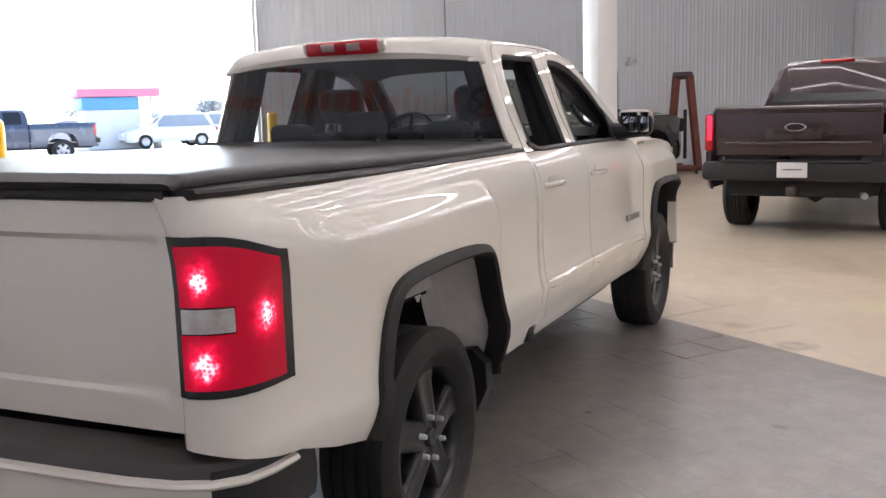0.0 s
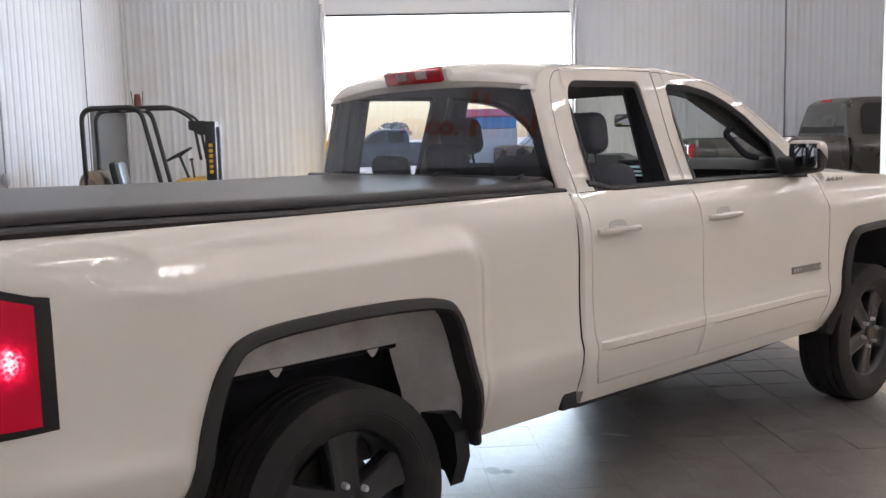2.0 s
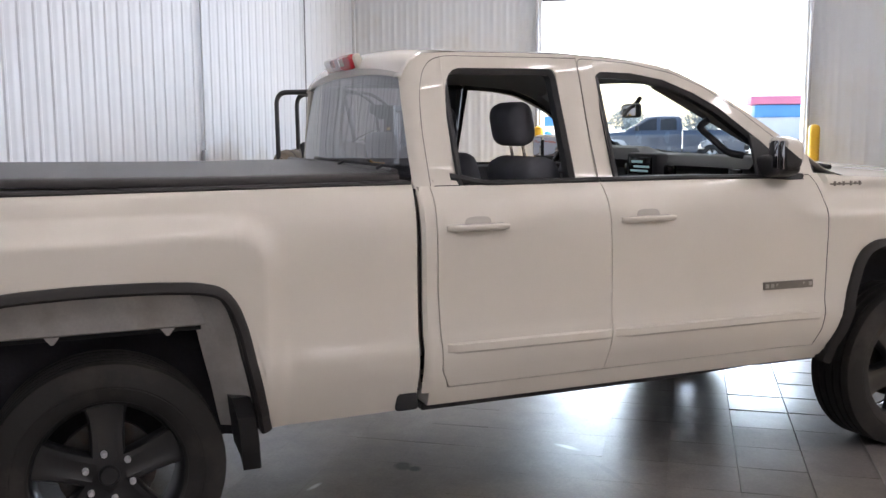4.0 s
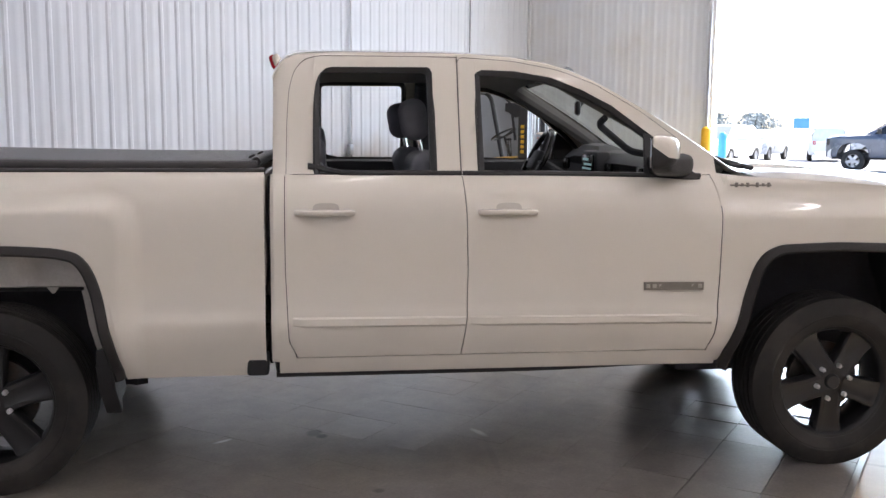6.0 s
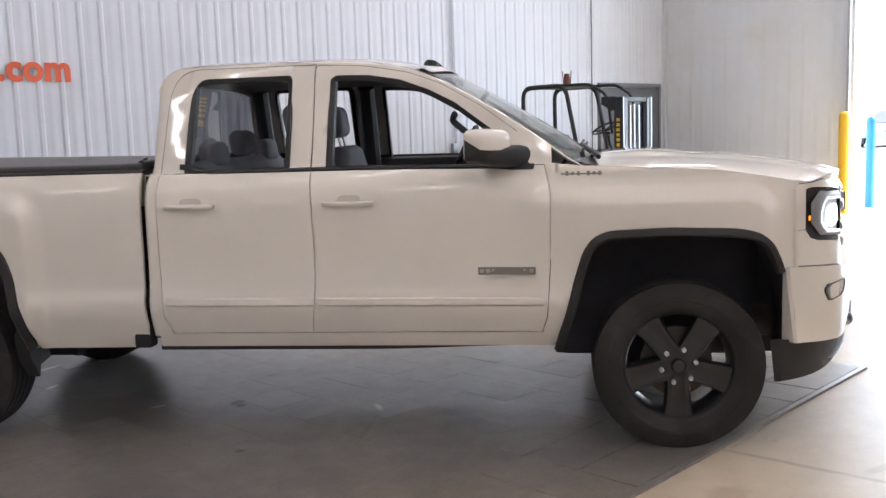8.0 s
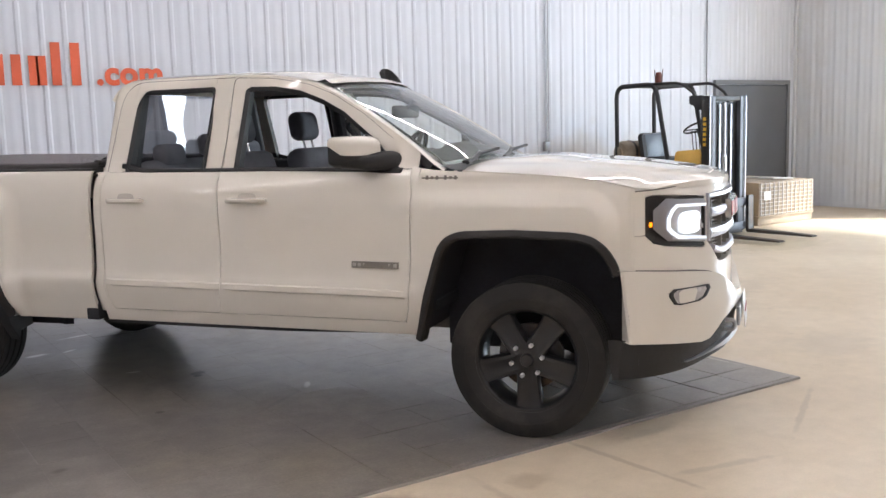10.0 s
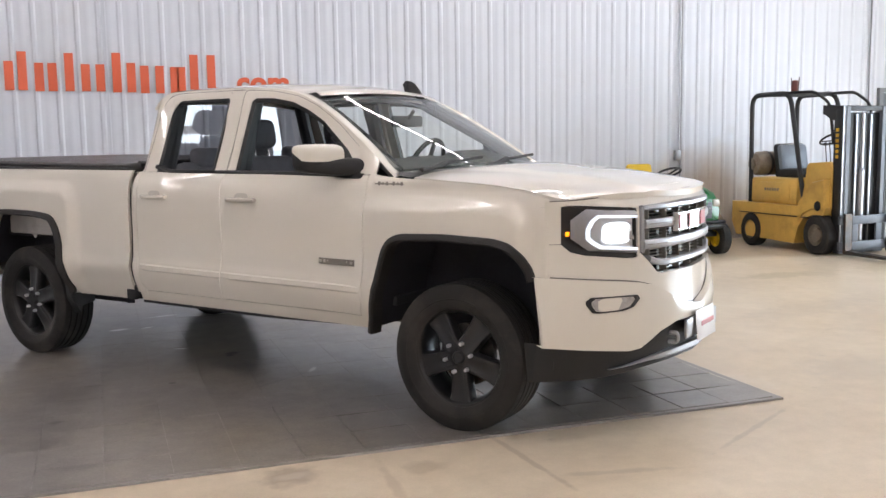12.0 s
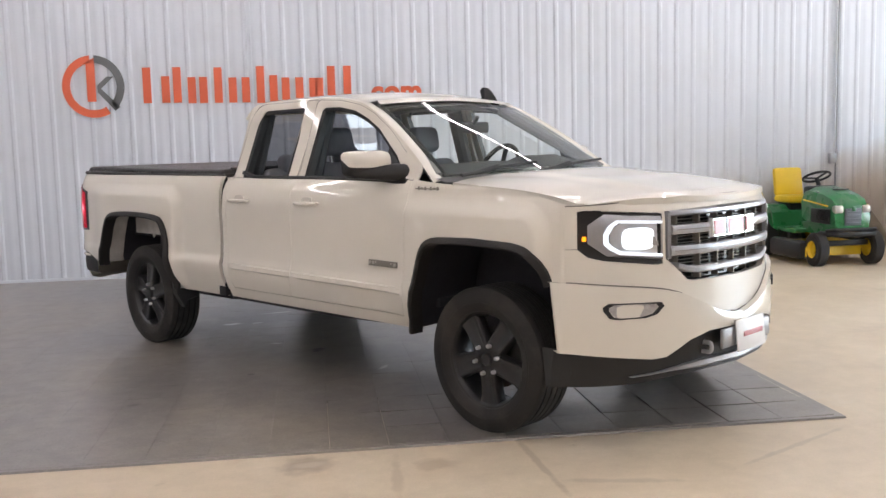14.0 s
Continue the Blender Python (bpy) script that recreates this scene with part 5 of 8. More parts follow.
part("cover_roll", tube(bmesh.new(), [(1.075, -0.82, 1.425), (1.07, 0.82, 1.425)], 0.018, 12), VINYL, cover, "rolled end of bed cover")
for y in (-0.72, -0.2):
    part("cover_clip", boxed((1.05, y, 1.444), (0.03, 0.018, 0.01), 0.003, Euler((0, radians(-25), 0)).to_matrix().to_4x4()), BLACK, cover)

# tail: tailgate, lamps, bumper
bm = bmesh.new()
rows = []
for z in [0.781, 0.79, 0.84, 0.873, 0.885, 0.9, 0.98, 1.08, 1.2, 1.27, 1.285, 1.295, 1.32, 1.36, 1.38, 1.39]:
    bow = -0.012 * math.sin((z - 0.80) / 0.57 * math.pi)
    step = 0.012 if 0.88 < z < 1.285 else 0.0
    edge = 0.02 if z > 1.385 or z < 0.785 else 0.0
    rows.append([(-1.125 + bow + step * (1 if abs(y) < 0.80 else 0) + edge - 0.014 * (1 - (y / 0.83) ** 2), y, z) for y in [-0.836, -0.829, -0.80, -0.78, -0.5, -0.2, 0, 0.2, 0.5, 0.78, 0.80, 0.829, 0.836]])
grid(bm, rows)
gate = part("tailgate", bm, PAINT, truck, "white tailgate")
part("gate_cap", boxed((-1.12, 0, 1.402), (0.05, 1.66, 0.03), 0.009), FLARE, gate, "dark grey tailgate top cap")
part("gate_handle", boxed((-1.147, 0, 1.24), (0.03, 0.22, 0.07), 0.012), BLACK, gate, "black tailgate handle")
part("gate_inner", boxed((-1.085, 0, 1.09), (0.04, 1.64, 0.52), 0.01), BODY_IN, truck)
# the tail lamp wrapping round the bed corner


def post(z0, z1, off=0.0, n=6):
    """A sheet round the bed corner between two heights."""
    bm = bmesh.new()
    pts = corner
    rows = []
    for k in range(n + 1):
        row = []
        for i, (x, y) in enumerate(pts):
            a, b = (z0(i / (len(pts) - 1)), z1(i / (len(pts) - 1))) if callable(z0) else (z0, z1)
            z = a + (b - a) * k / n
            q = Vector((x, y + max(0, bed_z(z) + 0.962), z))
            d = Vector((x + 1.02, y + 0.87, 0)).normalized()
            row.append(q + d * off)
        rows.append(row)
    grid(bm, rows)
    return bm


lamp_bezel = both("tail_lamp", post(lambda t: 0.884 + 0.004 * smoothstep(0.5, 1, t), lambda t: 1.288 - 0.058 * smoothstep(0.3, 1, t) ** 1.5, 0.006), GLOSS_BLACK, truck, "lit red tail lamp with dark bezel")
for side_i, ob in enumerate(lamp_bezel):
    def put(name, bm, mat, label=""):
        if side_i:
            b2 = mirrored(bm)
            bm.free()
            bm = b2
        part(name, bm, mat, ob, label)
    def cell(t0, t1, z0, z1, off, bmn=None):
        bm = bmesh.new()
        n = 8
        xs_ = np.linspace(0, len(corner) - 1, len(corner))
        rows = []
        for k in range(5):
            z = z0 + (z1 - z0) * k / 4
            row = []
            for i in range(n + 1):
                t = (t0 + (t1 - t0) * i / n) * (len(corner) - 1)
                x, y = float(np.interp(t, xs_, [c[0] for c in corner])), float(np.interp(t, xs_, [c[1] for c in corner]))
                f = t / (len(corner) - 1)
                zz = z - 0.058 * smoothstep(0.3, 1, f) ** 1.5 * smoothstep(1.0, 1.28, z)
                y += max(0, bed_z(zz) + 0.962)
                d = Vector((x + 1.02, y + 0.87, 0)).normalized()
                row.append(Vector((x, y, zz)) + d * off)
            rows.append(row)
        grid(bm, rows)
        return bm
    put("red_lens", cell(0.10, 0.87, 1.117, 1.266, 0.010), TAIL_LIT, "glowing red lens")
    put("red_lens", cell(0.10, 0.87, 0.905, 1.048, 0.010), TAIL_LIT, "glowing red lens")
    put("red_lens", cell(0.5, 0.87, 1.0475, 1.1175, 0.0098), TAIL_LIT, "glowing red lens")
    put("reversing_lens", cell(0.12, 0.495, 1.052, 1.113, 0.011), CLEAR_LENS, "clear reversing lens")
    for k in range(3):
        put("lens_rib", cell(0.13 + 0.12 * k, 0.23 + 0.12 * k, 1.056, 1.109, 0.0125), CLEAR_LENS)
# rear bumper: white lipped face, dark pad and dark corners
bump_path = [(-1.255, 0.0), (-1.252, 0.3), (-1.24, 0.55), (-1.22, 0.72), (-1.19, 0.84), (-1.15, 0.92), (-1.08, 0.978), (-1.0, 0.998), (-0.90, 1.002), (-0.80, 0.998)]
bump_path = [(x, -y) for x, y in reversed(bump_path)] + bump_path[1:]


def bump_rows(prof):
    rows = []
    for i, (x, y) in enumerate(bump_path):
        a, b = Vector(bump_path[max(i - 1, 0)]), Vector(bump_path[min(i + 1, len(bump_path) - 1)])
        d = (b - a).normalized()
        n = Vector((-d.y, d.x))
        if n.x * (x + 0.6) + n.y * y < 0:
            n = -n
        rise = -0.012 * smoothstep(0.55, 0.95, abs(y))
        rows.append([(x + n.x * o, y + n.y * o, z + rise) for o, z in prof])
    return rows


bm = bmesh.new()
grid(bm, bump_rows([(-0.02, 0.665), (0.004, 0.672), (0.010, 0.682), (0.004, 0.693), (-0.02, 0.70)])[1:-1])
rear_bumper = part("rear_bumper", bm, PAINT, truck, "white rear bumper with dark pad and corners")
bm = bmesh.new()
grid(bm, bump_rows([(-0.10, 0.46), (-0.03, 0.475), (-0.008, 0.51), (0.0, 0.60), (-0.004, 0.67)])[4:-4])
part("bumper_face", bm, PAINT, rear_bumper)
for sl in (slice(0, 5), slice(-5, None)):
    bm = bmesh.new()
    grid(bm, bump_rows([(-0.06, 0.525), (-0.012, 0.54), (-0.004, 0.57), (-0.002, 0.62), (-0.012, 0.72)])[sl])
    part("bumper_corner", bm, BLACK, rear_bumper, "dark bumper corner")
bm = bmesh.new()
grid(bm, bump_rows([(-0.012, 0.69), (-0.016, 0.715), (-0.03, 0.735), (-0.125, 0.765), (-0.16, 0.72)]))
part("step_pad", bm, PAD, rear_bumper, "dark grey step pad")
part("hitch", boxed((-1.18, 0, 0.46), (0.16, 0.09, 0.09), 0.01), STEEL, truck)

# hood and cowl
crown = pchip([(3.16, 1.398), (3.3, 1.412), (3.54, 1.41), (3.82, 1.388), (4.1, 1.354), (4.3, 1.32), (4.44, 1.292), (4.54, 1.262)])
nose_x = pchip([(0.0, 4.55), (0.25, 4.532), (0.45, 4.485), (0.58, 4.425), (0.74, 4.335), (0.86, 4.24), (0.93, 4.18), (0.955, 4.15)])
hood_half = lin([(3.16, 0.80), (3.5, 0.835), (3.9, 0.84), (4.1, 0.845), (4.2, 0.84)])


def hood_z(x, y, t):
    return crown(x) - (crown(x) - fender_top(min(x, 4.16)) - 0.002) * abs(t) ** 2.7 + 0.012 * (1 - smoothstep(0.40, 0.50, abs(y))) * smoothstep(3.3, 3.6, x) - 0.004


bm = bmesh.new()
rows = []
for t in np.linspace(-1, 1, 41):
    row = []
    for k in range(25):
        f = k / 24
        xe = nose_x(min(abs(t) * 0.845, 0.95)) - 0.012
        x = (3.25 + 0.10 * (1 - t * t)) * (1 - f) + xe * f
        y = t * min(hood_half(x), 0.845)
        z = hood_z(x, y, t)
        if k == 24:
            z -= 0.006
        row.append((x, y, z))
    rows.append(row)
vs = grid(bm, rows)
for edge in (vs[0], vs[-1], [r[-1] for r in vs]):
    low_e = [bm.verts.new(v.co - Vector((0.004, 0, 0.03))) for v in edge]
    for a, b, c, d in zip(edge, edge[1:], low_e[1:], low_e):
        bm.faces.new((a, b, c, d))
hood = part("hood", bm, PAINT, truck, "white bonnet with broad raised centre", angle=30)
# the slot is a grey strip with its shade in the colour
bm = boxed((4.44, -0.12, 1.2895), (0.04, 0.34, 0.014), 0.005)
part("hood_scoop", bm, POCKET_SHADE, hood, "slot at bonnet edge, its shade put in as grey")
bm = bmesh.new()
grid(bm, [[(3.18 + 0.12 * (1 - s * s) + d, 0.855 * s, 1.384 + 0.022 * (1 - s * s) - e) for s in np.linspace(-1, 1, 21)] for d, e in ((-0.03, 0.0), (0.03, 0.004), (0.10, 0.03), (0.12, 0.09))])
part("cowl", bm, BLACK, truck, "black cowl grille below windscreen")
for y0, y1 in ((-0.72, -0.06), (-0.02, 0.6)):
    bm = tube(bmesh.new(), [(3.27, y0, 1.402), (3.28, y0 + 0.2, 1.412), (3.25, (y0 + y1) / 2, 1.43), (3.27, y1, 1.45)], 0.009, 6)
    tube(bm, [(3.3, y0 - 0.03, 1.40), (3.29, y0 + 0.1, 1.41), (3.25, (y0 + y1) / 2, 1.438)], 0.012, 6)
    part("wiper", bm, BLACK, truck, "black wiper arm")
bm = bmesh.new()
rows = []
for t in np.linspace(0, 1, 9):
    h, w = 0.062 * math.sin(math.pi * (0.12 + 0.80 * t)) ** 0.7 * (0.35 + 0.65 * t if t < 0.8 else 1.0), 0.022 * math.sin(math.pi * (0.1 + 0.85 * t))
    x = 2.52 - 0.19 * t
    z = roof_z(min(x, 2.43), 0) - 0.012 - (x - 2.43) * 0.3 * (x > 2.43)
    rows.append([(x, -w - 0.004, z), (x - 0.015, -0.006, z + h), (x - 0.015, 0.006, z + h), (x, w + 0.004, z)])
grid(bm, rows)
for v in bm.verts:
    v.co.y += 0.48
    v.co.z = roof_z(2.4, 0.48) - 0.02 + (v.co.z - roof_z(2.4, 0) + 0.02) * 1.75
part("roof_antenna", bm, GLOSS_BLACK, truck, "black shark fin antenna")

# front fascia
def lamp_lo(y):
    return float(np.interp(abs(y), [0.53, 0.56, 0.80, 0.86, 0.90], [0.945, 0.938, 0.972, 0.992, 1.035]))


def lamp_hi(y):
    return float(np.interp(abs(y), [0.53, 0.86, 0.90], [1.192, 1.222, 1.215]))


seam = pchip([(0.0, 0.635), (0.14, 0.655), (0.3, 0.72), (0.45, 0.79), (0.55, 0.815), (0.8, 0.845), (0.985, 0.868)])
grille_lo = lin([(0.0, 0.836), (0.36, 0.842), (0.40, 0.85), (0.50, 0.945), (0.52, 0.96), (0.53, 0.955)])


def nose(y, z, off=0.0):
    a = abs(y)
    lean = 0.05 * (1.25 - z) * (1 - smoothstep(0.5, 0.9, a)) * 0.4 - 0.03 * smoothstep(1.19, 1.27, z) * (1 - smoothstep(0.6, 0.9, a))
    x = nose_x(min(a, 0.955)) + lean
    return (x + off, y, z)


YS = [0, 0.1, 0.2, 0.3, 0.36, 0.40, 0.44, 0.48, 0.50, 0.52, 0.53, 0.535, 0.56, 0.6, 0.65, 0.7, 0.75, 0.8, 0.84, 0.86, 0.88, 0.90, 0.92, 0.94, 0.955]
YY = [-y for y in reversed(YS)] + YS[1:]
bm = bmesh.new()
rows = []
for y in YY:
    a = abs(y)
    top = 1.27 - 0.025 * smoothstep(0.4, 0.95, a)
    lo = 1.218 - 0.012 * (a / 0.52) ** 2 if a <= 0.525 else lamp_hi(y) + 0.004
    rows.append([nose(y, lo, -0.03), nose(y, lo, -0.002)] + [nose(y, lo + (top - lo) * k / 4) for k in range(5)])
grid(bm, rows)
rows = []
for y in YY:
    a = abs(y)
    hi = grille_lo(a) if a <= 0.53 else lamp_lo(y) - 0.004
    lo = seam(a) + 0.001
    rows.append([nose(y, hi, -0.03), nose(y, hi, -0.002)] + [nose(y, hi + (lo - hi) * k / 6) for k in range(7)])
grid(bm, rows)
for s in (-1, 1):
    grid(bm, [[nose(s * y, z) for z in np.linspace(0.95, 1.21, 6)] for y in (0.52, 0.527, 0.535)])
    grid(bm, [[nose(s * y, z) for z in np.linspace(1.034, 1.228, 6)] for y in (0.90, 0.915, 0.93, 0.945, 0.955)])
fascia = part("front_fascia", bm, PAINT, truck, "white front fascia")
part("bumper_gap", tube(bmesh.new(), [nose(y, seam(abs(y)) + 0.004, 0.001) for y in np.linspace(-0.94, 0.94, 61)], 0.0028, 5), SHUT, fascia)
part("hood_gap", tube(bmesh.new(), [nose(y, 1.272 - 0.025 * smoothstep(0.4, 0.95, abs(y)), -0.001) for y in np.linspace(-0.94, 0.94, 41)], 0.0028, 5), SHUT, fascia)
# bumper
bump_x = pchip([(0.0, 4.62), (0.3, 4.585), (0.55, 4.49), (0.72, 4.40), (0.85, 4.305), (0.93, 4.215), (0.975, 4.145), (0.99, 4.12)])
bump_lo = lin([(0.0, 0.575), (0.30, 0.575), (0.42, 0.545), (0.55, 0.48), (0.62, 0.475), (0.99, 0.525)])
bm = bmesh.new()
BY = [0, 0.1, 0.2, 0.3, 0.36, 0.42, 0.48, 0.55, 0.62, 0.7, 0.76, 0.82, 0.86, 0.9, 0.93, 0.955, 0.975, 0.985, 0.99]
BB = [-y for y in reversed(BY)] + BY[1:]
rows = []
for y in BB:
    a = abs(y)
    lo, hi = bump_lo(a), seam(min(a, 0.985)) + 0.001
    lean = 0.04 * smoothstep(0.93, 0.99, a)
    rows.append([(bump_x(a) - 0.04 + lean, y, lo + 0.01)] + [(bump_x(a) + lean * (1 - k / 8) - 0.012 * (1 - math.sin(math.pi * min(1, 0.15 + 0.85 * k / 8))) - 0.0, y, lo + (hi - lo) * k / 8) for k in range(9)] + [(bump_x(a) - 0.05, y, hi + 0.002)])
grid(bm, rows)
for s in (-1, 1):
    grid(bm, [[(4.12 + 0.04 * (0.862 - z) / 0.337, s * 0.99, z), (4.105 + 0.04 * (0.862 - z) / 0.337, s * 0.985, z), (4.105, s * 0.93, z)] for z in (0.525, 0.7, 0.862)])
bumper = part("front_bumper", bm, PAINT, truck, "white front bumper")
# air dam, skid strip, intake, tow hooks
bm = bmesh.new()
rows = []
for y in BB:
    a = abs(y) * 0.985
    hi = bump_lo(abs(y)) + 0.012
    lo = 0.345 + 0.03 * (1 - smoothstep(0.3, 0.75, a))
    x = bump_x(a)
    rows.append([(x - 0.035, y * 0.985, hi), (x - 0.03, y * 0.985, hi - 0.02), (x - 0.045, y * 0.985, (hi + lo) / 2), (x - 0.05, y * 0.985, lo), (x - 0.08, y * 0.985, lo - 0.002), (x - 0.10, y * 0.985, hi)])
vs = grid(bm, rows)
bm.faces.new(vs[0]); bm.faces.new(vs[-1])
dam = part("air_dam", bm, BLACK, truck, "black lower air dam")
bm = bmesh.new()
rows = []
for y in BB[9:-5]:
    a = abs(y)
    lo = 0.385 + 0.03 * (1 - smoothstep(0.3, 0.75, a))
    th = 0.022 * (1 - smoothstep(0.3, 0.62, a)) + 0.002
    x = bump_x(a) - 0.03
    rows.append([(x - 0.02, y, lo + th), (x + 0.004, y, lo + th * 0.8), (x + 0.006, y, lo - th * 0.3), (x - 0.02, y, lo - th)])
grid(bm, rows)
part("skid_strip", bm, SATIN, dam, "silver skid strip")
for s in (-1, 1):
    bm = bmesh.new()
    tube(bm, rounded([(4.50, s * 0.30, 0.52), (4.59, s * 0.30, 0.52), (4.59, s * 0.30, 0.475), (4.50, s * 0.30, 0.475)], 0.02), 0.011, 8)
    part("tow_hook", bm, SATIN, truck, "steel tow hook")
part("intake", boxed((4.44, 0, 0.51), (0.05, 1.0, 0.14), 0.02), GLOSS_BLACK, truck, "black lower intake")
part("plate_bracket", boxed((4.605, 0.02, 0.525), (0.02, 0.5, 0.09), 0.008), SATIN, truck)
np_ob = part("front_plate", boxed((4.63, 0.03, 0.525), (0.006, 0.305, 0.152), 0.004, Euler((0, radians(-6), 0)).to_matrix().to_4x4()), PLATE, truck, "white dealer plate with faint red bars")
part("plate_bar", boxed((4.635, 0.05, 0.53), (0.004, 0.2, 0.022), 0.001), EMBLEM_RED, np_ob)
part("plate_bar", boxed((4.6335, 0.05, 0.495), (0.004, 0.14, 0.01), 0.001), GREY_INK, np_ob)
# fog lamps
for s in (-1, 1):
    def fog(y, z, off):
        return (bump_x(y) - 0.01 + off, s * y, z)
    bez = part("fog_lamp", grid_ob := bmesh.new(), BLACK, truck, "dark bezel with clear fog lamp")
    bm = bmesh.new()
    out = [(0.56, 0.745), (0.575, 0.765), (0.82, 0.772), (0.845, 0.755), (0.845, 0.735), (0.82, 0.69), (0.79, 0.682), (0.66, 0.683), (0.60, 0.70)]
    def inset(k):
        cx, cz = 0.71, 0.727
        k = k * 0.94
        return [(cx + (y - cx) * k, cz + (z - cz) * k) for y, z in out]
    rows = [[fog(y, z, o) for y, z in inset(k)] for k, o in ((1.02, -0.004), (1.0, 0.014), (0.88, 0.014), (0.80, 0.004))]
    grid(bm, rows, close=True)
    bm.to_mesh(bez.data)
    bm.free()
    bm = bmesh.new()
    bm.faces.new([bm.verts.new(fog(y, z, 0.009)) for y, z in inset(0.82)])
    part("fog_lens", bm, CLEAR_LENS, bez, "clear fog lens")
# headlamps
for s in (-1, 1):
    def hl(y, z, off):
        a = abs(y)
        p = nose(y, z)
        return (p[0] + off, s * y, z)
    bm = bmesh.new()
    ys = [0.538, 0.56, 0.6, 0.65, 0.7, 0.75, 0.8, 0.84, 0.865, 0.885, 0.898]
    grid(bm, [[hl(y, lamp_lo(y) + (lamp_hi(y) - lamp_lo(y)) * k / 6, -0.012 if 0 < k < 6 else 0.0) for k in range(7)] for y in ys])
    head = part("headlamp", bm, FLARE, truck, "lit headlamp with silver surround in dark housing")
    # silver reflector surround
    ring = [(0.545, 1.165), (0.76, 1.176), (0.812, 1.135), (0.812, 1.045), (0.755, 0.998), (0.545, 0.972)]
    cy, cz = 0.62, 1.07
    def scaled(k, dy=0.0):
        return [(cy + (y - cy) * k + dy, cz + (z - cz) * k) for y, z in ring]
    wide = [(0.545, 1.183), (0.80, 1.203), (0.862, 1.15), (0.862, 1.06), (0.79, 0.992), (0.545, 0.962)]
    bm = bmesh.new()
    grid(bm, [[hl(y, z, 0.002) for y, z in wide], [hl(y, z, 0.012) for y, z in scaled(1.0)], [hl(y, z, 0.006) for y, z in scaled(0.9)]], close=True)
    part("surround", bm, SATIN, head, "silver lamp surround")
    bm = bmesh.new()
    grid(bm, [[hl(y, z, 0.010) for y, z in scaled(0.905)], [hl(y, z, -0.004) for y, z in scaled(0.80)]], close=True)
    bowl = part("lamp_bowl", bm, GLOSS_BLACK, head)
    bm = bmesh.new()
    grid(bm, [[hl(y, z, -0.003) for y, z in scaled(0.82)], [hl(y, z, 0.0) for y, z in scaled(0.45)], [hl(y, z, -0.002) for y, z in scaled(0.05)]], close=True)
    part("reflector", bm, REFLECTOR, bowl, "silver reflector")
    bm = bmesh.new()
    vs = grid(bm, [[hl(0.655 + r * 0.075 * math.copysign(abs(math.cos(a)) ** 0.55, math.cos(a)), 1.074 + r * 0.055 * math.copysign(abs(math.sin(a)) ** 0.55, math.sin(a)), 0.006 + 0.012 * (1 - r * r)) for a in np.linspace(0, 2 * math.pi, 17)[:-1]] for r in (1.0, 0.7, 0.35)], close=True)
    bm.faces.new(vs[-1])
    part("lit_lens", bm, HEAD_GLOW, bowl, "bright lit low beam")
    for k in range(3):
        y0 = 0.572 + 0.012 * k
        bm = plate([(y0 - 0.012, 1.035 + 0.02 * k), (y0 + 0.022, 1.04 + 0.02 * k), (y0 + 0.028, 1.062 + 0.02 * k), (y0 - 0.008, 1.06 + 0.02 * k)], 0.008, lambda u, v, w: hl(u, v, 0.001 + w), 0.002)
        part("reflector_facet", bm, CLEAR_LENS, bowl)
    # closed bracket of the running lamp
    bm = bmesh.new()
    grid(bm, [[hl(y, z, 0.014) for y, z in ((0.548, 1.146), (0.60, 1.149), (0.75, 1.157), (0.772, 1.138), (0.79, 1.10), (0.79, 1.062), (0.772, 1.04), (0.74, 1.016), (0.60, 0.999), (0.548, 0.993))],
              [hl(y, z, 0.016) for y, z in ((0.548, 1.160), (0.60, 1.163), (0.762, 1.172), (0.792, 1.146), (0.811, 1.105), (0.811, 1.055), (0.79, 1.028), (0.75, 1.0), (0.60, 0.985), (0.548, 0.979))]])
    part("running_lamp", bm, DRL_GLOW, head, "lit white running lamp")
    bm = bmesh.new()
    grid(bm, [[hl(y, z, 0.004) for z in (1.072, 1.083, 1.094)] for y in (0.868, 0.876, 0.884)])
    part("marker_lamp", bm, AMBER, head, "lit amber side marker")
# grille
bm = bmesh.new()
GY = [y for y in YY if abs(y) <= 0.5201]
grid(bm, [[nose(y, grille_lo(abs(y)) + (1.212 - grille_lo(abs(y))) * k / 4, -0.06) for k in range(5)] for y in GY])
grille = part("grille", bm, GLOSS_BLACK, truck, "black grille with chrome bars")


def gbar(y0, y1, z, h, deep, mat, name, label=""):
    bm = bmesh.new()
    rows = []
    for y in np.linspace(y0, y1, 15):
        zc = z(abs(y)) if callable(z) else z
        rows.append([nose(y, zc - h / 2, -0.05), nose(y, zc - h / 2, deep - 0.008), nose(y, zc - h * 0.25, deep), nose(y, zc + h * 0.25, deep), nose(y, zc + h / 2, deep - 0.008), nose(y, zc + h / 2, -0.05)])
    vs = grid(bm, rows)
    bm.faces.new(vs[0]); bm.faces.new(vs[-1])
    part(name, bm, mat, grille, label)


gbar(-0.50, 0.50, 1.195, 0.03, 0.006, SATIN, "chrome_bar", "chrome grille bar")
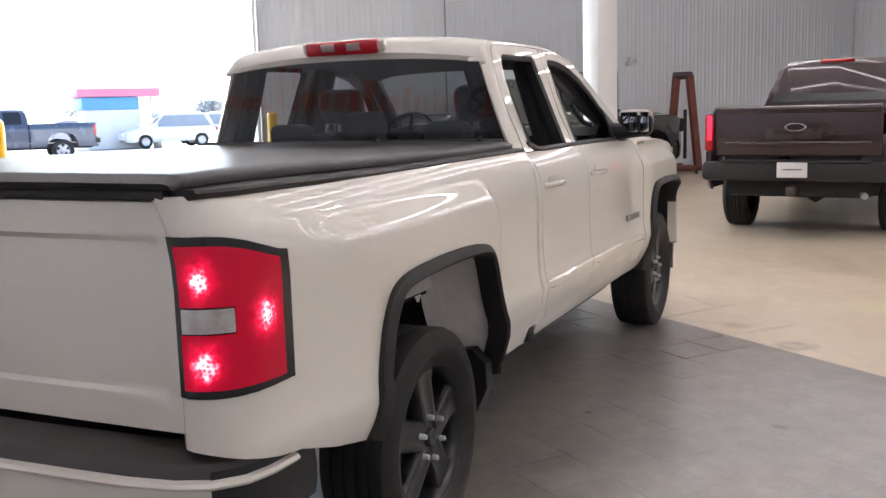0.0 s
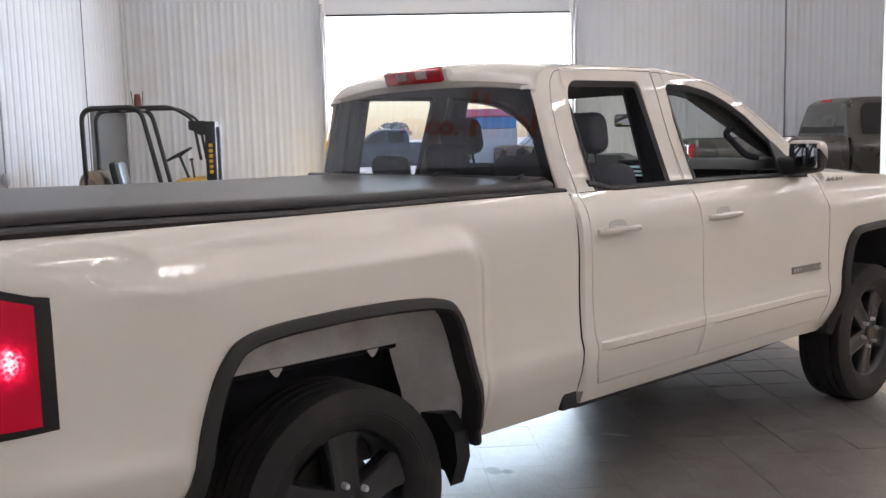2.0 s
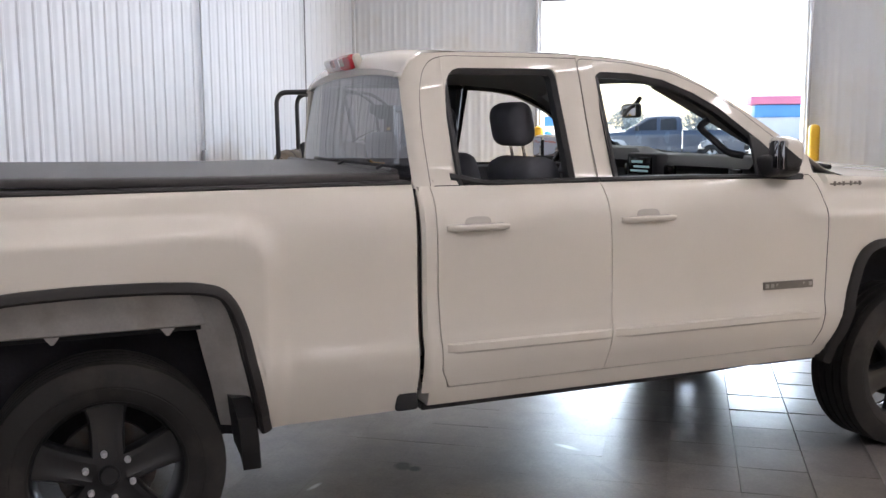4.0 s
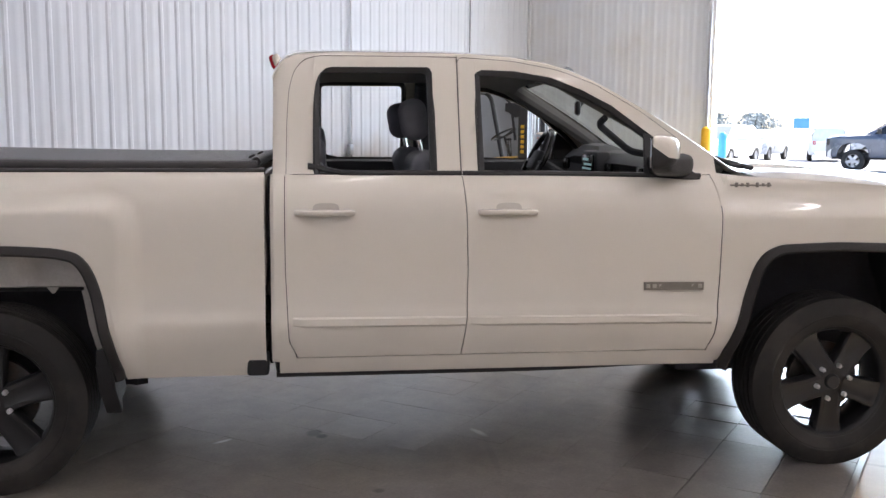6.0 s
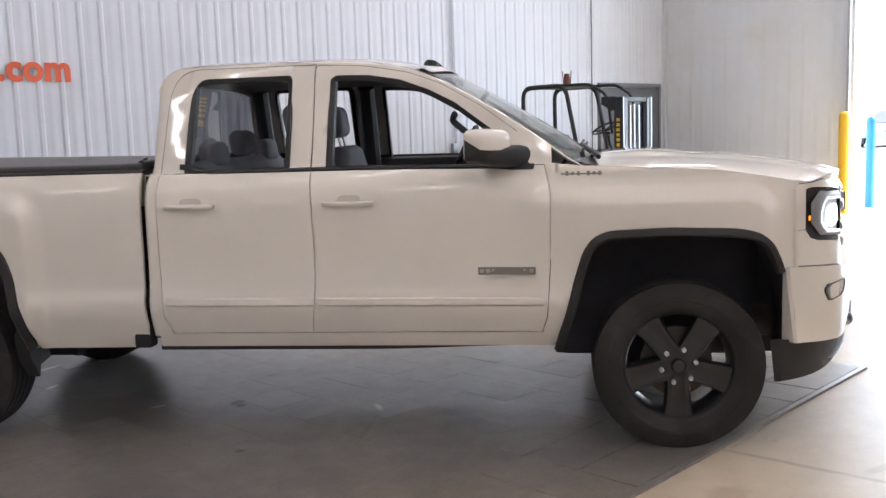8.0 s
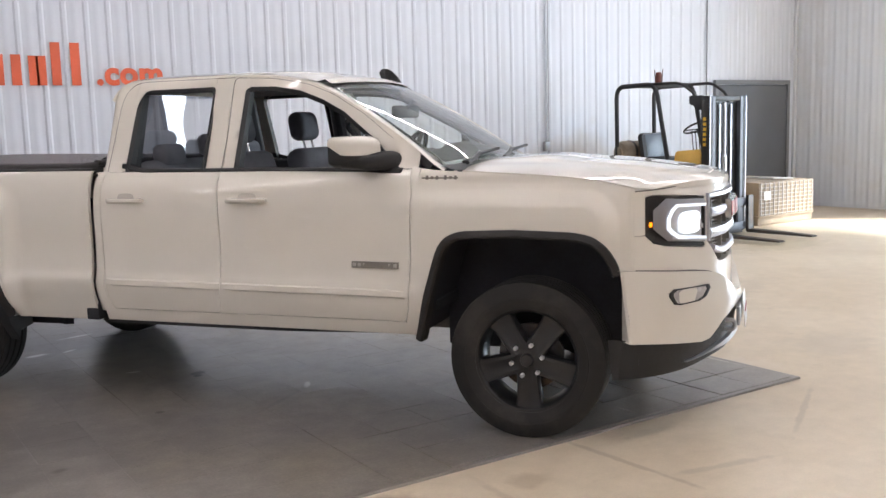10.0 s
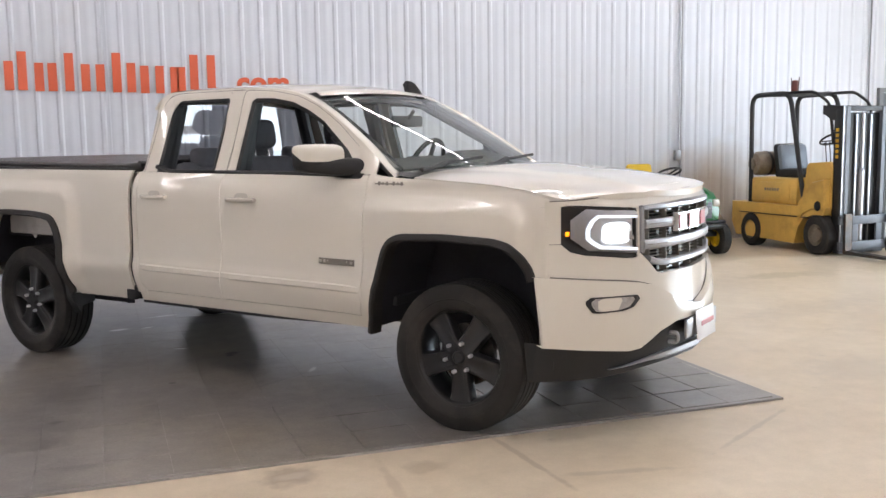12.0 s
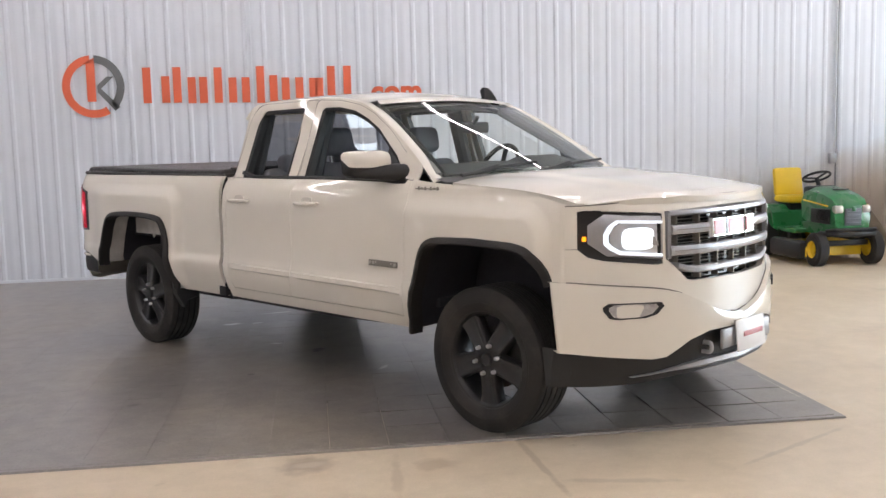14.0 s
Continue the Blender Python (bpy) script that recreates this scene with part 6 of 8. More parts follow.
for z, h in ((1.108, 0.046), (1.0, 0.048)):
    if z > 1.05:
        gbar(-0.49, -0.235, z, h, 0.012, SATIN, "chrome_bar", "chrome grille bar")
        gbar(0.19, 0.49, z, h, 0.012, SATIN, "chrome_bar", "chrome grille bar")
        gbar(-0.47, -0.25, z, 0.008, 0.0125, BADGE, "bar_groove")
        gbar(0.205, 0.47, z, 0.008, 0.0125, BADGE, "bar_groove")
    else:
        gbar(-0.50, 0.50, z, h, 0.012, SATIN, "chrome_bar", "chrome grille bar")
        gbar(-0.48, 0.48, z, 0.008, 0.0125, BADGE, "bar_groove")
gbar(-0.46, 0.46, lambda a: 0.893 + 0.03 * smoothstep(0.36, 0.46, a), 0.034, 0.01, SATIN, "chrome_bar", "chrome grille bar")
for z in (1.155, 1.052, 0.946):
    for k in (-0.018, 0.0, 0.018):
        gbar(-0.47, 0.47, z + k, 0.003, -0.03, BADGE, "thin_bar")
for k in range(-3, 4):
    y = k * 0.148
    zl = grille_lo(abs(y)) + 0.008
    bm = bmesh.new()
    grid(bm, [[nose(y + d, z, o) for d, o in ((-0.004, -0.05), (-0.003, -0.012), (0.003, -0.012), (0.004, -0.05))] for z in (zl, 1.2)])
    part("upright_bar", bm, BADGE, grille)
for s in (-1, 1):
    bm = bmesh.new()
    grid(bm, [[nose(s * y, z, o) for y, o in ((0.515, -0.02), (0.51, 0.004), (0.495, 0.004), (0.49, -0.02))] for z in (0.96, 1.05, 1.13, 1.2)])
    part("grille_edge", bm, SATIN, grille)
# emblem: three plain red blocks with chrome rims
for y0, y1 in ((-0.25, -0.135), (-0.125, 0.04), (0.05, 0.165)):
    bm = plate([(y0, 1.055), (y1, 1.055), (y1, 1.155), (y0, 1.155)], 0.03, lambda u, v, w: nose(u, v, 0.0 + w), 0.006)
    em = part("emblem_block", bm, CHROME, grille, "chrome rimmed red emblem block")
    bm = plate([(y0 + 0.012, 1.067), (y1 - 0.012, 1.067), (y1 - 0.012, 1.143), (y0 + 0.012, 1.143)], 0.006, lambda u, v, w: nose(u, v, 0.028 + w), 0.002)
    part("emblem_face", bm, EMBLEM_RED, em)

# door mirrors
def mirror_ring(y, k, a0=0.0, a1=360.0, n=24, grow=1.0):
    """A cross-section of the mirror head: flat behind, rounded ahead, the outer end further back."""
    row = []
    for i in range(n + (1 if a1 - a0 < 359 else 0)):
        a = radians(a0 + (a1 - a0) * i / n)
        ca, sa = math.cos(a), math.sin(a)
        u = math.copysign(abs(ca) ** (0.75 if ca > 0 else 0.28), ca) * (0.088 if ca > 0 else 0.02)
        v = math.copysign(abs(sa) ** 0.55, sa) * 0.072
        row.append((2.812 - 0.47 * (y - 0.91) + u * k * grow, y, MZ + 1.434 + v * (0.25 + 0.75 * k) * grow))
    return row


MZ = 0.037
for s in (-1, 1):
    def flip(rows):
        return [[(x, s * y, z) for x, y, z in r] for r in rows]
    bm = bmesh.new()
    rows = []
    for y, x0, x1, z0, z1 in ((0.85, 2.76, 2.985, 1.315, 1.43), (0.90, 2.765, 2.955, 1.322, 1.43), (0.96, 2.762, 2.90, 1.332, 1.425), (1.03, 2.735, 2.845, 1.345, 1.42), (1.09, 2.705, 2.80, 1.358, 1.418), (1.112, 2.70, 2.775, 1.372, 1.41)):
        cx, cz, hx, hz = (x0 + x1) / 2, (z0 + z1) / 2 + MZ, (x1 - x0) / 2, (z1 - z0) / 2
        rows.append([(cx + hx * math.copysign(abs(math.cos(a)) ** 0.5, math.cos(a)), s * y, cz + hz * math.copysign(abs(math.sin(a)) ** 0.6, math.sin(a))) for a in np.linspace(0, 2 * math.pi, 21)[:-1]])
    vs = grid(bm, rows, close=True)
    bm.faces.new(vs[0]); bm.faces.new(vs[-1])
    holder = part("door_mirror", bm, BLACK, truck, "white capped door mirror on broad black arm", 50)
    steps = ((0.0, 0.75), (0.03, 0.9), (0.12, 0.98), (0.35, 1.0), (0.65, 1.0), (0.85, 0.95), (0.95, 0.84), (1.0, 0.62))
    bm = bmesh.new()
    vs = grid(bm, flip([mirror_ring(0.905 + 0.215 * t, k) for t, k in steps]), close=True)
    bm.faces.new(vs[0]); bm.faces.new(vs[-1])
    part("mirror_housing", bm, BLACK, holder, "black mirror housing", 50)
    bm = bmesh.new()
    vs = grid(bm, flip([mirror_ring(0.904 + 0.218 * t, k, -6, 160, 20, 1.035) for t, k in steps]))
    bm.faces.new(vs[-1]); bm.faces.new(vs[0])
    part("mirror_cap", bm, PAINT, holder, "white mirror cap", 50)
    turn = Euler((0, 0, s * radians(25.2))).to_matrix().to_4x4()
    for y, w, name in ((0.975, 0.125, "mirror_glass"), (1.078, 0.062, "convex_glass")):
        part(name, boxed((2.789 - 0.47 * (y - 0.91), s * y, MZ + 1.436), (0.008, w, 0.115), 0.003, turn), MIRROR, holder, "mirror glass")

# wheels
for cx, cy in ((0.0, -0.845), (0.0, 0.845), (FX, -0.845), (FX, 0.845)):
    w = new("wheel")
    w.parent = truck
    wheel_parts(w, (cx, cy, 0.400), -1 if cy < 0 else 1, R=0.390, turn=0.0 if cx else 36.0)

# cabin
part("cabin_floor", boxed((2.15, 0, 0.64), (2.0, 1.6, 0.06), 0.01), TRIM, truck)
bm = bmesh.new()
grid(bm, [[(x, y, roof_z(min(x, 2.43), y) - 0.045 - 0.02 * (abs(y) > 0.5) - (0.02 if x > 2.4 else 0)) for y in np.linspace(-0.60, 0.60, 9)] for x in (1.2, 1.4, 1.7, 2.0, 2.3, 2.45)])
part("headliner", bm, LINER, truck, "grey cloth headliner")
# door inner trims
for x0, x1, parent in ((1.24, 1.92, rear_doors), (1.98, 3.0, front_doors)):
    bm = bmesh.new()
    rows = []
    for x in spread(x0, x1, 8):
        rows.append([(x, -0.80, 0.66), (x, -0.775, 0.9), (x, -0.755, 1.0), (x, -0.72, 1.03), (x, -0.74, 1.08), (x, -0.775, 1.2), (x, -0.80, 1.36), (x, -0.83, 1.378), (x, side_z(1.36) + 0.025, 1.374)])
    grid(bm, rows)
    a, b = both("door_trim", bm, TRIM, parent[0], "dark grey door trim")
    b.parent = parent[1]
# inner pillars
for pts, rad in (([(1.25, -0.73, 1.38), (1.25, -0.60, 1.80)], 0.05), ([(1.93, -0.75, 1.3), (1.93, -0.60, 1.80)], 0.055), ([(3.14, -0.78, 1.38), (2.8, -0.67, 1.585), (2.42, -0.58, 1.79)], 0.04)):
    both("pillar_trim", tube(bmesh.new(), pts, rad, 10), LINER if rad < 0.045 else TRIM, truck, "grey pillar trim")
bm = tube(bmesh.new(), rounded([(2.62, -0.70, 1.62), (2.60, -0.66, 1.59), (2.74, -0.70, 1.47), (2.80, -0.73, 1.46)], 0.03), 0.016, 8)
part("grab_handle", bm, TRIM, truck, "dark pillar grab handle")


def cushion(bm, c, s, lean=0.0, r=0.05, crown=0.015):
    m = Euler((0, radians(lean), 0)).to_matrix().to_4x4()
    box(bm, c, s, r, m, 4)
    return bm


def front_seat(y):
    seat = part("front_seat", cushion(bmesh.new(), (2.16, y, 0.90), (0.52, 0.52, 0.17), -6, 0.06), SEAT, truck, "dark grey cloth front seat")
    part("seat_back", cushion(bmesh.new(), (1.88, y, 1.17), (0.16, 0.50, 0.60), -14, 0.07), SEAT, seat)
    part("headrest", cushion(bmesh.new(), (1.775, y, 1.605), (0.12, 0.27, 0.19), -10, 0.055), SEAT, seat, "dark grey headrest")
    for d in (-0.06, 0.06):
        part("headrest_post", tube(bmesh.new(), [(1.82, y + d, 1.42), (1.79, y + d, 1.55)], 0.007, 8), CHROME, seat)
    part("seat_base", boxed((2.14, y, 0.73), (0.4, 0.44, 0.18), 0.03), TRIM, seat)


front_seat(-0.42)
front_seat(0.42)
part("centre_console", boxed((2.22, 0, 0.92), (0.6, 0.24, 0.26), 0.05), TRIM, truck)
bench = part("rear_bench", cushion(bmesh.new(), (1.53, 0, 0.93), (0.36, 1.38, 0.16), -4, 0.06), SEAT, truck, "dark grey cloth rear bench")
part("bench_back", cushion(bmesh.new(), (1.33, 0, 1.18), (0.14, 1.40, 0.50), -10, 0.06), SEAT, bench)
for y, z in ((-0.45, 1.45), (0.02, 1.505), (0.45, 1.45)):
    part("headrest", cushion(bmesh.new(), (1.315, y, z), (0.10, 0.25, 0.14), -8, 0.045), SEAT, bench)
# dashboard
bm = bmesh.new()
rows = []
for y in np.linspace(-0.76, 0.76, 23):
    hood_b = 0.03 * (1 - smoothstep(0.18, 0.26, abs(y - 0.40)))
    k = 0.02 * (1 - smoothstep(0.12, 0.2, abs(y)))
    rows.append([(3.2, y, 1.385), (3.05, y, 1.43), (2.93, y, 1.455 + hood_b), (2.86 - k, y, 1.445 + hood_b), (2.81 - k, y, 1.40 + hood_b * 0.5), (2.84 - k, y, 1.36), (2.82 - k, y, 1.22), (2.76, y, 1.14), (2.82, y, 1.0), (2.95, y, 0.85)])
grid(bm, rows)
dash = part("dashboard", bm, TRIM, truck, "dark grey dashboard")
part("screen_backing", boxed((2.785, 0.0, 1.37), (0.08, 0.28, 0.17), 0.02), TRIM, dash, "dark centre stack")
screen = part("screen", boxed((2.741, 0.0, 1.385), (0.012, 0.2, 0.10), 0.004), GLOSS_BLACK, dash, "dark centre screen with pale bars")
for y, z, w, h in ((0.02, 1.412, 0.10, 0.012), (-0.02, 1.385, 0.14, 0.016), (0.0, 1.355, 0.16, 0.014)):
    part("screen_bar", boxed((2.734, y, z), (0.003, w, h), 0.001), SCREEN_GLOW, screen)
for z in (1.25, 1.22, 1.19):
    part("control_row", boxed((2.785, 0.0, z), (0.014, 0.22, 0.014), 0.003), SATIN, dash)
for y in (-0.68, -0.18, 0.18, 0.68):
    part("air_vent", boxed((2.80, y, 1.36), (0.03, 0.08, 0.08), 0.012), GLOSS_BLACK, dash)
# steering wheel
wheel_rim = bmesh.new()
m = Matrix.Translation((2.55, 0.40, 1.385)) @ Euler((0, radians(-64), 0)).to_matrix().to_4x4()
tube(wheel_rim, [m @ Vector((0.185 * math.cos(t), 0.185 * math.sin(t), 0)) for t in np.linspace(0, 2 * math.pi, 33)[:-1]], 0.016, 10, True)
steer = part("steering_wheel", wheel_rim, GLOSS_BLACK, truck, "black steering wheel")
bm = bmesh.new()
for a in (0, 180, 270):
    t = radians(a + 90)
    tube(bm, [m @ Vector((0.05 * math.cos(t), 0.05 * math.sin(t), -0.012)), m @ Vector((0.18 * math.cos(t), 0.18 * math.sin(t), 0))], 0.016, 8)
box(bm, m.translation, (0.13, 0.15, 0.045), 0.018, Euler((0, radians(-64), 0)).to_matrix().to_4x4())
part("spokes", bm, TRIM, steer)
part("steering_column", tube(bmesh.new(), [m @ Vector((0, 0, -0.02)), (2.85, 0.40, 1.2)], 0.04, 10), TRIM, steer)
# inside mirror
to_driver = Euler((0, 0, radians(-15))).to_matrix().to_4x4()
bm = boxed((2.68, 0, 1.672), (0.03, 0.25, 0.07), 0.014, to_driver)
im = part("interior_mirror", bm, BLACK, truck, "interior mirror on stalk")
part("mirror_glass", boxed((2.664, 0.004, 1.672), (0.004, 0.23, 0.052), 0.001, to_driver), MIRROR, im)
part("mirror_stalk", tube(bmesh.new(), [(2.69, 0, 1.69), (2.735, 0, 1.735)], 0.012, 8), BLACK, im)

# the body's heights above the floor, as it stands lowered by its load and its tyres
body_height = pchip([(0.20, 0.20), (0.345, 0.335), (0.508, 0.494), (0.57, 0.566), (0.742, 0.722), (0.869, 0.857), (1.062, 1.043), (1.205, 1.182), (1.372, 1.338), (1.386, 1.347), (1.43, 1.392), (1.81, 1.790), (1.87, 1.868), (2.1, 2.1)])
for ob in truck.children_recursive:
    if ob.type == "MESH" and ob.parent.name.split(".")[0] != "wheel" and (ob.parent.parent is None or ob.parent.parent.name.split(".")[0] != "wheel"):
        for v in ob.data.vertices:
            v.co.z = body_height(v.co.z)

# ---- other vehicles ----
def simple_pickup(label, paint, m, flare_mat=None, rim_mat=RIM, lit_tail=False, group=""):
    """A pickup for the background: rear axle at the origin, nose towards +x."""
    t = thing("pickup_truck", label, "pickup truck", m, group)
    F = 3.7
    ro = [(-0.56, 0.55), (-0.5, 0.78), (-0.4, 0.95), (-0.2, 1.03), (0.2, 1.03), (0.4, 0.95), (0.5, 0.78), (0.56, 0.55)]
    fo = [(x + F, z) for x, z in ro]
    top = pchip([(-1.2, 1.385), (1.12, 1.38), (1.3, 1.37), (3.0, 1.34), (3.6, 1.30), (4.2, 1.25), (4.6, 1.2)])
    prof = pchip([(0.45, -0.93), (0.6, -0.975), (0.75, -0.99), (0.95, -0.985), (1.15, -0.985), (1.28, -0.96), (1.385, -0.9)])
    def y_at(x, z):
        return prof(z) + 0.05 * smoothstep(4.2, 4.62, x) + 0.16 * smoothstep(4.45, 4.68, x) + 0.06 * smoothstep(-1.1, -1.22, x)
    def low(x):
        for pts in (ro, fo):
            if pts[0][0] <= x <= pts[-1][0]:
                return lin(pts)(x)
        return 0.52
    extra = [p[0] for p in ro + fo]
    for name, a, b in (("bed_side", -1.22, 1.10), ("rear_door", 1.16, 2.05), ("front_door", 2.06, 3.12), ("front_fender", 3.13, 4.66)):
        both(name, panel(spread(a, b, 22, extra), low, top, y_at, 14, 0.03), paint, t)
    # cab upper: sections from back to windscreen foot
    bm = bmesh.new()
    rows = []
    for x, zt, hw in ((1.12, 1.36, 0.86), (1.14, 1.6, 0.80), (1.19, 1.86, 0.68), (1.28, 1.925, 0.64), (1.7, 1.945, 0.64), (2.2, 1.935, 0.645), (2.45, 1.90, 0.655), (2.9, 1.63, 0.75), (3.3, 1.36, 0.86)):
        rows.append([(x, -0.90, 1.34), (x, -hw - (1.36 < zt) * 0.0, zt - 0.05 if zt > 1.4 else zt), (x, -hw + 0.06, zt - 0.01), (x, 0, zt + 0.012), (x, hw - 0.06, zt - 0.01), (x, hw, zt - 0.05 if zt > 1.4 else zt), (x, 0.90, 1.34)])
    grid(bm, rows)
    part("cab", bm, paint, t)
    def pane(pts, off, name="window"):
        part(name, slab(bmesh.new(), pts, off, lambda u, v, w: (u, (-0.885 + (v - 1.36) * 0.345) - w, v)), GLOSS_BLACK, t, "dark side window")
        part(name, slab(bmesh.new(), pts, off, lambda u, v, w: (u, (0.885 - (v - 1.36) * 0.345) + w, v)), GLOSS_BLACK, t, "dark side window")
    pane([(1.34, 1.40), (1.96, 1.39), (1.96, 1.84), (1.42, 1.84), (1.36, 1.76)], 0.012)
    pane([(2.1, 1.39), (3.02, 1.39), (2.84, 1.55), (2.6, 1.71), (2.38, 1.81), (2.12, 1.84)], 0.012)
    bm = bmesh.new()
    grid(bm, [[(1.12 + 0.09 * (z - 1.4) / 0.42 - 0.012, s * (0.77 - 0.26 * (z - 1.4)), z) for s in np.linspace(-1, 1, 9)] for z in (1.42, 1.55, 1.7, 1.83)])
    part("rear_window", bm, GLOSS_BLACK, t, "dark rear window")
    bm = bmesh.new()
    grid(bm, [[(2.47 + 0.84 * k + 0.05 * (1 - s * s), s * (0.60 + 0.18 * k), 1.905 - 0.525 * k) for s in np.linspace(-1, 1, 9)] for k in np.linspace(0, 1, 6)])
    part("windscreen", bm, GLOSS_BLACK, t, "dark windscreen")
    bl = part("brake_lamp", boxed((1.17, 0, 1.90), (0.05, 0.4, 0.045), 0.014), RED_LENS, t, "red high brake lamp")
    # hood
    bm = bmesh.new()
    grid(bm, [[(3.2 + (4.62 - 3.2) * k - 0.12 * k * s * s, s * 0.90, 1.375 - 0.13 * k ** 2 + 0.05 * (1 - abs(s) ** 3) - 0.02) for s in np.linspace(-1, 1, 15)] for k in np.linspace(0, 1, 9)])
    part("hood", bm, paint, t)
    # nose
    bm = bmesh.new()
    grid(bm, [[(4.64 - 0.22 * abs(s) ** 4 + d, s * 0.94, z) for s in np.linspace(-1, 1, 19)] for z, d in ((0.85, 0.02), (1.0, 0.03), (1.2, 0.0), (1.26, -0.04))])
    part("front_fascia", bm, paint, t)
    g = part("grille", boxed((4.66, 0, 1.05), (0.06, 1.1, 0.34), 0.03), GLOSS_BLACK, t, "black grille")
    for z in (0.95, 1.03, 1.11, 1.18):
        part("grille_bar", boxed((4.692, 0, z), (0.02, 1.04, 0.022), 0.006), CHROME, g)
    for s in (-1, 1):
        h = part("headlamp", boxed((4.58, s * 0.76, 1.08), (0.14, 0.30, 0.24), 0.04), GLOSS_BLACK, t, "headlamp")
        part("lamp_lens", boxed((4.64, s * 0.74, 1.08), (0.05, 0.2, 0.15), 0.03), REFLECTOR, h)
    bm = bmesh.new()
    grid(bm, [[(4.72 - 0.28 * abs(s) ** 4 + d, s * 0.985, z) for s in np.linspace(-1, 1, 19)] for z, d in ((0.48, -0.06), (0.52, 0.0), (0.68, 0.02), (0.80, 0.0), (0.82, -0.06))])
    part("front_bumper", bm, flare_mat or SATIN, t)
    # tail
    gate = part("tailgate", boxed((-1.2, 0, 1.13), (0.06, 1.70, 0.52), 0.02), paint, t, "closed tailgate")
    part("gate_lip", boxed((-1.22, 0, 1.35), (0.08, 1.68, 0.07), 0.02), paint, gate)
    part("gate_crease", boxed((-1.235, 0, 1.0), (0.025, 1.5, 0.05), 0.012), paint, gate)
    em = part("emblem", plate([(0.11 * math.cos(a), 1.17 + 0.045 * math.sin(a)) for a in np.linspace(0, 2 * math.pi, 29)[:-1]], -0.016, lambda u, v, w: (-1.232 + w, u, v), 0.004), CHROME, gate, "plain silver oval emblem")
    part("emblem_face", plate([(0.092 * math.cos(a), 1.17 + 0.034 * math.sin(a)) for a in np.linspace(0, 2 * math.pi, 29)[:-1]], -0.003, lambda u, v, w: (-1.2475 + w, u, v)), GLOSS_BLACK, em)
    for s in (-1, 1):
        tl = part("tail_lamp", boxed((-1.17, s * 0.925, 1.12), (0.12, 0.10, 0.40), 0.03), RED_LENS, t, "red tail lamp")
        if lit_tail:
            part("lit_zone", boxed((-1.232, s * 0.915, 1.17), (0.006, 0.05, 0.26), 0.002), RED_LIT, tl, "glowing red lens")
    bp = part("rear_bumper", boxed((-1.26, 0, 0.72), (0.2, 1.94, 0.2), 0.05), FLARE, t, "dark rear bumper")
    part("step_pad", boxed((-1.27, 0, 0.825), (0.18, 1.5, 0.02), 0.006), BLACK, bp)
    part("rear_plate", boxed((-1.366, 0, 0.74), (0.008, 0.31, 0.155), 0.003), PLATE, bp, "white plate with plain bars")
    part("plate_bar", boxed((-1.3715, 0, 0.745), (0.004, 0.2, 0.012), 0.001), GREY_INK, bp)
    part("underbody", boxed((1.7, 0, 0.55), (5.6, 1.5, 0.22), 0.05), BODY_IN, t)
    part("axle", turned([(0, -0.7), (0.05, -0.7), (0.05, -0.15), (0.14, 0), (0.05, 0.15), (0.05, 0.7), (0, 0.7)], (0, 0, 0.42), "y", 14), STEEL, t)
    part("exhaust", tube(bmesh.new(), [(0.6, -0.5, 0.5), (-0.6, -0.52, 0.5), (-1.2, -0.7, 0.47)], 0.035, 10), SATIN, t, "bright exhaust pipe")
    part("hitch", boxed((-1.3, 0, 0.52), (0.2, 0.1, 0.1), 0.01), STEEL, t)
    for pts in (ro, fo):
        bm = bmesh.new()
        rows = [[(x, -0.95 + d, z + 0.01) for d in (0.0, 0.2, 0.4)] for x, z in pts]
        grid(bm, rows)
        both("wheel_house", bm, FENDER_IN, t)
    if flare_mat:
        for pts in (ro, fo):
            bm = bmesh.new()
            rows = []
            for i, (x, z) in enumerate(pts):
                a, b = Vector(pts[max(i - 1, 0)]), Vector(pts[min(i + 1, len(pts) - 1)])
                d = (b - a).normalized()
                n = Vector((-d.y, d.x))
                rows.append([(x + n.x * 0.09, -0.985, z + n.y * 0.09), (x + n.x * 0.07, -1.05, z + n.y * 0.07), (x, -1.06, z), (x, -0.95, z)])
            grid(bm, rows)
            both("wheel_flare", bm, flare_mat, t, "dark grey wheel flare")
    for s in (-1, 1):
        mi = part("door_mirror", boxed((2.85, s * 1.1, 1.47), (0.13, 0.22, 0.2), 0.04), BLACK, t)
        part("door_handle", boxed((2.25, s * 1.0, 1.2), (0.2, 0.03, 0.035), 0.01), paint, t)
        part("door_handle", boxed((1.35, s * 1.0, 1.2), (0.2, 0.03, 0.035), 0.01), paint, t)
    for x in (0.0, F):
        for s in (-1, 1):
            w = new("wheel")
            w.parent = t
            wheel_parts(w, (x, s * 0.86, 0.40), s, 0.40, 0.29, 0.25, rim_mat, False, False)
    return t


simple_pickup("dark maroon pickup truck with lit tail lamps, seen from behind", MAROON, pose(4.3, -8.42, 0, 0, 0, -60) @ Matrix.Diagonal((1, 1.02, 1.06, 1)), lit_tail=True)
simple_pickup("charcoal grey pickup truck with wide dark wheel flares", CHARCOAL, pose(11.0, -6.65, 0, 0, 0, -92) @ Matrix.Scale(1.04, 4), flare_mat=FLARE)

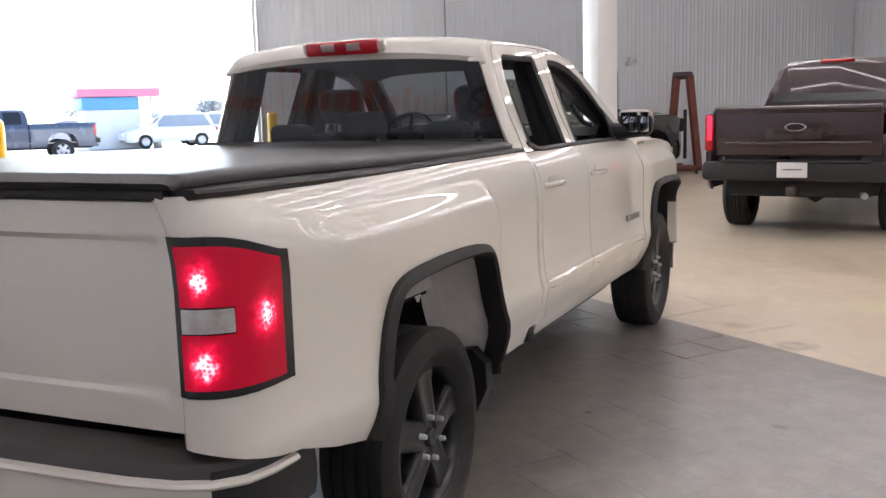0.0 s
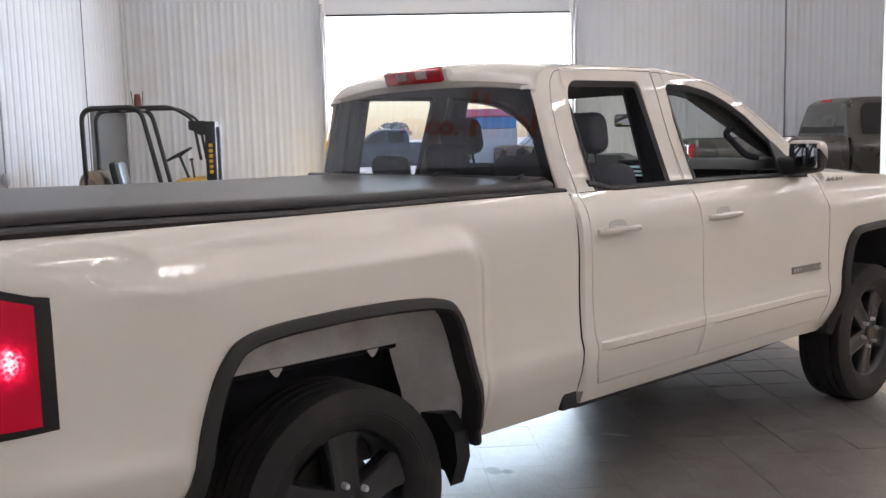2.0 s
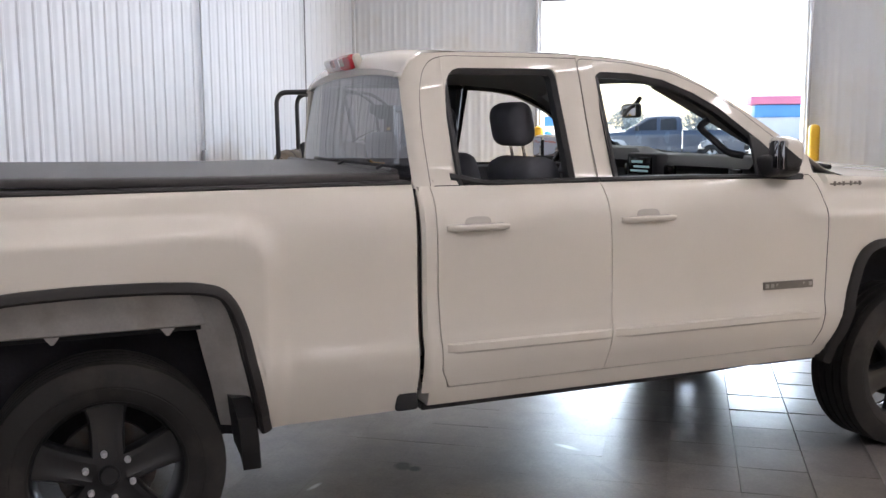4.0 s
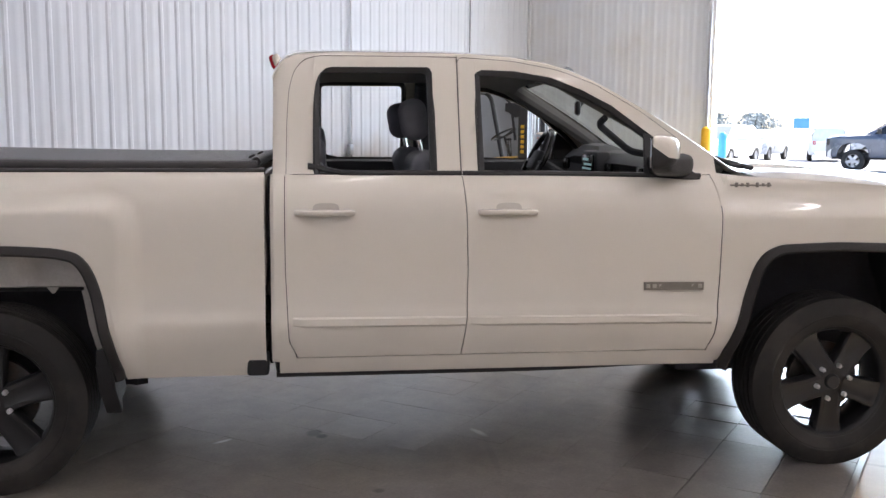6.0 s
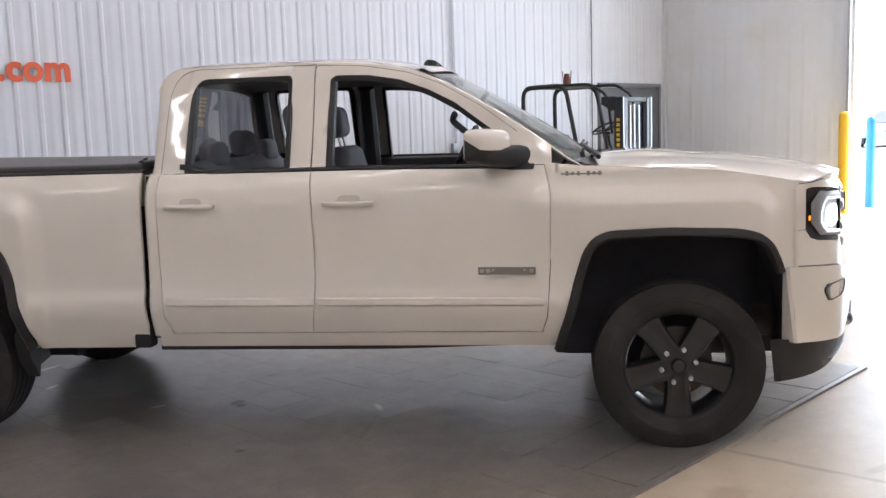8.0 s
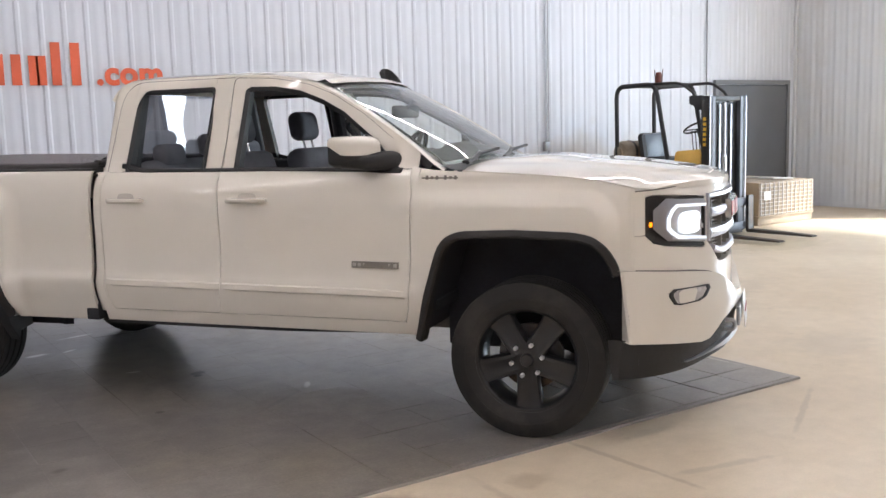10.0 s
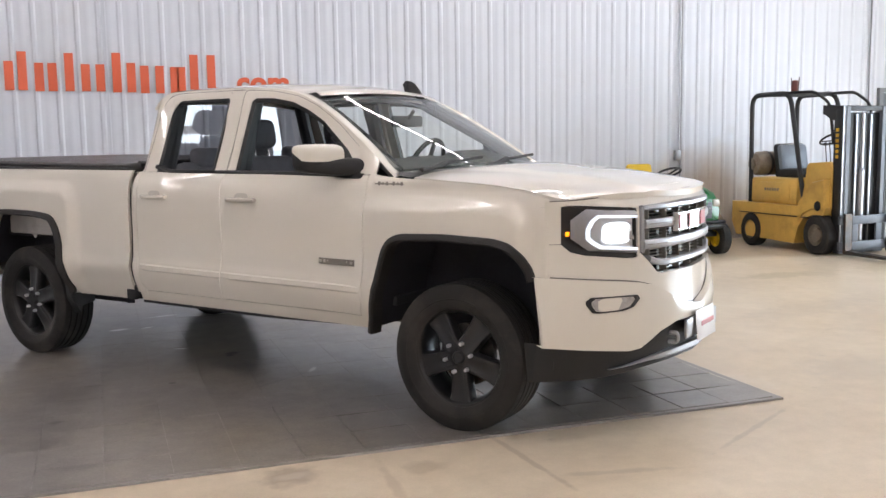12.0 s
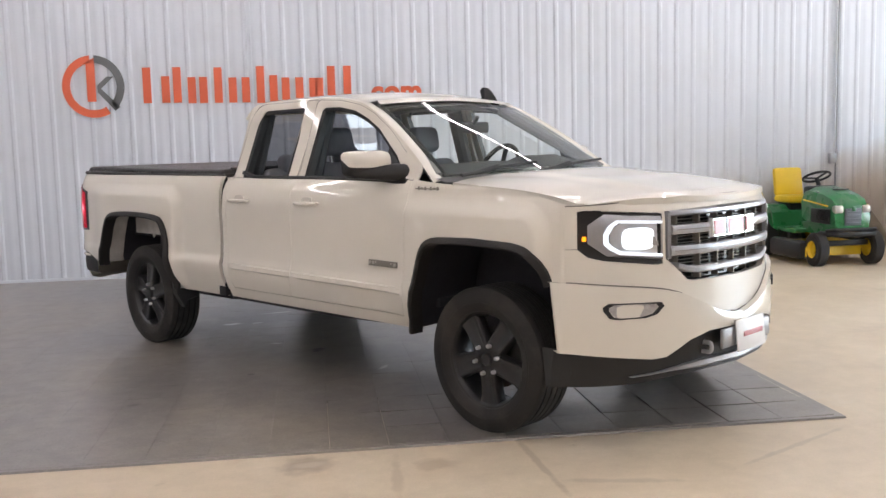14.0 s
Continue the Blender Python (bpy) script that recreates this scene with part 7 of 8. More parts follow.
# ---- forklift ----
def forklift(m):
    t = thing("forklift", "old yellow forklift with black guard and grey mast", "forklift", m)
    body = plate([(-1.72, 0.30), (-1.62, 0.13), (-0.42, 0.10), (-0.36, 0.30), (-0.26, 0.42), (-0.08, 0.47), (0.10, 0.47), (0.14, 0.56), (-1.72, 0.56)], 1.02, lambda u, v, w: (u, -0.51 + w, v), 0.02)
    chassis = part("chassis", body, FORK_YELLOW, t, "yellow chassis with counterweight")
    part("waist_groove", boxed((-0.85, -0.512, 0.43), (1.4, 0.012, 0.012), 0.002), BLACK, chassis)
    hood = part("engine_hood", boxed((-0.92, 0, 0.72), (0.92, 0.92, 0.33), 0.04), FORK_YELLOW, t, "yellow engine hood")
    part("hood_panel", boxed((-0.88, -0.465, 0.72), (0.6, 0.012, 0.22), 0.004), FORK_YELLOW, hood)
    for k in range(6):
        part("name_bar", boxed((-1.06 + 0.05 * k, -0.473, 0.74), (0.03, 0.006, 0.035), 0.001), TANK, hood)
    cowl = part("front_cowl", plate([(-0.40, 0.54), (-0.30, 1.05), (-0.26, 1.08), (0.10, 1.10), (0.14, 1.06), (0.14, 0.54)], 0.86, lambda u, v, w: (u, -0.43 + w, v), 0.02), FORK_YELLOW, t, "yellow front cowl")
    for s in (-1, 1):
        part("front_fender", plate([(-0.36, 0.36), (-0.26, 0.47), (-0.1, 0.53), (0.12, 0.54), (0.12, 0.9), (-0.1, 0.86), (-0.36, 0.6)], 0.1, lambda u, v, w: (u, s * 0.43 + w * s, v), 0.015), FORK_YELLOW, t)
    part("tilt_hole", turned([(0, -0.003), (0.05, -0.003), (0.06, 0.0), (0, 0.0)], (0.02, -0.535, 0.58), "y", 16), BLACK, cowl)
    # overhead guard
    bm = bmesh.new()
    guard = None
    for s in (-1, 1):
        bm = tube(bmesh.new(), rounded([(-1.45, s * 0.40, 0.55), (-1.47, s * 0.40, 1.92), (-0.70, s * 0.40, 1.93), (-0.38, s * 0.40, 0.62)], 0.16, 6), 0.032, 10)
        g = part("guard_leg", bm, BLACK, t, "black overhead guard bar")
    for x in (-1.3, -1.05, -0.78):
        part("guard_bar", tube(bmesh.new(), [(x, -0.40, 1.925), (x, 0.40, 1.925)], 0.022, 8), BLACK, t)
    part("guard_bar", tube(bmesh.new(), rounded([(-0.78, -0.4, 1.93), (-0.3, -0.34, 1.93), (-0.02, -0.34, 1.78), (0.06, -0.34, 1.3)], 0.1), 0.02, 8), BLACK, t)
    part("guard_bar", tube(bmesh.new(), rounded([(-0.78, 0.4, 1.93), (-0.3, 0.34, 1.93), (-0.02, 0.34, 1.78), (0.06, 0.34, 1.3)], 0.1), 0.02, 8), BLACK, t)
    part("beacon", turned([(0, 2.09), (0.04, 2.08), (0.05, 2.0), (0.05, 1.95), (0.065, 1.945), (0.065, 1.925), (0, 1.925)], (-0.75, -0.28, 0), "z", 16), RUSTY_RED, t, "dull red beacon")
    for d in (-0.06, 0.06):
        part("beacon_guard", tube(bmesh.new(), [(-0.75 + d, -0.28, 1.93), (-0.75 + d * 1.3, -0.28, 2.12)], 0.007, 6), STEEL, t)
    # seat, tank, steering
    seat = part("seat", boxed((-0.92, 0, 0.93), (0.46, 0.5, 0.12), 0.04), BLACK, t, "black vinyl seat with blue-grey sheen colour on its back")
    part("seat_back", boxed((-1.08, 0, 1.12), (0.12, 0.48, 0.36), 0.05, Euler((0, radians(-12), 0)).to_matrix().to_4x4()), SEAT_SHEEN, seat, "seat back, its sheen put in as paler colour")
    part("seat_shell", boxed((-1.12, 0, 1.11), (0.1, 0.52, 0.40), 0.05, Euler((0, radians(-12), 0)).to_matrix().to_4x4()), BLACK, seat)
    part("gas_tank", turned([(0, -0.42), (0.07, -0.42), (0.075, -0.40), (0.13, -0.38), (0.155, -0.33), (0.155, 0.33), (0.13, 0.38), (0, 0.40)], (-1.42, 0, 1.05), "y", 24), TANK, t, "old tan gas tank behind seat")
    for y in (-0.18, 0.18):
        part("tank_strap", turned([(0.158, -0.02), (0.162, -0.02), (0.162, 0.02), (0.158, 0.02)], (-1.42, y, 1.05), "y", 24), STEEL, t)
    mm = Matrix.Translation((-0.28, 0.0, 1.37)) @ Euler((0, radians(-24), 0)).to_matrix().to_4x4()
    st = part("steering_wheel", tube(bmesh.new(), [mm @ Vector((0.19 * math.cos(a), 0.19 * math.sin(a), 0)) for a in np.linspace(0, 2 * math.pi, 29)[:-1]], 0.013, 8, True), BLACK, t, "black steering wheel")
    bm = bmesh.new()
    for a in (0, 120, 240):
        tube(bm, [mm @ Vector((0, 0, -0.03)), mm @ Vector((0.19 * math.cos(radians(a)), 0.19 * math.sin(radians(a)), 0))], 0.009, 6)
    tube(bm, [mm @ Vector((0, 0, -0.02)), (-0.16, 0, 1.08)], 0.02, 8)
    part("steering_column", bm, BLACK, st)
    for y in (-0.2, -0.27, -0.34):
        part("lever", tube(bmesh.new(), [(-0.05, y, 1.08), (-0.08, y, 1.30)], 0.007, 6), STEEL, t)
        part("lever_knob", turned([(0, -0.02), (0.016, -0.012), (0.02, 0), (0.016, 0.012), (0, 0.02)], (-0.08, y, 1.31), "z", 10), BLACK, t)
    # mast
    mast = part("mast", boxed((0.2, 0, 0.07), (0.12, 0.74, 0.1), 0.012), GREY_MAST, t, "dark grey two-stage mast")
    for s in (-1, 1):
        part("outer_channel", plate([(0.13, s * 0.40), (0.27, s * 0.40), (0.27, s * 0.34), (0.245, s * 0.34), (0.245, s * 0.375), (0.155, s * 0.375), (0.155, s * 0.34), (0.13, s * 0.34)], 1.70, lambda u, v, w: (u, v, 0.05 + w)), BLACK, mast, "black outer mast channel")
        part("inner_channel", plate([(0.16, s * 0.33), (0.27, s * 0.33), (0.27, s * 0.27), (0.25, s * 0.27), (0.25, s * 0.31), (0.16, s * 0.31)], 1.66, lambda u, v, w: (u, v, 0.08 + w)), GREY_MAST, mast)
        part("mast_face", boxed((0.21, s * 0.403, 1.0), (0.11, 0.012, 1.4), 0.003), BLACK, mast)
        part("mast_edge", boxed((0.274, s * 0.385, 0.95), (0.01, 0.02, 1.6), 0.003), SATIN, mast, "bright worn mast edge")
        part("lift_chain", boxed((0.22, s * 0.12, 0.9), (0.02, 0.025, 1.5), 0.003), SATIN, mast)
    for k in range(6):
        part("name_bar", boxed((0.20, -0.412, 1.16 + 0.062 * k), (0.05, 0.006, 0.04), 0.001), YELLOW, mast)
    part("lift_cylinder", turned([(0, 0.1), (0.045, 0.1), (0.045, 1.0), (0.03, 1.02), (0.028, 1.66), (0, 1.66)], (0.2, 0, 0), "z", 16), SATIN, mast, "lift cylinder")
    part("mast_top", boxed((0.2, 0, 1.72), (0.12, 0.78, 0.06), 0.01), BLACK, mast)
    part("mast_horn", plate([(-0.08, 1.76), (0.14, 1.76), (0.14, 1.6), (0.08, 1.58), (-0.02, 1.64), (-0.08, 1.66)], 0.05, lambda u, v, w: (u, -0.40 + w, v), 0.008), BLACK, mast)
    part("mast_web", boxed((0.19, 0, 0.88), (0.02, 0.56, 1.58), 0.006), BLACK, mast, "black chain and hose panel")
    car = part("carriage", boxed((0.33, 0, 0.42), (0.05, 0.92, 0.10), 0.01), GREY_MAST, t, "grey fork carriage")
    part("carriage_bar", boxed((0.33, 0, 0.12), (0.05, 0.92, 0.10), 0.01), GREY_MAST, car)
    for s in (-1, 1):
        part("carriage_plate", boxed((0.33, s * 0.2, 0.27), (0.03, 0.1, 0.3), 0.006), GREY_MAST, car)
        f = part("fork", plate([(0.36, 0.50), (0.40, 0.50), (0.405, 0.075), (1.42, 0.05), (1.44, 0.038), (1.42, 0.03), (0.38, 0.03), (0.36, 0.05)], 0.11, lambda u, v, w: (u, s * 0.36 - 0.055 + w, v), 0.004), STEEL, t, "long steel fork on floor")
    for x, r, w in ((0.0, 0.235, 0.2), (-1.3, 0.215, 0.17)):
        for s in (-1, 1):
            wh = new("wheel")
            wh.parent = t
            c = (x, s * 0.44, r)
            part("tyre", turned([(r * 0.55, -w / 2), (r * 0.9, -w / 2), (r, -w * 0.4), (r, w * 0.4), (r * 0.9, w / 2), (r * 0.55, w / 2)], c, "y", 32), RUBBER, wh)
            part("rim", turned([(0, -w * 0.3), (r * 0.3, -w * 0.32), (r * 0.36, -w * 0.2), (r * 0.5, -w * 0.22), (r * 0.58, -w * 0.48), (r * 0.58, w * 0.48), (r * 0.5, w * 0.22), (r * 0.36, w * 0.2), (r * 0.3, w * 0.32), (0, w * 0.3)], c, "y", 24), TANK, wh, "dirty wheel disc")
    return t


forklift(pose(8.62, 1.5, 0, 0, 0, -86) @ Matrix.Diagonal((0.9, 1.0, 1.05, 1)))

# ---- ride-on mower ----
def mower(m):
    t = thing("ride_on_mower", "green ride-on lawn mower with yellow seat and wheels", "lawn mower", m)
    bm = bmesh.new()
    rows = []
    for x, zt, zb, w in ((-0.42, 0.86, 0.52, 0.26), (-0.3, 0.88, 0.48, 0.27), (0.0, 0.85, 0.44, 0.265), (0.18, 0.80, 0.42, 0.25), (0.26, 0.73, 0.42, 0.235), (0.28, 0.66, 0.42, 0.225)):
        rows.append([(x, -w, zb), (x, -w - 0.01, zb + (zt - zb) * 0.55), (x, -w + 0.03, zt - 0.05), (x, -w * 0.5, zt - 0.008), (x, 0, zt), (x, w * 0.5, zt - 0.008), (x, w - 0.03, zt - 0.05), (x, w + 0.01, zb + (zt - zb) * 0.55), (x, w, zb)])
    vs = grid(bm, rows)
    bm.faces.new(vs[-1])
    hood = part("hood", bm, MOWER_GREEN, t, "green rounded hood")
    for s in (-1, 1):
        part("side_panel", boxed((0.02, s * 0.272, 0.56), (0.42, 0.012, 0.17), 0.01), BLACK, hood, "black side grille")
        part("hood_stripe", boxed((-0.1, s * 0.272, 0.70), (0.56, 0.01, 0.018), 0.004, Euler((0, radians(5), 0)).to_matrix().to_4x4()), MOWER_YELLOW, hood, "yellow hood stripe")
        part("headlamp", boxed((0.25, s * 0.185, 0.64), (0.09, 0.12, 0.09), 0.025), BADGE_INK, hood, "smoked headlamp")
    part("hood_slot", boxed((0.02, 0, 0.852), (0.05, 0.2, 0.012), 0.005), BLACK, hood)
    gr = part("grille", boxed((0.285, 0, 0.55), (0.03, 0.22, 0.2), 0.012), DOOR_GREY, t, "dark grille")
    for z in (0.49, 0.53, 0.57, 0.61):
        part("grille_slat", boxed((0.305, 0, z), (0.014, 0.2, 0.014), 0.004), GREY_MAST, gr)
    part("nose_emblem", boxed((0.305, 0, 0.645), (0.01, 0.05, 0.05), 0.004), MOWER_GREEN, gr)
    part("front_frame", plate([(0.30, 0.40), (0.30, 0.46), (-0.5, 0.46), (-0.5, 0.34), (0.1, 0.34)], 0.44, lambda u, v, w: (u, -0.22 + w, v), 0.01), MOWER_GREEN, t)
    part("bumper", tube(bmesh.new(), rounded([(0.05, -0.3, 0.36), (0.36, -0.27, 0.37), (0.42, 0, 0.37), (0.36, 0.27, 0.37), (0.05, 0.3, 0.36)], 0.08), 0.03, 10), BLACK, t, "black front bumper")
    part("axle_beam", boxed((0.12, 0, 0.25), (0.07, 0.62, 0.06), 0.012), BLACK, t)
    deck = part("mower_deck", plate([(0.02, -0.46), (-0.1, -0.52), (-0.6, -0.52), (-0.75, -0.4), (-0.75, 0.4), (-0.6, 0.52), (-0.1, 0.52), (0.02, 0.46)], 0.13, lambda u, v, w: (u, v, 0.10 + w), 0.03), MOWER_YELLOW, t, "yellow mower deck")
    for q in (-1, 1):
        part("deck_skirt", boxed((-0.36, q * 0.47, 0.17), (0.74, 0.16, 0.21), 0.05), BLACK, t, "black deck side chute")
        part("side_vent", boxed((0.08, q * 0.272, 0.57), (0.3, 0.012, 0.13), 0.005), GLOSS_BLACK, t, "black side vent")
    part("front_bumper", tube(bmesh.new(), rounded([(0.2, -0.3, 0.40), (0.36, -0.27, 0.42), (0.38, 0.27, 0.42), (0.2, 0.3, 0.40)], 0.06), 0.02, 8), BLACK, t, "black front bumper bar")
    part("foot_deck", boxed((-0.62, 0, 0.36), (0.5, 0.78, 0.05), 0.015), MOWER_GREEN, t)
    fen = part("rear_fender", plate([(-0.80, 0.36), (-0.86, 0.55), (-0.98, 0.64), (-1.3, 0.64), (-1.42, 0.55), (-1.42, 0.42), (-1.3, 0.5), (-1.0, 0.5), (-0.92, 0.4)], 0.86, lambda u, v, w: (u, -0.43 + w, v), 0.02), MOWER_GREEN, t, "green rear fender")
    seat = part("seat", boxed((-1.0, 0, 0.70), (0.42, 0.44, 0.09), 0.04), MOWER_YELLOW, t, "yellow moulded seat")
    part("seat_back", boxed((-1.22, 0, 0.90), (0.09, 0.42, 0.36), 0.045, Euler((0, radians(-12), 0)).to_matrix().to_4x4()), MOWER_YELLOW, seat)
    part("seat_base", boxed((-1.02, 0, 0.62), (0.3, 0.34, 0.1), 0.02), BLACK, seat)
    mm = Matrix.Translation((-0.52, 0, 0.98)) @ Euler((0, radians(-22), 0)).to_matrix().to_4x4()
    st = part("steering_wheel", tube(bmesh.new(), [mm @ Vector((0.17 * math.cos(a), 0.17 * math.sin(a), 0)) for a in np.linspace(0, 2 * math.pi, 27)[:-1]], 0.015, 8, True), BLACK, t, "black steering wheel")
    bm = tube(bmesh.new(), [mm @ Vector((0, 0, -0.02)), (-0.42, 0, 0.80)], 0.028, 8)
    for a in (20, 140, 260):
        tube(bm, [mm @ Vector((0, 0, -0.02)), mm @ Vector((0.17 * math.cos(radians(a)), 0.17 * math.sin(radians(a)), 0))], 0.012, 6)
    part("steering_column", bm, BLACK, st)
    part("dash", boxed((-0.42, 0, 0.80), (0.16, 0.42, 0.16), 0.04), BLACK, t)
    for x, r, w, yy in ((0.12, 0.19, 0.15, 0.375), (-1.12, 0.255, 0.22, 0.40)):
        for s in (-1, 1):
            wh = new("wheel")
            wh.parent = t
            c = (x, s * yy, r)
            part("tyre", turned([(r * 0.52, -w / 2), (r * 0.85, -w / 2), (r, -w * 0.36), (r, w * 0.36), (r * 0.85, w / 2), (r * 0.52, w / 2)], c, "y", 30), RUBBER, wh)
            part("rim", turned([(0, -w * 0.36), (r * 0.2, -w * 0.36), (r * 0.28, -w * 0.2), (r * 0.45, -w * 0.25), (r * 0.54, -w * 0.49), (r * 0.54, w * 0.49), (r * 0.45, w * 0.25), (r * 0.28, w * 0.2), (r * 0.2, w * 0.36), (0, w * 0.36)], c, "y", 22), MOWER_YELLOW, wh, "yellow wheel disc")
    return t


mower(pose(6.74, 2.15, 0, 0, 0, -87) @ Matrix.Diagonal((0.93, 0.95, 1.04, 1)))
# hose coil of the leaf chute behind the mower
bag = thing("leaf_chute", "bent brown leaf chute lying by the wall", "chute", pose(7.5, 2.95, 0))
part("tube_bend", tube(bmesh.new(), rounded([(-0.3, 0.1, 0.62), (0.0, 0.05, 0.60), (0.22, 0.0, 0.3), (0.3, -0.02, 0.1)], 0.2), 0.1, 14), TANK, bag)

# ---- cardboard crate on a pallet ----
def crate(m):
    t = thing("pallet_crate", "large cardboard crate with white strapping on pallet", "crate", m)
    for y in (0.06, 0.42, 0.80):
        part("runner", boxed((0.66, y, 0.06), (1.32, 0.1, 0.11), 0.008), PALLET, t)
    part("deck", boxed((0.66, 0.43, 0.125), (1.34, 0.88, 0.025), 0.004), PALLET, t)
    b = part("carton", boxed((0.66, 0.43, 0.38), (1.32, 0.86, 0.48), 0.012), CARDBOARD, t, "brown cardboard carton")
    part("top_flap", boxed((0.45, 0.5, 0.635), (0.8, 0.6, 0.008), 0.002, Euler((radians(2), radians(-2), 0)).to_matrix().to_4x4()), CARDBOARD, b, "loose cardboard flap")
    part("packing_sheet", boxed((0.8, 0.4, 0.645), (0.5, 0.5, 0.02), 0.006, Euler((0, radians(3), 0)).to_matrix().to_4x4()), WHITE_FILM, b, "white packing sheet")
    for k in range(13):
        part("slat", boxed((0.04 + 0.103 * k, -0.008, 0.38), (0.022, 0.012, 0.48), 0.002), CRATE_SLAT, b)
    for k in range(9):
        part("slat", boxed((0.66, -0.012, 0.16 + 0.055 * k), (1.3, 0.012, 0.014), 0.002), CRATE_SLAT, b)
    part("label_sheet", boxed((0.17, -0.022, 0.43), (0.16, 0.004, 0.12), 0.001), PLATE, b, "white paper label")
    return t


crate(pose(9.80, 1.66, 0, 0, 0, 2))

# ---- red engine hoist by the far wall ----
h = thing("engine_hoist", "folded rusty red engine hoist", "engine hoist", pose(12.2, -13.5, 0, 0, 0, -60) @ Matrix.Scale(1.25, 4))
for y, lean in ((-0.27, 0.17), (0.25, -0.12)):
    part("upright", tube(bmesh.new(), [(0, y, 0.08), (0, y + lean * 0.5, 0.88), (0, y + lean, 1.68)], 0.075, 4), RUSTY_RED, h, "rusty red steel upright")
part("base", boxed((0.0, 0, 0.09), (0.5, 0.62, 0.08), 0.01), RUSTY_RED, h)
for s in (-1, 1):
    part("leg", boxed((0.4, s * 0.3, 0.09), (0.8, 0.08, 0.08), 0.01), RUSTY_RED, h)
    part("castor", turned([(0, -0.02), (0.045, -0.02), (0.05, 0), (0.045, 0.02), (0, 0.02)], (0.75, s * 0.3, 0.05), "y", 14), BLACK, h)
    part("castor", turned([(0, -0.02), (0.045, -0.02), (0.05, 0), (0.045, 0.02), (0, 0.02)], (-0.2, s * 0.3, 0.05), "y", 14), BLACK, h)
part("pivot", turned([(0, -0.14), (0.065, -0.14), (0.065, 0.18), (0, 0.18)], (0, 0, 1.68), "y", 16), STEEL, h)
part("ram", tube(bmesh.new(), [(0.1, 0.0, 0.25), (0.03, -0.02, 1.1)], 0.03, 10), BLACK, h, "dark hydraulic ram")
jack = thing("floor_jack", "low red floor jack by the wall", "floor jack", pose(12.3, -12.6, 0, 0, 0, 30))
part("jack_frame", boxed((0, 0, 0.1), (0.6, 0.28, 0.14), 0.03), RUSTY_RED, jack)
part("jack_handle", tube(bmesh.new(), [(-0.2, 0, 0.14), (-0.45, 0, 0.6)], 0.018, 8), RUSTY_RED, jack)
for x in (-0.22, 0.24):
    part("jack_wheel", turned([(0, -0.17), (0.06, -0.17), (0.06, 0.17), (0, 0.17)], (x, 0, 0.06), "y", 14), STEEL, jack)

# ---- the lot outside ----
def simple_car(label, paint, m, h=1.72, group="cars on the lot"):
    """A parked car seen across the lot: nose towards +x, centre at the origin."""
    t = thing("parked_car", label, "car", m, group)
    arcs = [(-0.36, 0.35), (-0.3, 0.55), (-0.15, 0.68), (0.15, 0.68), (0.3, 0.55), (0.36, 0.35)]
    def low(x):
        for c in (-1.4, 1.4):
            if abs(x - c) <= 0.36:
                return lin(arcs)(x - c)
        return 0.32
    prof = pchip([(0.3, -0.84), (0.5, -0.9), (0.75, -0.91), (0.95, -0.88), (1.05, -0.84)])
    top = pchip([(-2.3, 0.95), (-1.8, 1.03), (0.8, 1.02), (1.5, 0.97), (2.3, 0.8)])
    both("body_side", panel(spread(-2.28, 2.28, 40, [c + a[0] for c in (-1.4, 1.4) for a in arcs]), low, top, lambda x, z: prof(z) + 0.25 * smoothstep(1.9, 2.3, abs(x)), 8, 0.05), paint, t)
    bm = bmesh.new()
    rows = []
    for x, z, w in ((-2.3, 0.5, 0.62), (-2.3, 0.95, 0.6), (-2.15, 1.02, 0.78), (-1.9, h - 0.12, 0.62), (-1.6, h, 0.6), (0.0, h, 0.6), (0.4, h - 0.08, 0.61), (1.15, 1.05, 0.76), (2.0, 0.9, 0.72), (2.3, 0.78, 0.6), (2.32, 0.45, 0.6)):
        rows.append([(x, -w - 0.12, min(z, 1.03) - 0.02), (x, -w, z - 0.03), (x, 0, z), (x, w, z - 0.03), (x, w + 0.12, min(z, 1.03) - 0.02)])
    grid(bm, rows)
    part("body_top", bm, paint, t)
    for s in (-1, 1):
        part("window", slab(bmesh.new(), [(-1.9, 1.06), (0.95, 1.06), (0.4, h - 0.14), (-1.65, h - 0.14)], 0.01, lambda u, v, w: (u, s * (0.76 - (v - 1.06) * 0.24 + 0.02 + w), v)), CAR_GLASS, t, "dark side windows")
    part("windscreen", plate([(-0.55, 0), (0.55, 0), (0.5, 0.82), (-0.5, 0.82)], 0.01, lambda u, v, w: (1.12 - v * 0.83, u, 1.09 + v * 0.68 * (h - 1.1) / 0.62 + w)), CAR_GLASS, t, "dark windscreen")
    for s in (-1, 1):
        part("headlamp", boxed((2.2, s * 0.6, 0.74), (0.12, 0.26, 0.12), 0.03), REFLECTOR, t)
        part("tail_lamp", boxed((-2.26, s * 0.64, 0.88), (0.08, 0.18, 0.2), 0.03), RED_LENS, t)
        for x in (-1.4, 1.4):
            wh = new("wheel")
            wh.parent = t
            part("tyre", turned([(0.2, -0.1), (0.31, -0.1), (0.335, -0.07), (0.335, 0.07), (0.31, 0.1), (0.2, 0.1)], (x, s * 0.8, 0.335), "y", 22), RUBBER, wh)
            part("rim", turned([(0, -0.06), (0.1, -0.05), (0.2, -0.09), (0.2, 0.09), (0.1, 0.05), (0, 0.06)], (x, s * 0.8, 0.335), "y", 18), SATIN, wh)
    return t


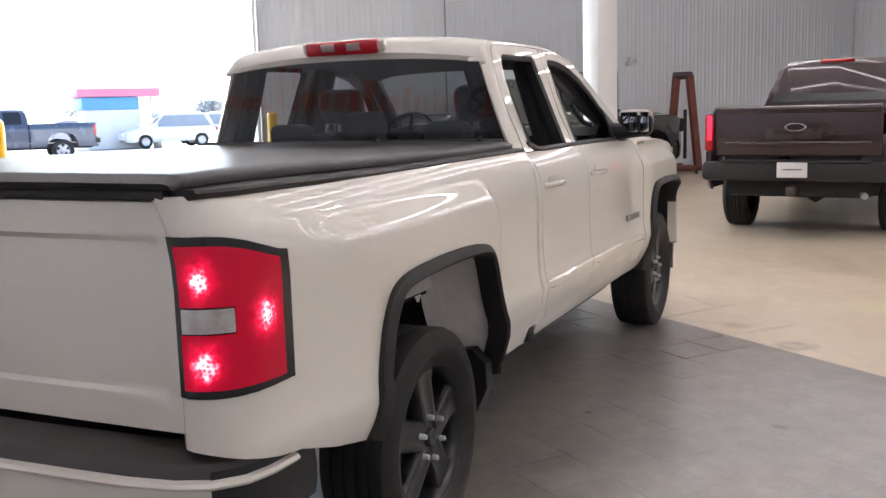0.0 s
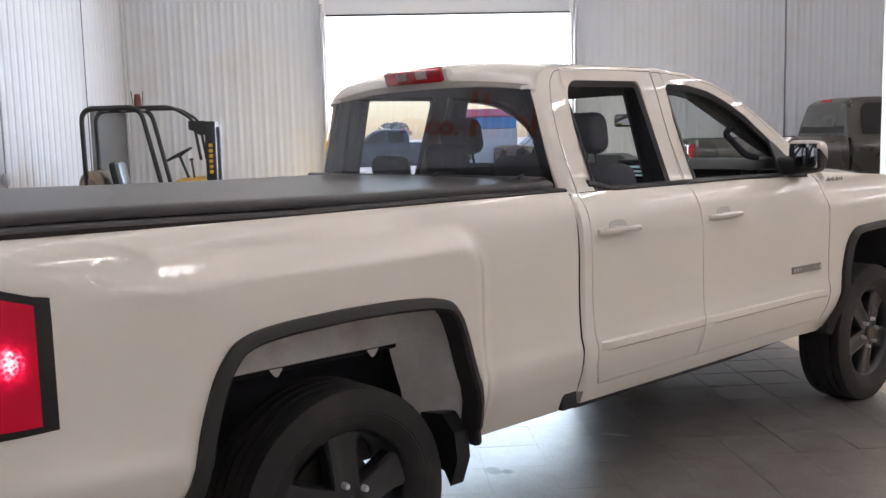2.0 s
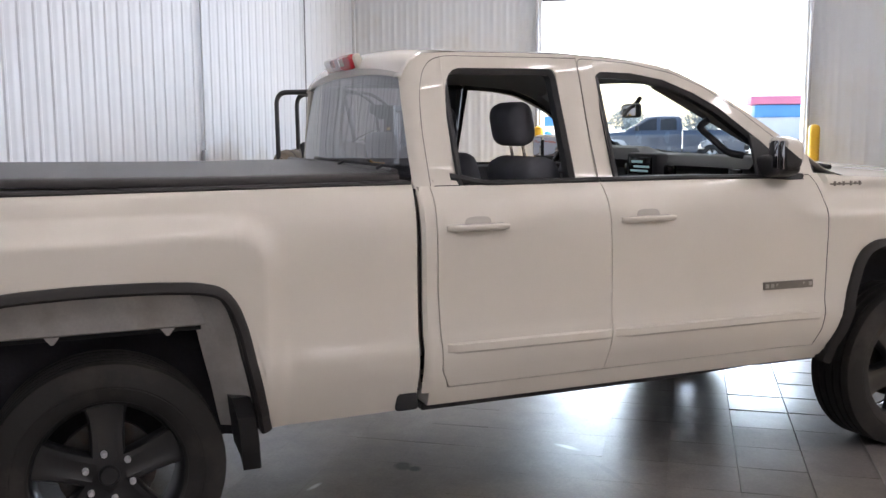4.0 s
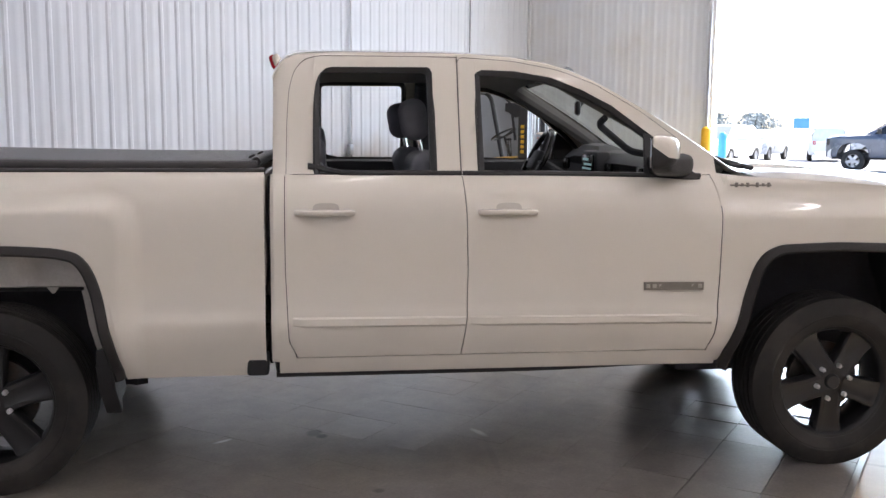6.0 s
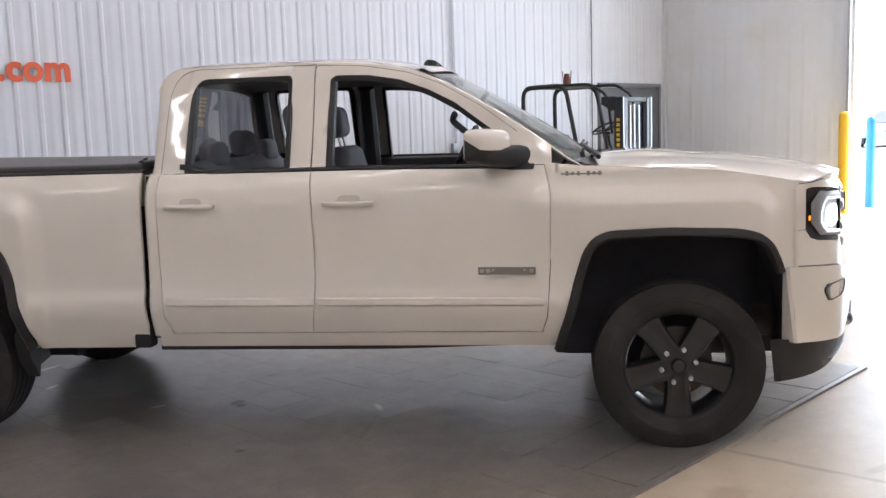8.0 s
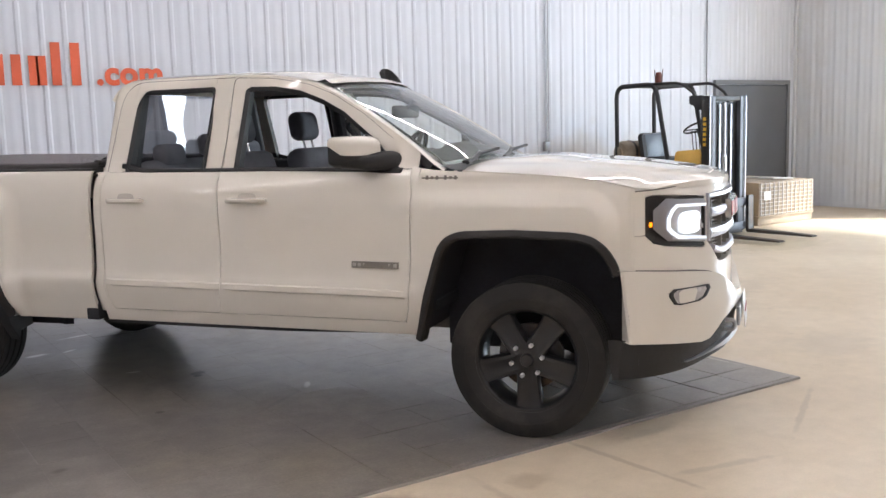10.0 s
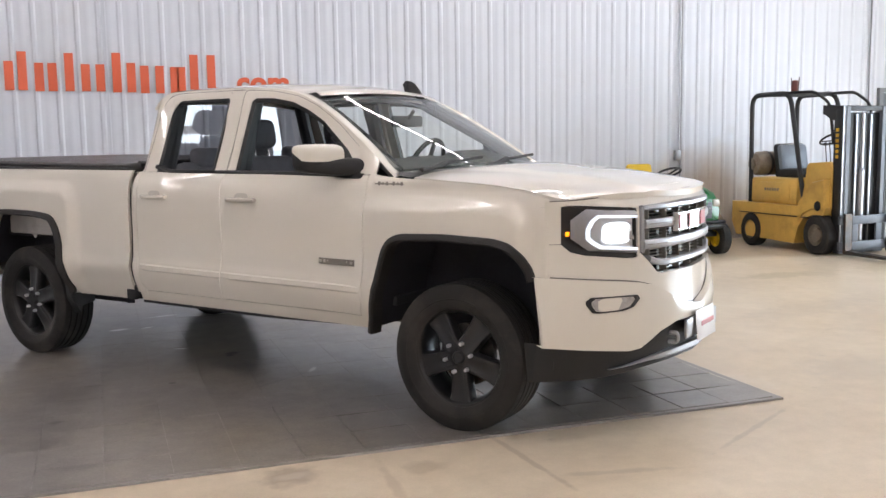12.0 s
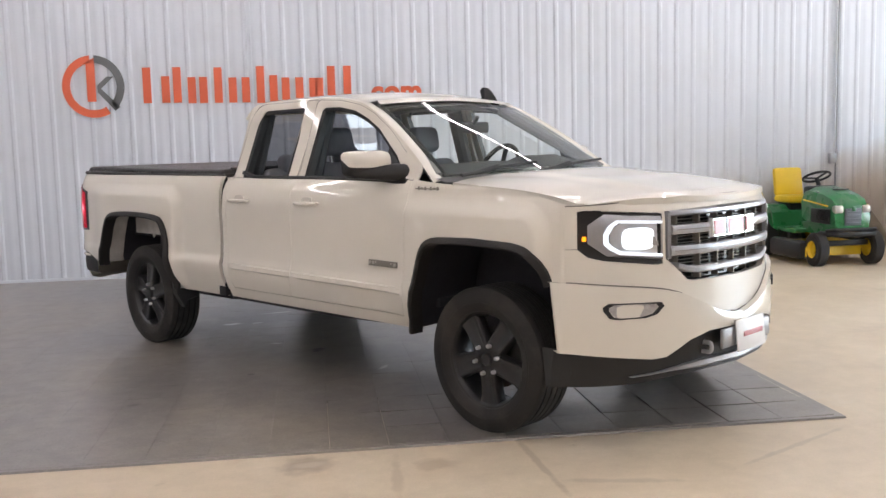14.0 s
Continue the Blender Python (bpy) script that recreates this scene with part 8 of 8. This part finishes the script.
simple_pickup("dark navy pickup truck parked across the lot", NAVY, pose(35.5, -3.35, 0, 0, 0, 90), rim_mat=SATIN, group="cars on the lot")
white_car = simple_car("white sport utility car parked outdoors", CAR_WHITE, pose(41, 6.5, 0, 0, 0, 170))
for x, y, a in ((44, 9.8, 172), (47, 3.0, 10), (45, -9.5, 95), (50, -13, 90), (40, 13.2, 160)):
    copy_thing(white_car, pose(x, y, 0, 0, 0, a))
silver_car = simple_car("silver grey car parked outdoors", CAR_SILVER, pose(46, 6.0, 0, 0, 0, 175), 1.5)
for x, y, a in ((52, -5.5, 85), (52, 0.2, 92), (43, 17, 170)):
    copy_thing(silver_car, pose(x, y, 0, 0, 0, a))
# fuel canopy with red and blue fascia
can = thing("fuel_canopy", "flat fuel kiosk with red and blue fascia", "kiosk", pose(47, -7.3, 0))
part("red_fascia", boxed((0, 0, 2.76), (3.6, 3.9, 0.40), 0.05), SIGN_RED, can, "red fascia band")
part("blue_fascia", boxed((0, 0.4, 2.24), (3.2, 2.7, 0.60), 0.05), SIGN_BLUE, can, "blue fascia band")
part("base_wall", boxed((0, 0.3, 0.97), (3.0, 2.6, 1.94), 0.05), PALE_WALL, can)
part("post", boxed((-1.6, -1.7, 1.28), (0.3, 0.4, 2.56), 0.04), PALE_WALL, can)
sign_post = thing("street_sign", "small blue sign on thin pole", "sign", pose(60, 6.4, 0))
part("pole", tube(bmesh.new(), [(0, 0, 0), (0, 0, 2.1)], 0.04, 8), SATIN, sign_post)
part("sign_board", boxed((0, 0, 1.9), (0.1, 0.95, 0.65), 0.03), SIGN_BLUE, sign_post)


def far_tree(x, y, hgt, seed):
    r = random.Random(seed)
    t = thing("tree", "distant hazy tree beyond the lot", "tree", pose(x, y, 0), "far trees")
    bm = tube(bmesh.new(), [(0, 0, 0), (0.1, 0, hgt * 0.3), (0, 0.1, hgt * 0.6)], lambda k: 0.25 * (1 - 0.7 * k), 8)
    for k in range(6):
        a = r.random() * 6.28
        tube(bm, [(0, 0, hgt * (0.25 + 0.06 * k)), (math.cos(a) * hgt * 0.15, math.sin(a) * hgt * 0.15, hgt * (0.45 + 0.07 * k))], lambda q: 0.09 * (1 - 0.7 * q), 6)
    part("trunk", bm, BARK, t)
    verts, faces = [], []
    for k in range(1300):
        a, u, w = r.random() * 6.28, r.random() ** 0.5, r.random()
        rad = hgt * 0.75 * u * (1 - abs(w - 0.45) * 0.9) * (0.8 + 0.4 * math.sin(3 * a + seed))
        c = Vector((math.cos(a) * rad, math.sin(a) * rad, hgt * (0.12 + 0.7 * w)))
        d1 = Vector((r.gauss(0, 1), r.gauss(0, 1), r.gauss(0, 1))).normalized() * 0.3
        d2 = d1.cross(Vector((r.gauss(0, 1), r.gauss(0, 1), r.gauss(0, 1)))).normalized() * 0.22
        n = len(verts)
        verts += [c - d1, c + d2, c + d1, c - d2]
        faces.append((n, n + 1, n + 2, n + 3))
    me = bpy.data.meshes.new("crown")
    me.from_pydata(verts, [], faces)
    me.materials.append(LEAVES)
    crown_ob = new("crown", me)
    crown_ob.parent = t
    return t


for k in range(7):
    r = random.Random(k + 50)
    far_tree(150 + r.random() * 40, -60 + k * 17 + r.random() * 4, 4.5 + r.random() * 2, k)

# ---- rubber tile floor under the pickup (pieces last) ----
TS = 0.3048
MAT_X, MAT_Y, MAT_N, MAT_M = 3.34, -3.60, 33, 23
mat_ob = thing("rubber_mat", "large grey interlocking rubber tile mat on concrete", "floor mat", kind="structure")


def tile_mesh(bm, ox, oy, lift=0.0, tilt=(0, 0), g=0.0002):
    h, b = 0.014, 0.0005
    a = TS / 2 - g
    lo = [bm.verts.new((ox + x * a, oy + y * a, 0.001)) for x, y in ((-1, -1), (1, -1), (1, 1), (-1, 1))]
    mid = [bm.verts.new((ox + x * a, oy + y * a, h - b + lift + x * tilt[0] + y * tilt[1])) for x, y in ((-1, -1), (1, -1), (1, 1), (-1, 1))]
    hi = [bm.verts.new((ox + x * (a - b), oy + y * (a - b), h + lift + x * tilt[0] + y * tilt[1])) for x, y in ((-1, -1), (1, -1), (1, 1), (-1, 1))]
    for p, q in ((lo, mid), (mid, hi)):
        for i in range(4):
            bm.faces.new((p[i], p[(i + 1) % 4], q[(i + 1) % 4], q[i]))
    bm.faces.new(hi)


ramp = bmesh.new()
x0, y0 = MAT_X - MAT_N * TS, WALL_Y - 0.06
rows = [[(x0, MAT_Y - 0.034, 0.0015), (MAT_X + 0.05, MAT_Y - 0.034, 0.0015), (MAT_X + 0.05, y0, 0.0015)], [(x0, MAT_Y - 0.029, 0.0125), (MAT_X + 0.045, MAT_Y - 0.029, 0.0125), (MAT_X + 0.045, y0, 0.0125)],
        [(x0, MAT_Y - 0.001, 0.0135), (MAT_X + 0.001, MAT_Y - 0.001, 0.0135), (MAT_X + 0.001, y0, 0.0135)]]
grid(ramp, rows)
part("edge_ramp", ramp, TILE, mat_ob, "sloped grey rubber edge strip")
protos = []
rng = random.Random(4)
for k in range(12):
    bm = bmesh.new()
    q = 0.0011 if k < 6 else 0.004
    tile_mesh(bm, 0, 0, q * 0.3 * rng.random(), (q * (rng.random() - 0.5), q * (rng.random() - 0.5)), 0.0002 if k < 6 else 0.0022)
    protos.append(finish("tile", bm, TILE, 20))
rest = bmesh.new()
for i in range(MAT_N):
    for j in range(MAT_M):
        x, y = MAT_X - (i + 0.5) * TS, MAT_Y + (j + 0.5) * TS
        if y > WALL_Y - 0.2:
            continue
        if i < 13:
            t = new("tile", protos[rng.randrange(6) + (6 if j < 3 and i < 9 else 0)])
            t.parent = mat_ob
            t.matrix_local = pose(x, y, 0.0, 0, 0, 90 * rng.randrange(4))
        else:
            tile_mesh(rest, x, y, 0.0004 * rng.random())
tagged(part("tile_field", rest, TILE, mat_ob, "grey rubber tiles further along the mat", 20), kind="stuff")
